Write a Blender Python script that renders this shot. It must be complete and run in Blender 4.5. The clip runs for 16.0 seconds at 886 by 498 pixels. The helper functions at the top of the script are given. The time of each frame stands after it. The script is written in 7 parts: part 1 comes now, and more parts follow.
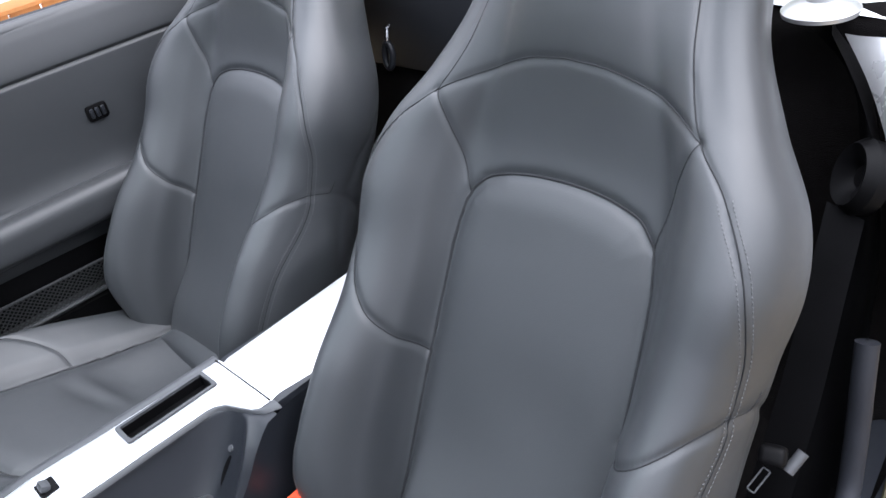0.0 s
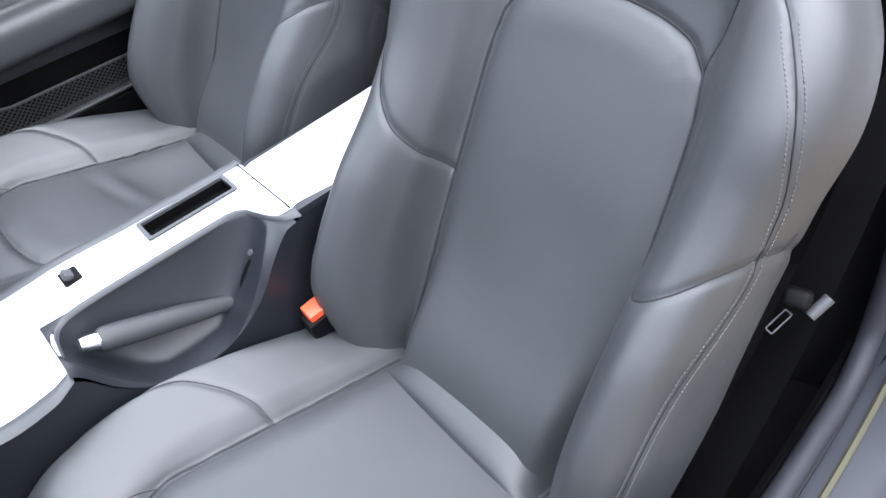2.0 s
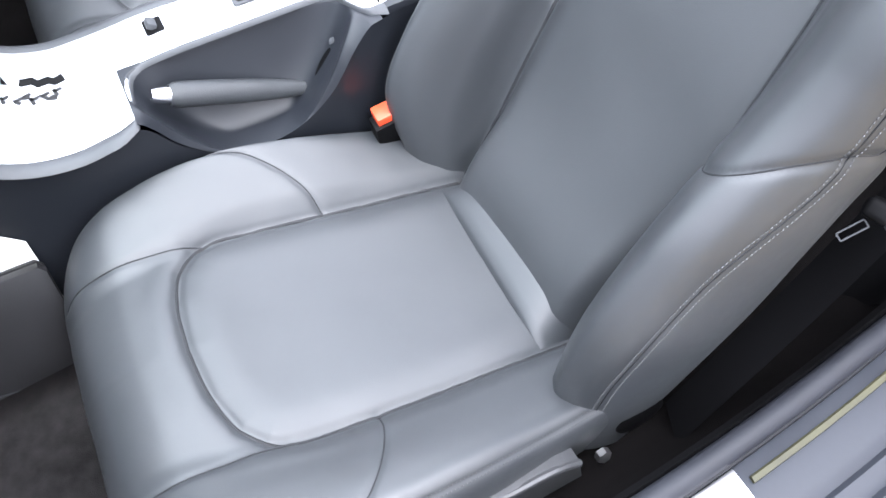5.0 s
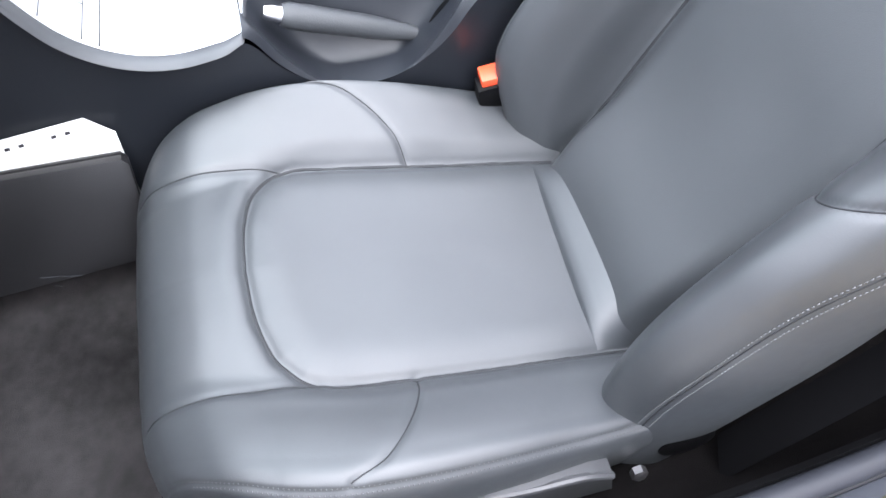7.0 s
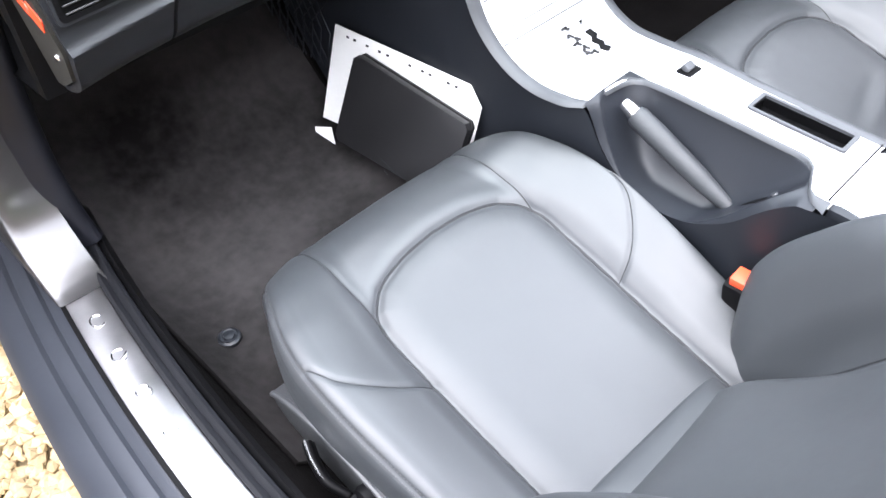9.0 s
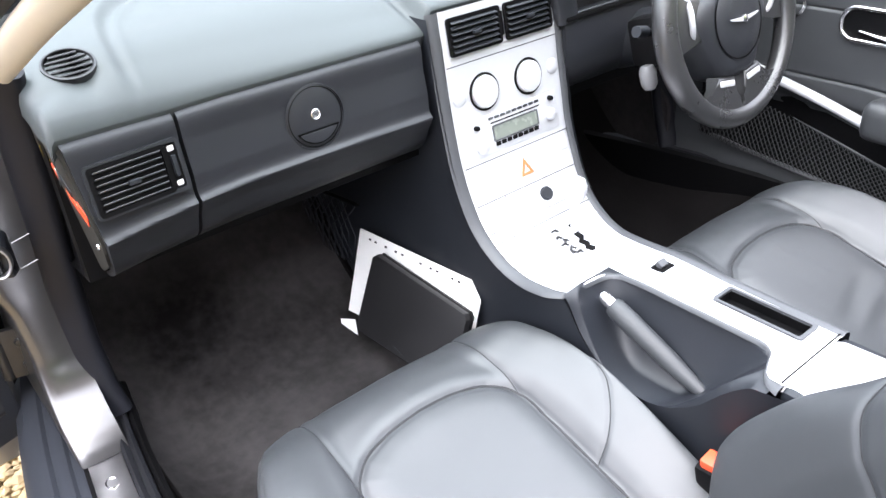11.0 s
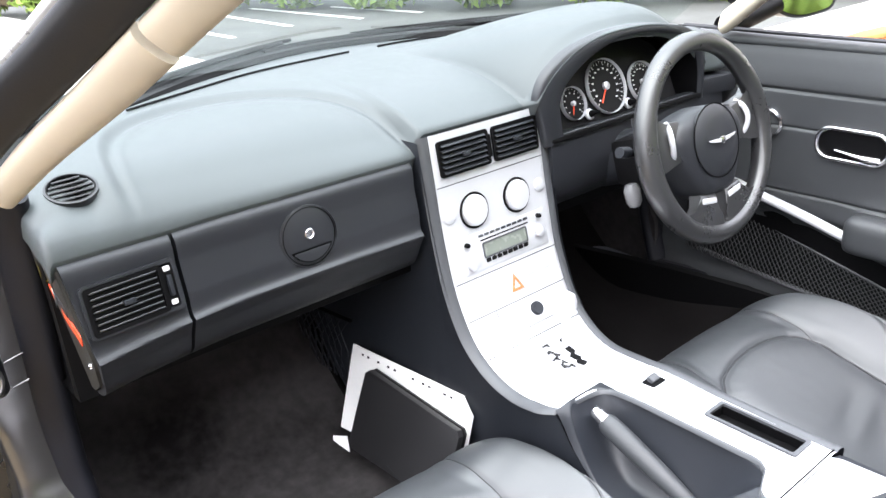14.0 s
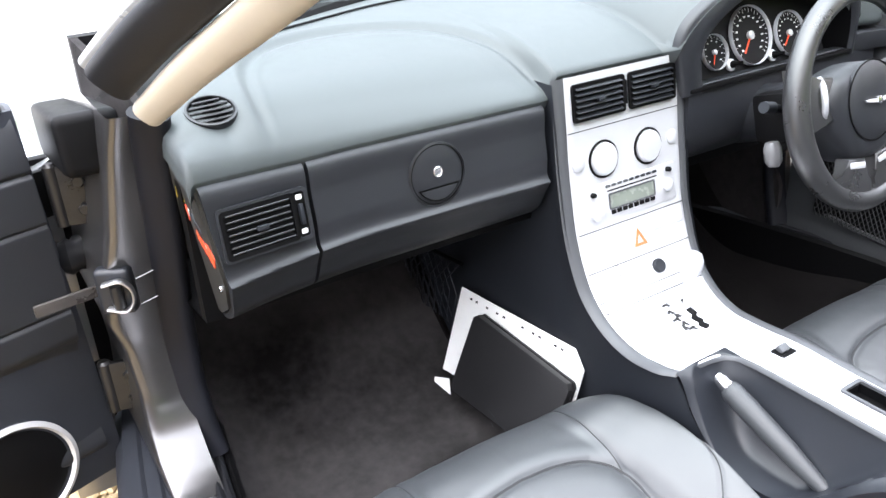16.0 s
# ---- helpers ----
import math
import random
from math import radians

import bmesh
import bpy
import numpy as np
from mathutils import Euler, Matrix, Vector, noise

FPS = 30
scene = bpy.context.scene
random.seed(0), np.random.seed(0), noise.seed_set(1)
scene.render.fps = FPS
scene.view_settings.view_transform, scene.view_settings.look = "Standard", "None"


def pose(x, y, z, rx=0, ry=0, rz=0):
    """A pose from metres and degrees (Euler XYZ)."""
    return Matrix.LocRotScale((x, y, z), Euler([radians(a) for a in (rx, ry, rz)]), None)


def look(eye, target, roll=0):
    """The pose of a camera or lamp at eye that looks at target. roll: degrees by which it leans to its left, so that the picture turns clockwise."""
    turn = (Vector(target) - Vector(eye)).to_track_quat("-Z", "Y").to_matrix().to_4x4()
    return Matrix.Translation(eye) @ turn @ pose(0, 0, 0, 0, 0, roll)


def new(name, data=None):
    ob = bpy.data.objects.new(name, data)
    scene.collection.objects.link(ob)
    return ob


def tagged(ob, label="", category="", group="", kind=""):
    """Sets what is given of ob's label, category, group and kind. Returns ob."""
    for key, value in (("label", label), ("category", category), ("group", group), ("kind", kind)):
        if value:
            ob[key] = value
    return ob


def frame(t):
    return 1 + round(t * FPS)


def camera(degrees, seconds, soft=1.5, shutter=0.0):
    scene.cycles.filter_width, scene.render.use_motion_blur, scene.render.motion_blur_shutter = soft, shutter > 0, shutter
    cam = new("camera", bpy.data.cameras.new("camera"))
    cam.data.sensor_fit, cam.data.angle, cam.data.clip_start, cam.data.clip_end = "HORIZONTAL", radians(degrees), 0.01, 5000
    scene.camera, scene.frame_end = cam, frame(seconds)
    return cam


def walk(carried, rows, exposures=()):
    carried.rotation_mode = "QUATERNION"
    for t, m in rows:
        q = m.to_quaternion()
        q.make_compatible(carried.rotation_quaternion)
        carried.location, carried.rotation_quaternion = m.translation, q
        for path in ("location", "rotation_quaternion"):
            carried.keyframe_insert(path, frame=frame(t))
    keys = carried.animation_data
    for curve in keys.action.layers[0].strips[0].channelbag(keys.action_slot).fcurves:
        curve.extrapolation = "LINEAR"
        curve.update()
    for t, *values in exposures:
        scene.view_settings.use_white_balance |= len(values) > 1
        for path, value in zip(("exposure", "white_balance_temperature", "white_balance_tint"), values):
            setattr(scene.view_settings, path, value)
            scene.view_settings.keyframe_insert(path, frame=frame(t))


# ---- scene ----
cam = camera(58.2, 16.0)
PATH = [
    (0, (-0.827, 0.218, 1.166), (0.497, -0.844, 0.108), -11.9),
    (0.5, (-0.821, 0.211, 1.152), (0.448, -0.786, -0.029), -12.2),
    (1, (-0.817, 0.206, 1.146), (0.434, -0.759, -0.081), -12.3),
    (1.5, (-0.814, 0.204, 1.142), (0.427, -0.708, -0.134), -11.8),
    (2, (-0.814, 0.201, 1.135), (0.405, -0.58, -0.245), -11.7),
    (2.5, (-0.816, 0.194, 1.133), (0.393, -0.515, -0.294), -11.3),
    (3, (-0.819, 0.193, 1.133), (0.387, -0.48, -0.314), -10.9),
    (3.5, (-0.822, 0.188, 1.128), (0.357, -0.427, -0.365), -10.8),
    (4, (-0.824, 0.185, 1.123), (0.315, -0.363, -0.427), -10.5),
    (6.5, (-0.823, 0.186, 1.085), (0.257, -0.143, -0.566), -2.1),
    (7, (-0.813, 0.171, 1.08), (0.299, -0.04, -0.568), -3.7),
    (7.5, (-0.799, 0.043, 1.116), (0.237, 0.286, -0.578), -4.5),
    (8, (-0.836, -0.048, 1.136), (0.26, 0.408, -0.474), -2.6),
    (8.5, (-0.887, -0.107, 1.144), (0.229, 0.532, -0.387), -0.4),
    (9, (-0.817, -0.226, 1.123), (0.144, 0.758, -0.329), -0.8),
    (9.5, (-0.795, -0.303, 1.129), (0.158, 0.893, -0.161), -2.4),
    (12, (-0.794, -0.404, 1.166), (0.33, 0.967, 0.24), -3.2),
    (12.5, (-0.79, -0.41, 1.171), (0.376, 0.975, 0.321), -3.3),
    (13, (-0.794, -0.41, 1.173), (0.377, 1.003, 0.378), -3.5),
    (13.5, (-0.793, -0.409, 1.171), (0.375, 1.018, 0.396), -3.8),
    (14, (-0.795, -0.402, 1.168), (0.347, 1.039, 0.382), -4.0),
    (14.5, (-0.797, -0.396, 1.166), (0.327, 1.057, 0.374), -3.7),
    (15, (-0.805, -0.383, 1.161), (0.269, 1.089, 0.337), -3.8),
    (15.5, (-0.811, -0.369, 1.159), (0.243, 1.105, 0.313), -3.2),
    (16, (-0.832, -0.343, 1.154), (0.115, 1.175, 0.26), -2.6),
]
walk(cam, [(t, look(eye, target, roll)) for t, eye, target, roll in PATH],
     [(0.0, 1.12, 6200, 15), (1.5, 1.46, 6200, 15), (2.5, 1.85, 6200, 15), (3.5, 2.0, 6200, 15), (7.0, 2.05, 6250, 15), (9.0, 2.22, 6350, 15), (12.0, 2.12, 6480, 15), (14.5, 2.08, 6550, 14), (16.0, 2.12, 6450, 14)])

# ---- light ----
world = bpy.data.worlds.new("overcast_sky")
scene.world = world
world.use_nodes = True
_nt = world.node_tree
_nt.nodes.clear()
_sky = _nt.nodes.new("ShaderNodeTexSky")
_sky.sky_type = "NISHITA"
_sky.sun_disc = False
_sky.sun_elevation = radians(66)
_sky.sun_rotation = radians(238)
_sky.air_density, _sky.dust_density, _sky.ozone_density = 1.0, 4.0, 1.0
_mix = _nt.nodes.new("ShaderNodeMix")
_mix.data_type = "RGBA"
_mix.inputs[0].default_value = 0.8          # cloud cover over the blue
# an overcast sky, far brighter overhead than low down where trees and houses stand all round
_tc = _nt.nodes.new("ShaderNodeTexCoord")
_sep = _nt.nodes.new("ShaderNodeSeparateXYZ")
_nt.links.new(_tc.outputs["Generated"], _sep.inputs[0])
_grad = _nt.nodes.new("ShaderNodeMapRange")
_grad.inputs[1].default_value, _grad.inputs[2].default_value = 0.0, 1.0
_grad.inputs[3].default_value, _grad.inputs[4].default_value = 2.0, 18.5
_nt.links.new(_sep.outputs[2], _grad.inputs[0])
_cloud = _nt.nodes.new("ShaderNodeVectorMath")
_cloud.operation = "SCALE"
_cloud.inputs[0].default_value = (0.95, 1.0, 1.08)
_nt.links.new(_grad.outputs[0], _cloud.inputs["Scale"])
_nt.links.new(_cloud.outputs[0], _mix.inputs[7])
_bg = _nt.nodes.new("ShaderNodeBackground")
_bg.inputs[1].default_value = 0.15
_wo = _nt.nodes.new("ShaderNodeOutputWorld")
_nt.links.new(_sky.outputs[0], _mix.inputs[6])
_nt.links.new(_mix.outputs[2], _bg.inputs[0])
_nt.links.new(_bg.outputs[0], _wo.inputs[0])
sun_data = bpy.data.lights.new("sun", "SUN")
sun_data.energy, sun_data.angle, sun_data.color = 1.5, radians(90), (1.0, 0.985, 0.96)
sun = new("sun", sun_data)
sun.matrix_world = look((-2.6, -1.2, 6.6), (0, 0.1, 0.4))


# ---- materials ----
def material(name, colour, rough=0.5, metal=0.0, vary=0.12, scale=8.0, bump=0.0, bump_scale=300.0,
             coat=0.0, kind="noise", spec=0.5, island=0.0, wear=0.0):
    """A node material with large and small variation of colour and gloss, and a fine relief."""
    m = bpy.data.materials.new(name)
    m.use_nodes = True
    nt = m.node_tree
    p = nt.nodes["Principled BSDF"]
    p.inputs["Metallic"].default_value = metal
    p.inputs["Coat Weight"].default_value = coat
    p.inputs["Coat Roughness"].default_value = 0.28
    p.inputs["Specular IOR Level"].default_value = spec
    tc = nt.nodes.new("ShaderNodeTexCoord")
    big = nt.nodes.new("ShaderNodeTexNoise")
    big.inputs["Scale"].default_value, big.inputs["Detail"].default_value = scale, 5
    small = nt.nodes.new("ShaderNodeTexNoise")
    small.inputs["Scale"].default_value, small.inputs["Detail"].default_value = scale * 12, 3
    nt.links.new(tc.outputs["Object"], big.inputs["Vector"])
    nt.links.new(tc.outputs["Object"], small.inputs["Vector"])
    add = nt.nodes.new("ShaderNodeMath")
    add.operation = "MULTIPLY_ADD"
    add.inputs[1].default_value = 0.35
    nt.links.new(small.outputs[0], add.inputs[0])
    nt.links.new(big.outputs[0], add.inputs[2])
    last = add.outputs[0]
    if island:
        geo = nt.nodes.new("ShaderNodeNewGeometry")
        more = nt.nodes.new("ShaderNodeMath")
        more.operation = "MULTIPLY_ADD"
        more.inputs[1].default_value = island
        nt.links.new(geo.outputs["Random Per Island"], more.inputs[0])
        nt.links.new(last, more.inputs[2])
        last = more.outputs[0]
    ramp = nt.nodes.new("ShaderNodeMapRange")
    ramp.inputs[1].default_value, ramp.inputs[2].default_value = 0.4, 0.95 + island
    ramp.inputs[3].default_value, ramp.inputs[4].default_value = 1 - vary, 1 + vary
    nt.links.new(last, ramp.inputs[0])
    mul = nt.nodes.new("ShaderNodeVectorMath")
    mul.operation = "SCALE"
    mul.inputs[0].default_value = colour
    nt.links.new(ramp.outputs[0], mul.inputs["Scale"])
    nt.links.new(mul.outputs[0], p.inputs["Base Color"])
    rr = nt.nodes.new("ShaderNodeMapRange")
    rr.inputs[1].default_value, rr.inputs[2].default_value = 0.4, 0.95
    rr.inputs[3].default_value, rr.inputs[4].default_value = max(0.02, rough - 0.06 - wear), min(1, rough + 0.06)
    nt.links.new(add.outputs[0], rr.inputs[0])
    nt.links.new(rr.outputs[0], p.inputs["Roughness"])
    if bump:
        if kind == "noise":
            tex = nt.nodes.new("ShaderNodeTexNoise")
            tex.inputs["Detail"].default_value = 4
            out = tex.outputs[0]
        else:
            tex = nt.nodes.new("ShaderNodeTexVoronoi")
            out = tex.outputs["Distance"]
        tex.inputs["Scale"].default_value = bump_scale
        nt.links.new(tc.outputs["Object"], tex.inputs["Vector"])
        bp = nt.nodes.new("ShaderNodeBump")
        bp.inputs["Strength"].default_value = bump
        bp.inputs["Distance"].default_value = 0.002
        nt.links.new(out, bp.inputs["Height"])
        nt.links.new(bp.outputs[0], p.inputs["Normal"])
    return m


def glass_material(name, tint, rough=0.0):
    """Thin clear glass: see-through with a reflecting surface."""
    m = bpy.data.materials.new(name)
    m.use_nodes = True
    nt = m.node_tree
    nt.nodes.clear()
    out = nt.nodes.new("ShaderNodeOutputMaterial")
    mix = nt.nodes.new("ShaderNodeMixShader")
    tr = nt.nodes.new("ShaderNodeBsdfTransparent")
    tr.inputs[0].default_value = (*tint, 1)
    gl = nt.nodes.new("ShaderNodeBsdfGlossy")
    gl.inputs["Roughness"].default_value = rough
    fr = nt.nodes.new("ShaderNodeFresnel")
    fr.inputs[0].default_value = 1.45
    nt.links.new(fr.outputs[0], mix.inputs[0])
    nt.links.new(tr.outputs[0], mix.inputs[1])
    nt.links.new(gl.outputs[0], mix.inputs[2])
    nt.links.new(mix.outputs[0], out.inputs[0])
    return m


LEATHER = material("grey_leather", (0.0285, 0.0320, 0.0355), 0.53, vary=0.10, scale=7, bump=0.03, bump_scale=700, kind="voronoi", wear=0.05, spec=0.85)
LEATHER_PERF = material("perforated_leather", (0.0320, 0.0355, 0.0390), 0.55, vary=0.08, scale=8, bump=0.07, bump_scale=900, kind="voronoi", spec=0.85)
SEAM = material("seam_shadow_thread", (0.010, 0.011, 0.013), 0.7, vary=0.1)
LEATHER_WHEEL = material("wheel_leather", (0.021, 0.0215, 0.0225), 0.30, vary=0.04, scale=18, bump=0.05, bump_scale=700, kind="voronoi", spec=0.8)
SHIELD = material("grey_seat_shield_plastic", (0.045, 0.047, 0.050), 0.42, vary=0.1, scale=12, bump=0.08, bump_scale=800, spec=0.5)
NET = material("net_thread", (0.030, 0.031, 0.032), 0.6, vary=0.1, spec=0.3)
SHELL = material("seat_shell_plastic", (0.005, 0.005, 0.006), 0.6, bump=0.2, bump_scale=700, spec=0.15)
THREAD = material("grey_thread", (0.090, 0.093, 0.096), 0.7)
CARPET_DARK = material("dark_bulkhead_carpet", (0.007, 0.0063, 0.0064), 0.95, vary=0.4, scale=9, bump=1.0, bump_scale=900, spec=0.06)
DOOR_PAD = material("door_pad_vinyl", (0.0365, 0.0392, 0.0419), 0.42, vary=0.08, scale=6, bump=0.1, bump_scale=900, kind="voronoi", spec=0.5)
DASH_TOP = material("dash_top_soft_plastic", (0.050, 0.059, 0.061), 0.5, vary=0.05, scale=5, bump=0.08, bump_scale=900, kind="voronoi", spec=0.4)
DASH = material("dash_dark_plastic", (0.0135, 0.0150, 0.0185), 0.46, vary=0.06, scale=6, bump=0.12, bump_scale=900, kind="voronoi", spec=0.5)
TRIM_DARK = material("console_dark_plastic", (0.0120, 0.0140, 0.0180), 0.44, vary=0.1, scale=7, bump=0.08, bump_scale=900, spec=0.42)
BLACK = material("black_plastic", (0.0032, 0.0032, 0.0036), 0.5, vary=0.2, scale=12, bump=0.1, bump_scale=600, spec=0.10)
SILVER = material("satin_silver_plastic", (0.55, 0.56, 0.58), 0.38, metal=0.35, vary=0.04, scale=10, bump=0.04, bump_scale=1200)
SILVER_EDGE = material("grey_silver_edge", (0.060, 0.063, 0.068), 0.45, vary=0.06, scale=10, spec=0.35)
CHROME = material("chrome", (0.85, 0.85, 0.87), 0.22, metal=1.0, vary=0.03)
ALLOY = material("brushed_steel", (0.47, 0.47, 0.48), 0.38, metal=1.0, vary=0.08, scale=30, bump=0.02, bump_scale=700)
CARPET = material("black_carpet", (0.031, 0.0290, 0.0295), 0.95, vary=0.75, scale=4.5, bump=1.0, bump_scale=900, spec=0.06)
RUBBER = material("rubber_seal", (0.008, 0.0085, 0.0105), 0.5, vary=0.2, scale=20, bump=0.06, bump_scale=400, spec=0.3)
PAINT = material("graphite_metallic_paint", (0.028, 0.031, 0.038), 0.36, metal=0.1, vary=0.08, scale=12, coat=0.04, spec=0.22)
PAINT_LIGHT = material("silver_metallic_paint", (0.5, 0.51, 0.52), 0.3, metal=0.5, vary=0.05, scale=6, coat=0.6)
BONNET = material("polished_silver_paint", (0.45, 0.46, 0.47), 0.14, metal=0.7, vary=0.04, scale=6, coat=0.6)
PILLAR_GREY = material("dusty_door_frame_paint", (0.050, 0.045, 0.042), 0.28, metal=0.3, vary=0.3, scale=9, bump=0.04, bump_scale=200, coat=0.3)
SEAL_GREY = material("weathered_grey_rubber", (0.0055, 0.0062, 0.0095), 0.55, vary=0.2, scale=20, bump=0.06, bump_scale=400, spec=0.22)
# paler seal rubber: reflected sky is put into its colour
POST_RUBBER = material("sky_paled_rubber", (0.018, 0.0195, 0.0245), 0.55, vary=0.2, scale=20, bump=0.06, bump_scale=400, spec=0.3)
JAMB = material("door_pillar_paint", (0.092, 0.091, 0.093), 0.22, metal=0.75, vary=0.15, scale=9, bump=0.004, bump_scale=200, coat=0.6)
BEIGE = material("beige_pillar_trim", (0.42, 0.37, 0.29), 0.6, vary=0.05, scale=8, bump=0.12, bump_scale=900)
RED = material("red_plastic", (0.85, 0.085, 0.03), 0.38, vary=0.05)
ORANGE = material("hazard_orange", (0.8, 0.16, 0.06), 0.4, vary=0.05)
YELLOW = material("yellow_print", (0.75, 0.55, 0.04), 0.5, vary=0.05)
PAPER = material("white_paper", (0.82, 0.82, 0.80), 0.7, vary=0.04, scale=20)
INK = material("dark_print", (0.02, 0.02, 0.022), 0.6)
DARK_STEEL = material("dark_steel", (0.022, 0.022, 0.023), 0.32, metal=0.5, vary=0.3, scale=30)
STALK_GREY = material("stalk_grey_plastic", (0.12, 0.12, 0.125), 0.3, vary=0.05)
OLIVE = material("gravel_reflection_olive", (0.040, 0.039, 0.018), 0.6, vary=0.3, scale=20)
LCD = material("grey_green_display", (0.17, 0.19, 0.165), 0.25, vary=0.04)
DIAL = material("black_dial", (0.006, 0.006, 0.007), 0.5, vary=0.05, spec=0.15)
WHITE_PRINT = material("white_print", (0.75, 0.75, 0.75), 0.5, vary=0.03)
FOLDER = material("black_leatherette", (0.012, 0.012, 0.013), 0.42, vary=0.15, scale=14, bump=0.10, bump_scale=700, kind="voronoi")
GLASS = glass_material("windscreen_glass", (0.88, 0.94, 0.92))
MIRROR = material("mirror_glass", (0.85, 0.86, 0.88), 0.03, metal=1.0, vary=0.0)
GRAVEL = material("golden_gravel", (0.40, 0.30, 0.165), 0.8, vary=0.5, scale=20, bump=0.3, bump_scale=120, island=0.5)
SOIL = material("gravel_bed", (0.22, 0.17, 0.10), 0.95, vary=0.4, scale=5, bump=0.8, bump_scale=60)
ASPHALT = material("asphalt", (0.075, 0.078, 0.075), 0.9, vary=0.3, scale=1.5, bump=0.6, bump_scale=150)
LINE = material("white_road_paint", (0.75, 0.75, 0.72), 0.7, vary=0.08, scale=5)
WOOD = material("orange_fence_wood", (0.45, 0.19, 0.06), 0.75, vary=0.3, scale=4, bump=0.4, bump_scale=40, island=0.3)
LEAF = material("hedge_leaf", (0.20, 0.30, 0.055), 0.6, vary=0.5, scale=3, island=0.6)
BARK = material("tree_bark", (0.10, 0.075, 0.05), 0.9, vary=0.3, scale=10, bump=0.6, bump_scale=40)
PALE = material("pale_concrete", (0.62, 0.60, 0.56), 0.9, vary=0.1, scale=1.5, bump=0.3, bump_scale=80)
RENDERED = material("pale_rendered_wall", (0.72, 0.70, 0.66), 0.9, vary=0.06, scale=2, bump=0.3, bump_scale=60)
ROOF = material("roof_tiles", (0.22, 0.12, 0.09), 0.85, vary=0.25, scale=3, bump=0.4, bump_scale=20)


# ---- building tools ----
def thing(name, label, category, group="", kind="", at=(0, 0, 0)):
    ob = new(name)
    ob.location = at
    ob.empty_display_size = 0.05
    return tagged(ob, label, category, group, kind)


def mesh_part(name, verts, faces, mat, parent=None, label="", smooth=True, kind=""):
    me = bpy.data.meshes.new(name)
    me.from_pydata([tuple(map(float, v)) for v in verts], [], [tuple(map(int, f)) for f in faces])
    me.update()
    me.materials.append(mat)
    if smooth:
        me.shade_smooth()
    ob = new(name, me)
    if parent is not None:
        ob.parent = parent
        ob.matrix_parent_inverse = Matrix.Translation(-Vector(parent.location))
    return tagged(ob, label, "", "", kind)


def part(name, bm, mat, parent=None, label="", smooth=True, kind=""):
    me = bpy.data.meshes.new(name)
    bm.normal_update()
    bm.to_mesh(me)
    bm.free()
    me.materials.append(mat)
    if smooth:
        me.shade_smooth()
        me.set_sharp_from_angle(angle=radians(38))
    ob = new(name, me)
    if parent is not None:
        ob.parent = parent
        ob.matrix_parent_inverse = Matrix.Translation(-Vector(parent.location))
    return tagged(ob, label, "", "", kind)


def spline(points, n):
    """n points on a smooth curve through the given ones, evenly by chord length."""
    p = np.array(points, float)
    d = np.r_[0, np.cumsum(np.linalg.norm(np.diff(p, axis=0), axis=1))]
    tang = np.gradient(p, d, axis=0)
    q = np.linspace(0, d[-1], n)
    i = np.clip(np.searchsorted(d, q, side="right") - 1, 0, len(d) - 2)
    h = (d[i + 1] - d[i])[:, None]
    t = ((q - d[i])[:, None]) / h
    return ((2 * t**3 - 3 * t**2 + 1) * p[i] + (t**3 - 2 * t**2 + t) * h * tang[i]
            + (-2 * t**3 + 3 * t**2) * p[i + 1] + (t**3 - t**2) * h * tang[i + 1])


def curve_at(xs, ys, q):
    """A smooth value at q through the table xs, ys."""
    xs, ys = np.array(xs, float), np.array(ys, float)
    tang = np.gradient(ys, xs)
    q = np.clip(q, xs[0], xs[-1])
    i = np.clip(np.searchsorted(xs, q, side="right") - 1, 0, len(xs) - 2)
    h = xs[i + 1] - xs[i]
    t = (q - xs[i]) / h
    return ((2 * t**3 - 3 * t**2 + 1) * ys[i] + (t**3 - 2 * t**2 + t) * h * tang[i]
            + (-2 * t**3 + 3 * t**2) * ys[i + 1] + (t**3 - t**2) * h * tang[i + 1])


def grid_faces(n, m, wrap=False):
    f = []
    for i in range(n - 1):
        for j in range(m if wrap else m - 1):
            k = (j + 1) % m
            f.append((i * m + j, i * m + k, (i + 1) * m + k, (i + 1) * m + j))
    return f


def box_bm(cx, cy, cz, sx, sy, sz, bevel=0.0, rot=None, seg=2, bm=None):
    """A bevelled box by centre and size, turned by rot (a 3 x 3 or 4 x 4 matrix)."""
    own = bmesh.new()
    bmesh.ops.create_cube(own, size=1, matrix=Matrix.Diagonal((sx, sy, sz, 1)))
    if bevel:
        bmesh.ops.bevel(own, geom=own.edges[:], offset=bevel, segments=seg, affect="EDGES", profile=0.6)
    m = Matrix.Translation((cx, cy, cz))
    if rot is not None:
        m = m @ rot.to_4x4()
    bmesh.ops.transform(own, matrix=m, verts=own.verts)
    if bm is None:
        return own
    me = bpy.data.meshes.new("tmp")
    own.to_mesh(me)
    own.free()
    bm.from_mesh(me)
    bpy.data.meshes.remove(me)
    return bm


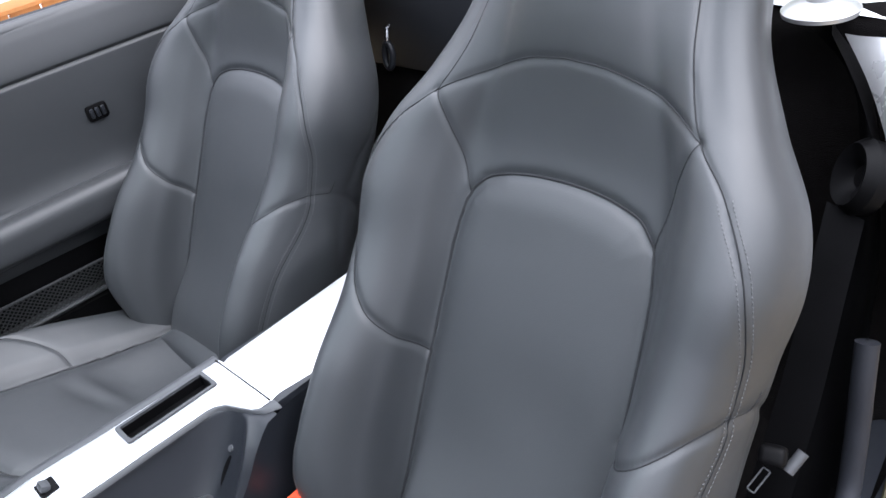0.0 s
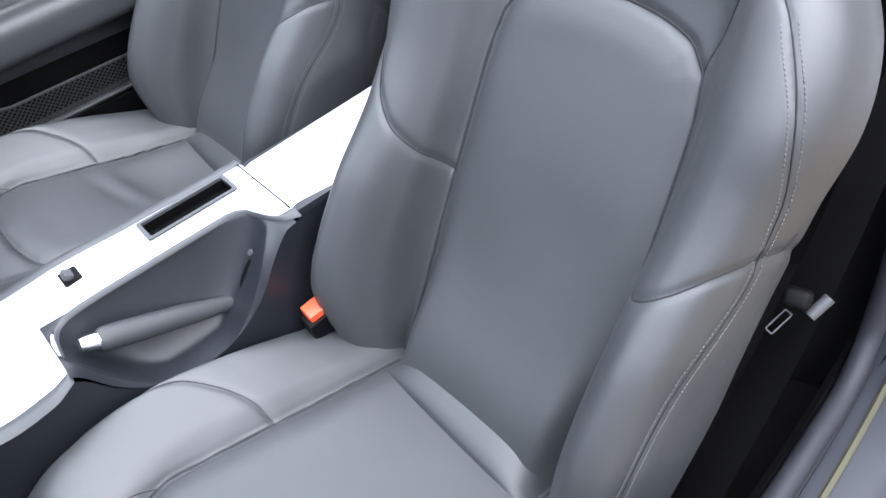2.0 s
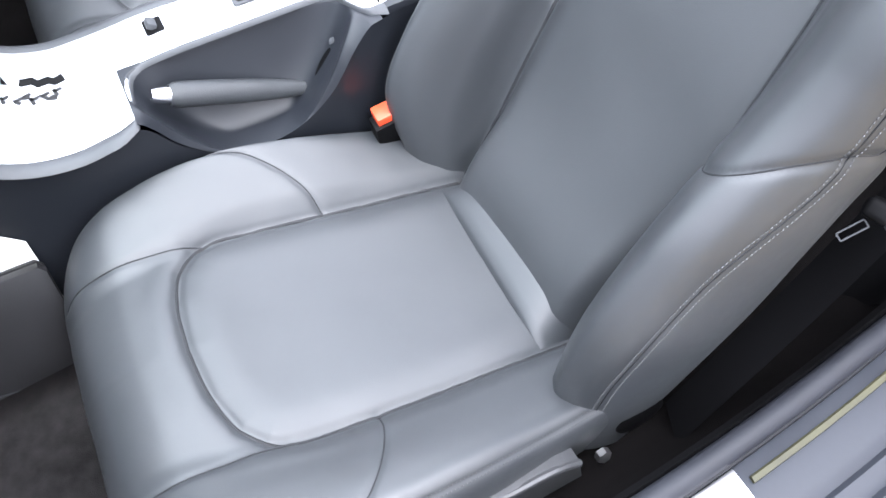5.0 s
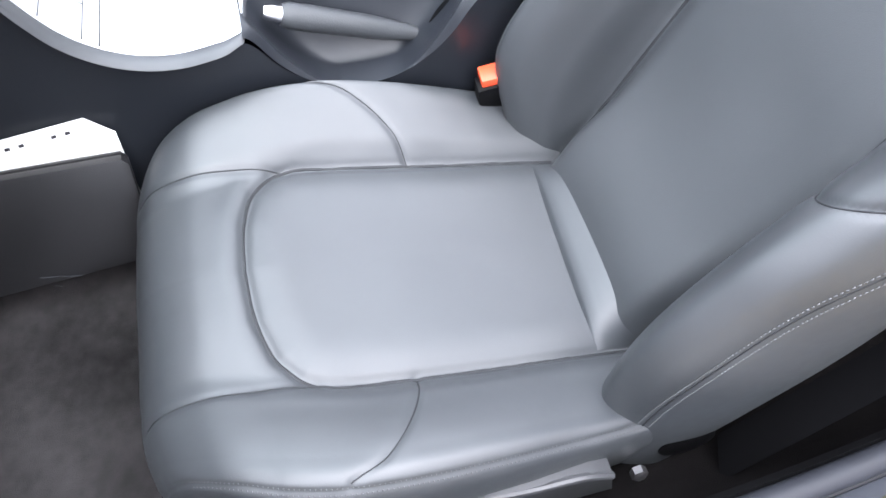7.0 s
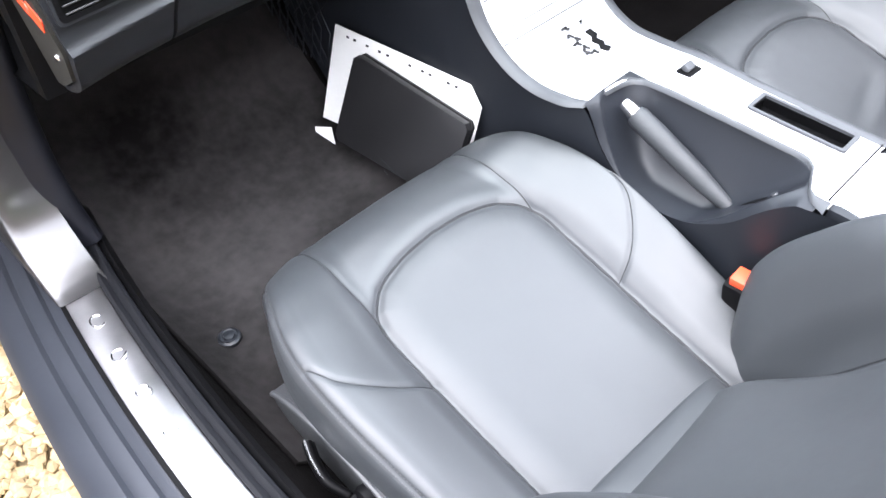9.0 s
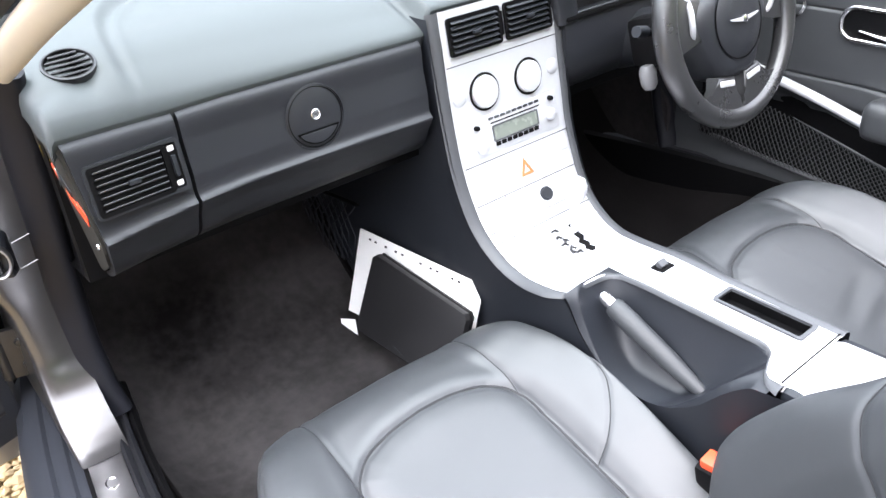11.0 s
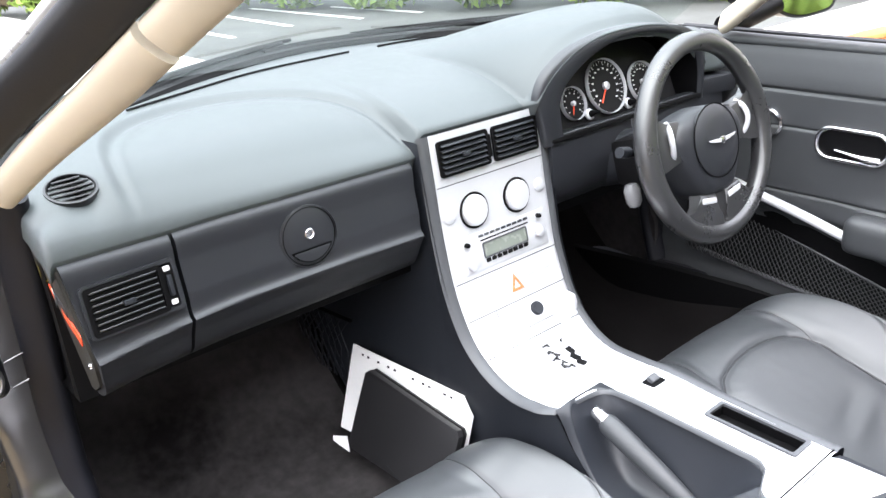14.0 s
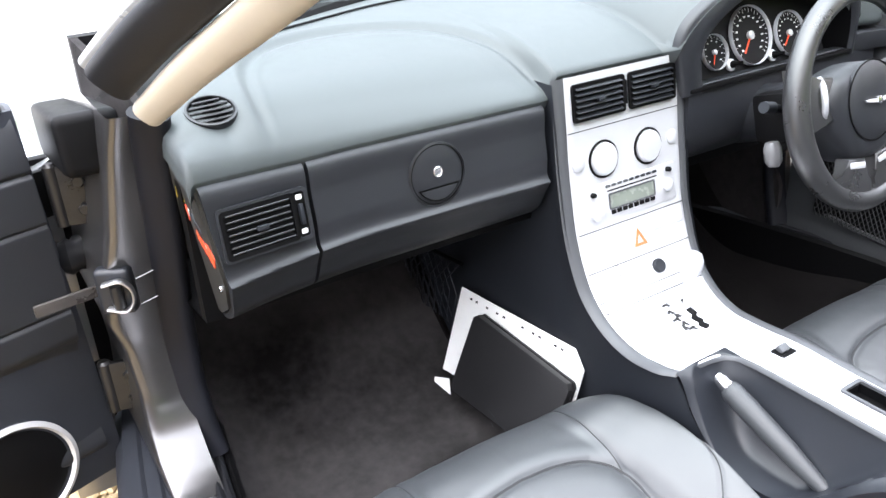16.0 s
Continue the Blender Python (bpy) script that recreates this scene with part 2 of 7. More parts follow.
def tube_bm(points, radius, sides=10, closed=False, flat=1.0, bm=None):
    """A tube along points. radius: one value or one for each point."""
    bm = bm or bmesh.new()
    p = [Vector(q) for q in points]
    n = len(p)
    rad = [float(r) for r in radius] if hasattr(radius, "__len__") else [float(radius)] * n
    rings, up = [], None
    for i in range(n):
        a = p[(i - 1) % n] if closed or i else p[i]
        b = p[(i + 1) % n] if closed or i < n - 1 else p[i]
        d = (b - a).normalized()
        if up is None:
            up = d.orthogonal().normalized()
        up = (up - d * up.dot(d)).normalized()
        side = d.cross(up)
        rings.append([bm.verts.new(p[i] + rad[i] * (math.cos(w) * up + flat * math.sin(w) * side))
                      for w in (2 * math.pi * k / sides for k in range(sides))])
    for i in range(n if closed else n - 1):
        a, b = rings[i], rings[(i + 1) % n]
        for k in range(sides):
            bm.faces.new((a[k], a[(k + 1) % sides], b[(k + 1) % sides], b[k]))
    if not closed:
        bm.faces.new(rings[0][::-1])
        bm.faces.new(rings[-1])
    bmesh.ops.recalc_face_normals(bm, faces=bm.faces)
    return bm


def lathe_bm(profile, centre, axis, sides=32, bm=None, ring=False):
    """A body turned round the axis from (radius, height) pairs; ring: open in the middle."""
    bm = bm or bmesh.new()
    ax = Vector(axis).normalized()
    e1 = ax.orthogonal().normalized()
    e2 = ax.cross(e1)
    c = Vector(centre)
    profile = [(float(r), float(h)) for r, h in profile]
    rings = []
    for r, h in profile:
        rings.append([bm.verts.new(c + ax * h + r * (math.cos(w) * e1 + math.sin(w) * e2))
                      for w in (2 * math.pi * k / sides for k in range(sides))])
    for a, b in zip(rings, rings[1:]):
        for k in range(sides):
            bm.faces.new((a[k], a[(k + 1) % sides], b[(k + 1) % sides], b[k]))
    if ring:
        for k in range(sides):
            bm.faces.new((rings[-1][k], rings[-1][(k + 1) % sides], rings[0][(k + 1) % sides], rings[0][k]))
    else:
        bm.faces.new(rings[0][::-1])
        bm.faces.new(rings[-1])
    bmesh.ops.recalc_face_normals(bm, faces=bm.faces)
    return bm


def sweep_bm(points, half_w, half_t, hint, n=20, power=2.6):
    """A flattened bar along points: half_w across along hint, half_t thick, with rounded edges."""
    bm = bmesh.new()
    p = [Vector(q) for q in points]
    rings = []
    for i, c in enumerate(p):
        d = (p[min(i + 1, len(p) - 1)] - p[max(i - 1, 0)]).normalized()
        a = Vector(hint)
        a = (a - d * a.dot(d)).normalized()
        b = d.cross(a)
        ring = []
        for k in range(n):
            w = 2 * math.pi * k / n
            cx, sx = math.cos(w), math.sin(w)
            wide = half_w[i] if hasattr(half_w, "__len__") else half_w
            ring.append(bm.verts.new(c + a * wide * math.copysign(abs(cx) ** (2 / power), cx) + b * half_t * math.copysign(abs(sx) ** (2 / power), sx)))
        rings.append(ring)
    for a, b in zip(rings, rings[1:]):
        for k in range(n):
            bm.faces.new((a[k], a[(k + 1) % n], b[(k + 1) % n], b[k]))
    bm.faces.new(rings[0][::-1])
    bm.faces.new(rings[-1])
    bmesh.ops.recalc_face_normals(bm, faces=bm.faces)
    return bm


def seam_on_grid(P, N, A, level, line, sign, lift, n=60):
    """Points of a surface grid under a line given as (distance from the middle, level): rows have one level each."""
    out = []
    mid = A.shape[1] // 2
    for a, z in spline([(q[0], q[1]) for q in line], n):
        f = float(np.clip(np.interp(z, level, np.arange(len(level))), 0, len(level) - 1.001))
        r0 = int(f)
        pts = []
        for r in (r0, r0 + 1):
            half = np.abs(A[r, mid:] if sign > 0 else A[r, mid::-1])
            top = int(np.argmax(half))
            c = float(np.interp(min(a, half[top]), half[:top + 1], np.arange(top + 1)))
            c0 = min(int(c), len(half) - 2)
            i0, i1 = mid + sign * c0, mid + sign * (c0 + 1)
            w = c - c0
            pts.append(P[r, i0] * (1 - w) + P[r, i1] * w + N[r, i0] * lift)
        w = f - r0
        out.append(pts[0] * (1 - w) + pts[1] * w)
    return out


def plate_bm(outline, origin, ex, ey, thick, bevel=0.0, bm=None, seg=2):
    """A plate with the given outline (pairs in the plane ex, ey), thick along ex x ey."""
    own = bmesh.new()
    o, ex, ey = Vector(origin), Vector(ex), Vector(ey)
    nz = ex.cross(ey).normalized()
    low = [own.verts.new(o + ex * a + ey * b) for a, b in outline]
    top = [own.verts.new(v.co + nz * thick) for v in low]
    n = len(low)
    cap = own.faces.new(top)
    own.faces.new(low[::-1])
    for k in range(n):
        own.faces.new((low[k], low[(k + 1) % n], top[(k + 1) % n], top[k]))
    if bevel:
        bmesh.ops.bevel(own, geom=list(cap.edges), offset=bevel, segments=seg, affect="EDGES", profile=0.6)
    bmesh.ops.recalc_face_normals(own, faces=own.faces)
    if bm is None:
        return own
    me = bpy.data.meshes.new("tmp")
    own.to_mesh(me)
    own.free()
    bm.from_mesh(me)
    bpy.data.meshes.remove(me)
    return bm


def rounded(w, h, r, n=6, cx=0.0, cy=0.0):
    """The outline of a rounded rectangle."""
    out = []
    for sx, sy, a0 in ((1, 1, 0), (-1, 1, 90), (-1, -1, 180), (1, -1, 270)):
        for k in range(n + 1):
            a = radians(a0 + 90 * k / n)
            out.append((cx + sx * (w / 2 - r) + r * math.cos(a), cy + sy * (h / 2 - r) + r * math.sin(a)))
    return out


def ring_plate_bm(outer, inner, origin, ex, ey, thick):
    """A flat frame between two outlines with equal numbers of points."""
    bm = bmesh.new()
    o, ex, ey = Vector(origin), Vector(ex), Vector(ey)
    nz = ex.cross(ey).normalized()
    loops = []
    for outline, lift in ((outer, 0), (outer, thick), (inner, thick), (inner, 0)):
        loops.append([bm.verts.new(o + ex * a + ey * b + nz * lift) for a, b in outline])
    n = len(outer)
    for i in range(4):
        a, b = loops[i], loops[(i + 1) % 4]
        for k in range(n):
            bm.faces.new((a[k], a[(k + 1) % n], b[(k + 1) % n], b[k]))
    bmesh.ops.recalc_face_normals(bm, faces=bm.faces)
    return bm


def path_distance(px, py, line):
    """The distance of each point from a polyline in the plane."""
    best = np.full(px.shape, 1e9)
    for (ax, ay), (bx, by) in zip(line, line[1:]):
        dx, dy = bx - ax, by - ay
        t = np.clip(((px - ax) * dx + (py - ay) * dy) / (dx * dx + dy * dy + 1e-12), 0, 1)
        best = np.minimum(best, np.hypot(px - ax - t * dx, py - ay - t * dy))
    return best


def surface_normals(P):
    du = np.gradient(P, axis=1)
    dv = np.gradient(P, axis=0)
    n = np.cross(du, dv)
    return n / (np.linalg.norm(n, axis=2, keepdims=True) + 1e-12)


def split_grid(P, region, names, mats, parent, labels):
    """Mesh parts cut from one grid of points by the region number of each cell."""
    n, m = P.shape[:2]
    flat = P.reshape(-1, 3)
    faces = np.array(grid_faces(n, m))
    reg = region[:-1, :-1].reshape(-1)
    normals = surface_normals(P).reshape(-1, 3)
    made = {}
    for k, name in enumerate(names):
        f = faces[reg == k]
        if len(f) == 0:
            continue
        used, inv = np.unique(f, return_inverse=True)
        made[k] = mesh_part(name, flat[used], inv.reshape(f.shape), mats[k], parent, labels[k])
        made[k].data.normals_split_custom_set_from_vertices([tuple(q) for q in normals[used]])
    return made


# ---- seats ----
SEAT_X = -0.336          # middle of the passenger seat
DRIVER_X = 0.402         # middle of the driver seat
BACK_Y, BACK_Z, BACK_K = -0.107, 0.30, 0.53      # foot of the backrest and its slope
BZ = [0.265, 0.31, 0.35, 0.40, 0.50, 0.60, 0.66, 0.72, 0.78, 0.84, 0.91, 0.98, 1.04, 1.10]
BW = [0.238, 0.242, 0.246, 0.249, 0.251, 0.252, 0.257, 0.262, 0.247, 0.206, 0.168, 0.156, 0.146, 0.132]   # half width
BI = [0.130, 0.136, 0.138, 0.139, 0.138, 0.136, 0.134, 0.130, 0.122, 0.105, 0.088, 0.080, 0.075, 0.068]   # half width of the inner panel
BB = [0.072, 0.096, 0.116, 0.130, 0.120, 0.085, 0.074, 0.072, 0.058, 0.034, 0.018, 0.012, 0.008, 0.005]   # how far the side bolster stands out
BC = [0.0, 0.0, 0.0, 0.0, 0.0, 0.0, 0.0, 0.0, 0.004, 0.022, 0.046, 0.055, 0.050, 0.025]               # how far the middle stands out
BT = [0.10, 0.10, 0.10, 0.11, 0.12, 0.12, 0.12, 0.12, 0.12, 0.115, 0.11, 0.10, 0.085, 0.06]             # how far the back goes behind


def back_insert(side=1):
    return [(side * 0.142, 0.27), (side * 0.140, 0.40), (side * 0.138, 0.52), (side * 0.134, 0.63), (side * 0.130, 0.69),
            (side * 0.122, 0.722), (side * 0.104, 0.741), (side * 0.07, 0.752), (side * 0.03, 0.757), (0, 0.758)]


def bolster_section(W, I, B, M, T, n):
    """Half a level section of the backrest, from its middle round the bolster to the rear."""
    g = W - I
    return spline([(0, M), (I * 0.5, M * 0.97), (I * 0.85, M * 0.8), (I, 0.003 + M * 0.6), (I + 0.22 * g, B * 0.50 + M * 0.4), (I + 0.45 * g, B * 0.90 + M * 0.2),
                   (I + 0.62 * g, B), (I + 0.80 * g, B * 0.90), (I + 0.93 * g, B * 0.60), (W, B * 0.10), (W * 0.975, -T * 0.40),
                   (W * 0.84, -T * 0.85), (W * 0.55, -T), (0, -T * 1.02)], n)


def seat_back(seat):
    rows, half = 330, 150
    zs = np.linspace(0.243, 1.10, rows)
    P = np.zeros((rows, 2 * half - 1, 3))
    A = np.zeros((rows, 2 * half - 1))
    C = np.zeros((rows, 2 * half - 1))
    n = math.hypot(1, BACK_K)
    fwd = np.array([0, 1, BACK_K]) / n
    for r, z in enumerate(zs):
        W, I, B, M, T = (curve_at(BZ, q, z) for q in (BW, BI, BB, BC, BT))
        # the very top rounds over
        cap = max(0.0, (z - 1.02) / 0.08)
        k = math.sqrt(max(0.02, 1 - cap * cap)) if cap > 0 else 1.0
        W, T = W * (0.35 + 0.65 * k), T * (0.3 + 0.7 * k)
        M = M * k - 0.05 * (1 - k)
        # beside the console the bolster draws in towards its foot
        tuck = max(0.0, min(1.0, (0.385 - z) / 0.12)) ** 1.6
        sides = {}
        for s in (1, -1):
            w, b = (W - 0.045 * tuck, B * (1 - 0.45 * tuck)) if s > 0 else (W, B)
            sides[s] = bolster_section(w, I, b, M, T, half)
        foot = np.array([0, BACK_Y - (z - BACK_Z) * BACK_K, z])
        for j in range(half):
            for s, col in ((1, half - 1 + j), (-1, half - 1 - j)):
                c = sides[s]
                P[r, col] = foot + np.array([s * c[j, 0] + SEAT_X, 0, 0]) + fwd * c[j, 1]
                A[r, col] = s * c[j, 0]
                C[r, col] = j / (half - 1)
    Z = np.repeat(zs[:, None], 2 * half - 1, axis=1)
    front = C < 0.64
    N = surface_normals(P)
    if N[rows // 2, half - 1, 1] < 0:
        N = -N
    ins = back_insert(1) + back_insert(-1)[::-1]
    d_ins = path_distance(A, Z, ins)
    lim = np.interp(Z, [q[1] for q in back_insert(1)], [q[0] for q in back_insert(1)])
    inside = (np.abs(A) < lim) & (Z < 0.758)
    a = np.abs(A)
    s_low = [(0.137, 0.546), (0.16, 0.551), (0.19, 0.564), (0.215, 0.582), (0.24, 0.607), (0.27, 0.64)]
    s_low_in = [(0.137, 0.540), (0.16, 0.556), (0.19, 0.586), (0.215, 0.620), (0.24, 0.665), (0.27, 0.71)]
    s_neck = [(0.122, 0.722), (0.133, 0.757), (0.147, 0.790), (0.163, 0.820)]
    s_arc = [(0.0, 0.868), (0.05, 0.864), (0.10, 0.851), (0.14, 0.833), (0.163, 0.820)]
    s_crest = [(0.204, 0.28), (0.221, 0.40), (0.233, 0.50), (0.243, 0.575), (0.248, 0.63), (0.250, 0.68), (0.240, 0.73), (0.205, 0.785), (0.163, 0.822), (0.138, 0.87), (0.122, 0.94), (0.114, 1.02), (0.10, 1.09)]
    s_crest_out = [(0.226, 0.25), (0.234, 0.32), (0.2405, 0.40), (0.244, 0.50), (0.2485, 0.575), (0.251, 0.63), (0.251, 0.68)] + s_crest[6:]
    d_low, d_neck, d_arc = (path_distance(a, Z, q) for q in (s_low, s_neck, s_arc))
    d_low = np.where(A > 0, path_distance(a, Z, s_low_in), d_low)
    d_crest = np.where(A > 0, path_distance(a, Z, s_crest), path_distance(a, Z, s_crest_out))
    bump = np.zeros(A.shape)
    bump += np.where(inside, 0.0085 * (1 - np.exp(-(d_ins / 0.020) ** 2)), 0.0)
    bump -= np.where(front, 0.0040 * np.exp(-(d_ins / 0.0058) ** 2), 0.0)
    bump += np.where(inside & front, 0.032 * np.exp(-(np.maximum(Z - 0.34, 0) / 0.085) ** 2) * (1 - np.exp(-(d_ins / 0.016) ** 2)), 0.0)
    for d, deep, wide in ((d_low, 0.0026, 0.0040), (d_neck, 0.0020, 0.0040), (d_arc, 0.0016, 0.0045), (d_crest, 0.0016, 0.0022)):
        bump -= np.where(front, deep * np.exp(-(d / wide) ** 2), 0.0)
        bump += np.where(front, deep * 0.18 * np.exp(-((d - 0.014) / 0.012) ** 2), 0.0)
    # soft, uneven padding
    for r in range(rows):
        for c in range(0, 2 * half - 1):
            bump[r, c] += 0.0020 * noise.noise((P[r, c, 0] * 9, P[r, c, 1] * 9, P[r, c, 2] * 9))
    P = P + N * bump[:, :, None]
    arc_z = np.interp(a, [q[0] for q in s_arc], [q[1] for q in s_arc])
    low_z = np.where(A > 0, np.interp(a, [q[0] for q in s_low_in], [q[1] for q in s_low_in]), np.interp(a, [q[0] for q in s_low], [q[1] for q in s_low]))
    neck_a = np.interp(Z, [q[1] for q in s_neck], [q[0] for q in s_neck])
    region = np.full(A.shape, 2)
    region[A < 0] = 1
    region[(Z < low_z) & (A < 0)] = 3
    region[(Z < low_z) & (A >= 0)] = 4
    region[(Z > 0.722) & (a < neck_a) & front] = 5
    region[(Z > arc_z) & (Z > 0.815)] = 6
    region[inside & front] = 0
    region[(C > 0.74) & (Z < 0.9)] = 7
    names = ["back_insert", "outer_bolster", "inner_bolster", "outer_lower_bolster", "inner_lower_bolster", "neck_panel", "headrest", "back_shell"]
    mats = [LEATHER_PERF, LEATHER, LEATHER, LEATHER, LEATHER, LEATHER, LEATHER, SHELL]
    labels = ["perforated grey leather insert", "", "", "", "", "", "integrated leather headrest", "black plastic rear shell"]
    split_grid(P, region, names, mats, seat, labels)
    for sg in (-1, 1):
        for line in (s_low if sg < 0 else s_low_in, s_neck, s_arc, s_crest if sg > 0 else s_crest_out):
            pts = seam_on_grid(P, N, A, zs, line, sg, 0.0001, 90)
            part("seam", tube_bm([Vector(q) for q in pts], 0.0008, 5), SEAM, seat)
        pts = seam_on_grid(P, N, A, zs, back_insert(1), sg, -0.0009, 110)
        part("piping", tube_bm([Vector(q) for q in pts], 0.0021, 7), SEAM, seat, "dark piping round the insert")
    # double rows of stitches beside the long seam, on both bolsters
    for sg in (-1, 1):
        verts, faces = [], []
        line = [q for q in (s_crest if sg > 0 else s_crest_out) if q[1] < 0.80]
        mid_run = np.array(seam_on_grid(P, N, A, zs, line, sg, 0.0009, 300))
        out = np.array(seam_on_grid(P, N, A, zs, line, sg, 0.0109, 300)) - mid_run
        across = np.cross(np.gradient(mid_run, axis=0), out)
        across /= np.linalg.norm(across, axis=1)[:, None]
        for off in (-0.0062, 0.0062):
            run = mid_run + across * off
            for k in range(0, 298, 2):
                p, q = run[k], run[k] * -0.3 + run[k + 1] * 1.3
                side = across[k] * 0.0006
                nn = out[k] * 0.07
                b = len(verts)
                verts += [p - side, p + side, q + side, q - side, p + nn, q + nn]
                faces += [(b, b + 1, b + 4), (b + 1, b + 2, b + 5, b + 4), (b + 2, b + 3, b + 5), (b + 3, b, b + 4, b + 5)]
        mesh_part("stitching", verts, faces, THREAD, seat, "grey double stitching", kind="stuff")


CUSH_PATH = [(-0.15, 0.296), (-0.05, 0.322), (0.05, 0.3475), (0.15, 0.3725), (0.23, 0.391), (0.285, 0.403), (0.338, 0.409),
             (0.380, 0.398), (0.405, 0.367), (0.411, 0.322), (0.401, 0.275), (0.383, 0.235)]


def seat_cushion(seat, worn=False):
    rows, half = 320, 150
    path = spline(CUSH_PATH, rows)
    d = np.gradient(path, axis=0)
    d /= np.linalg.norm(d, axis=1)[:, None]
    P = np.zeros((rows, 2 * half - 1, 3))
    A = np.zeros((rows, 2 * half - 1))
    S = np.zeros((rows, 2 * half - 1))
    C = np.zeros((rows, 2 * half - 1))
    E = np.zeros((rows, half))                  # distance from the stitched outer edge
    length = np.r_[0, np.cumsum(np.linalg.norm(np.diff(path, axis=0), axis=1))] + CUSH_PATH[0][0]
    for r in range(rows):
        y, z = path[r]
        s = length[r]
        nose = np.clip((s - 0.20) / 0.20, 0, 1)
        W = curve_at([-0.15, -0.02, 0.10, 0.20, 0.26, 0.31, 0.36, 0.40, 0.52], [0.226, 0.244, 0.258, 0.264, 0.259, 0.247, 0.228, 0.211, 0.196], s)
        B = curve_at([-0.15, 0.0, 0.10, 0.20, 0.27, 0.33, 0.40, 0.52], [0.024, 0.038, 0.051, 0.055, 0.046, 0.032, 0.014, 0.004], s)
        drop = 0.15 * (1 - nose) + 0.05 * nose
        e = float(np.clip((s - 0.17) / 0.25, 0, 1))
        I = 0.138 - 0.034 * e * e * (3 - 2 * e)
        g = W - I
        cr = 0.013 * math.exp(-((s - 0.33) / 0.085) ** 2)        # the front roll is crowned
        mid = [(0, cr), (I * 0.5, cr * 0.86), (I * 0.93, cr * 0.5 + 0.001), (I, cr * 0.44 + 0.001), (I + 0.25 * g, B * 0.48), (I + 0.5 * g, B * 0.80)]
        inner = spline(mid + [(I + 0.72 * g, B * 0.99), (I + 0.86 * g, B * 0.97), (I + 0.96 * g, B * 0.66), (W, B * 0.15 - 0.006), (W * 0.995, -drop * 0.5), (W * 0.965, -drop)], half)
        # towards the door the bolster runs out flatter to a stitched edge over a short skirt
        low = 0.075 * (1 - nose) + 0.085 * nose
        outer = spline(mid + [(I + 0.72 * g, B * 0.97), (I + 0.86 * g, B * 1.00), (W - 0.010, B * 0.90), (W - 0.003, B * 0.66), (W, B * 0.25), (W * 0.996, -low * 0.4), (W * 0.975, -low)], half)
        run = np.r_[0, np.cumsum(np.linalg.norm(np.diff(outer, axis=0), axis=1))]
        wide = int(np.argmax(outer[:, 0]))
        E[r] = run - np.interp(W - 0.0075, outer[:wide, 0], run[:wide])
        up = np.array([0, -d[r, 1], d[r, 0]])
        for j in range(half):
            for sg, col in ((1, half - 1 + j), (-1, half - 1 - j)):
                c = inner if sg > 0 else outer
                P[r, col] = np.array([SEAT_X + sg * c[j, 0], y, z]) + up * c[j, 1]
                A[r, col], S[r, col], C[r, col] = sg * c[j, 0], s, j / (half - 1)
    # the front corners are rounded in plan
    back = np.clip((np.abs(A) - 0.085) / 0.14, 0, 1) ** 2 * np.clip((P[:, :, 1] - 0.20) / 0.20, 0, 1) ** 1.5
    P[:, :, 1] -= 0.040 * back
    # the side against the console is pressed flat
    lim = np.interp(P[:, :, 1], [0.18, 0.30], [-0.104, -0.116])
    over = np.maximum(0.0, P[:, :, 0] - (lim - 0.018))
    P[:, :, 0] = np.where(over > 0, lim - 0.018 * np.exp(-over / 0.018), P[:, :, 0])
    N = surface_normals(P)
    if N[10, half - 1, 2] < 0:
        N = -N
    a = np.abs(A)
    ins = [(0.136, -0.2), (0.137, -0.09), (0.138, 0.05), (0.139, 0.19), (0.137, 0.234), (0.128, 0.260), (0.105, 0.281), (0.06, 0.295), (0.0, 0.300)]
    d_ins = path_distance(a, S, ins)
    lim = np.interp(S, [q[1] for q in ins], [q[0] for q in ins])
    inside = (a < lim) & (S < 0.300)
    s_side = [(0.139, 0.098), (0.160, 0.108), (0.185, 0.128), (0.212, 0.160), (0.235, 0.20), (0.25, 0.24)]
    s_side_out = [(0.139, 0.150), (0.160, 0.156), (0.185, 0.168), (0.212, 0.186), (0.235, 0.208), (0.25, 0.24)]
    s_front = [(0.134, 0.247), (0.136, 0.27), (0.135, 0.32), (0.134, 0.36), (0.135, 0.42)]
    d_side, d_front = np.where(A > 0, path_distance(a, S, s_side), path_distance(a, S, s_side_out)), path_distance(a, S, s_front)
    bump = np.where(inside, 0.0075 * (1 - np.exp(-(d_ins / 0.022) ** 2)), 0.0)
    bump -= 0.0040 * np.exp(-(d_ins / 0.0058) ** 2)
    bump += np.where(~inside, 0.0020 * np.exp(-((d_ins - 0.018) / 0.014) ** 2), 0.0)
    for dd in (d_side, d_front):
        bump -= np.where(C < 0.86, 0.0018 * np.exp(-(dd / 0.0040) ** 2), 0)
        bump += np.where(C < 0.86, 0.0004 * np.exp(-((dd - 0.014) / 0.012) ** 2), 0)
    edge = np.concatenate([E[:, ::-1], (C[:, half:] - 0.80) * 0.42], axis=1)
    bump -= 0.0020 * np.exp(-(edge / 0.0032) ** 2)
    # sitting creases and soft hollows
    bump -= np.where(inside, 0.006 * np.exp(-((A / 0.10) ** 2 + ((S - 0.06) / 0.11) ** 2)), 0)
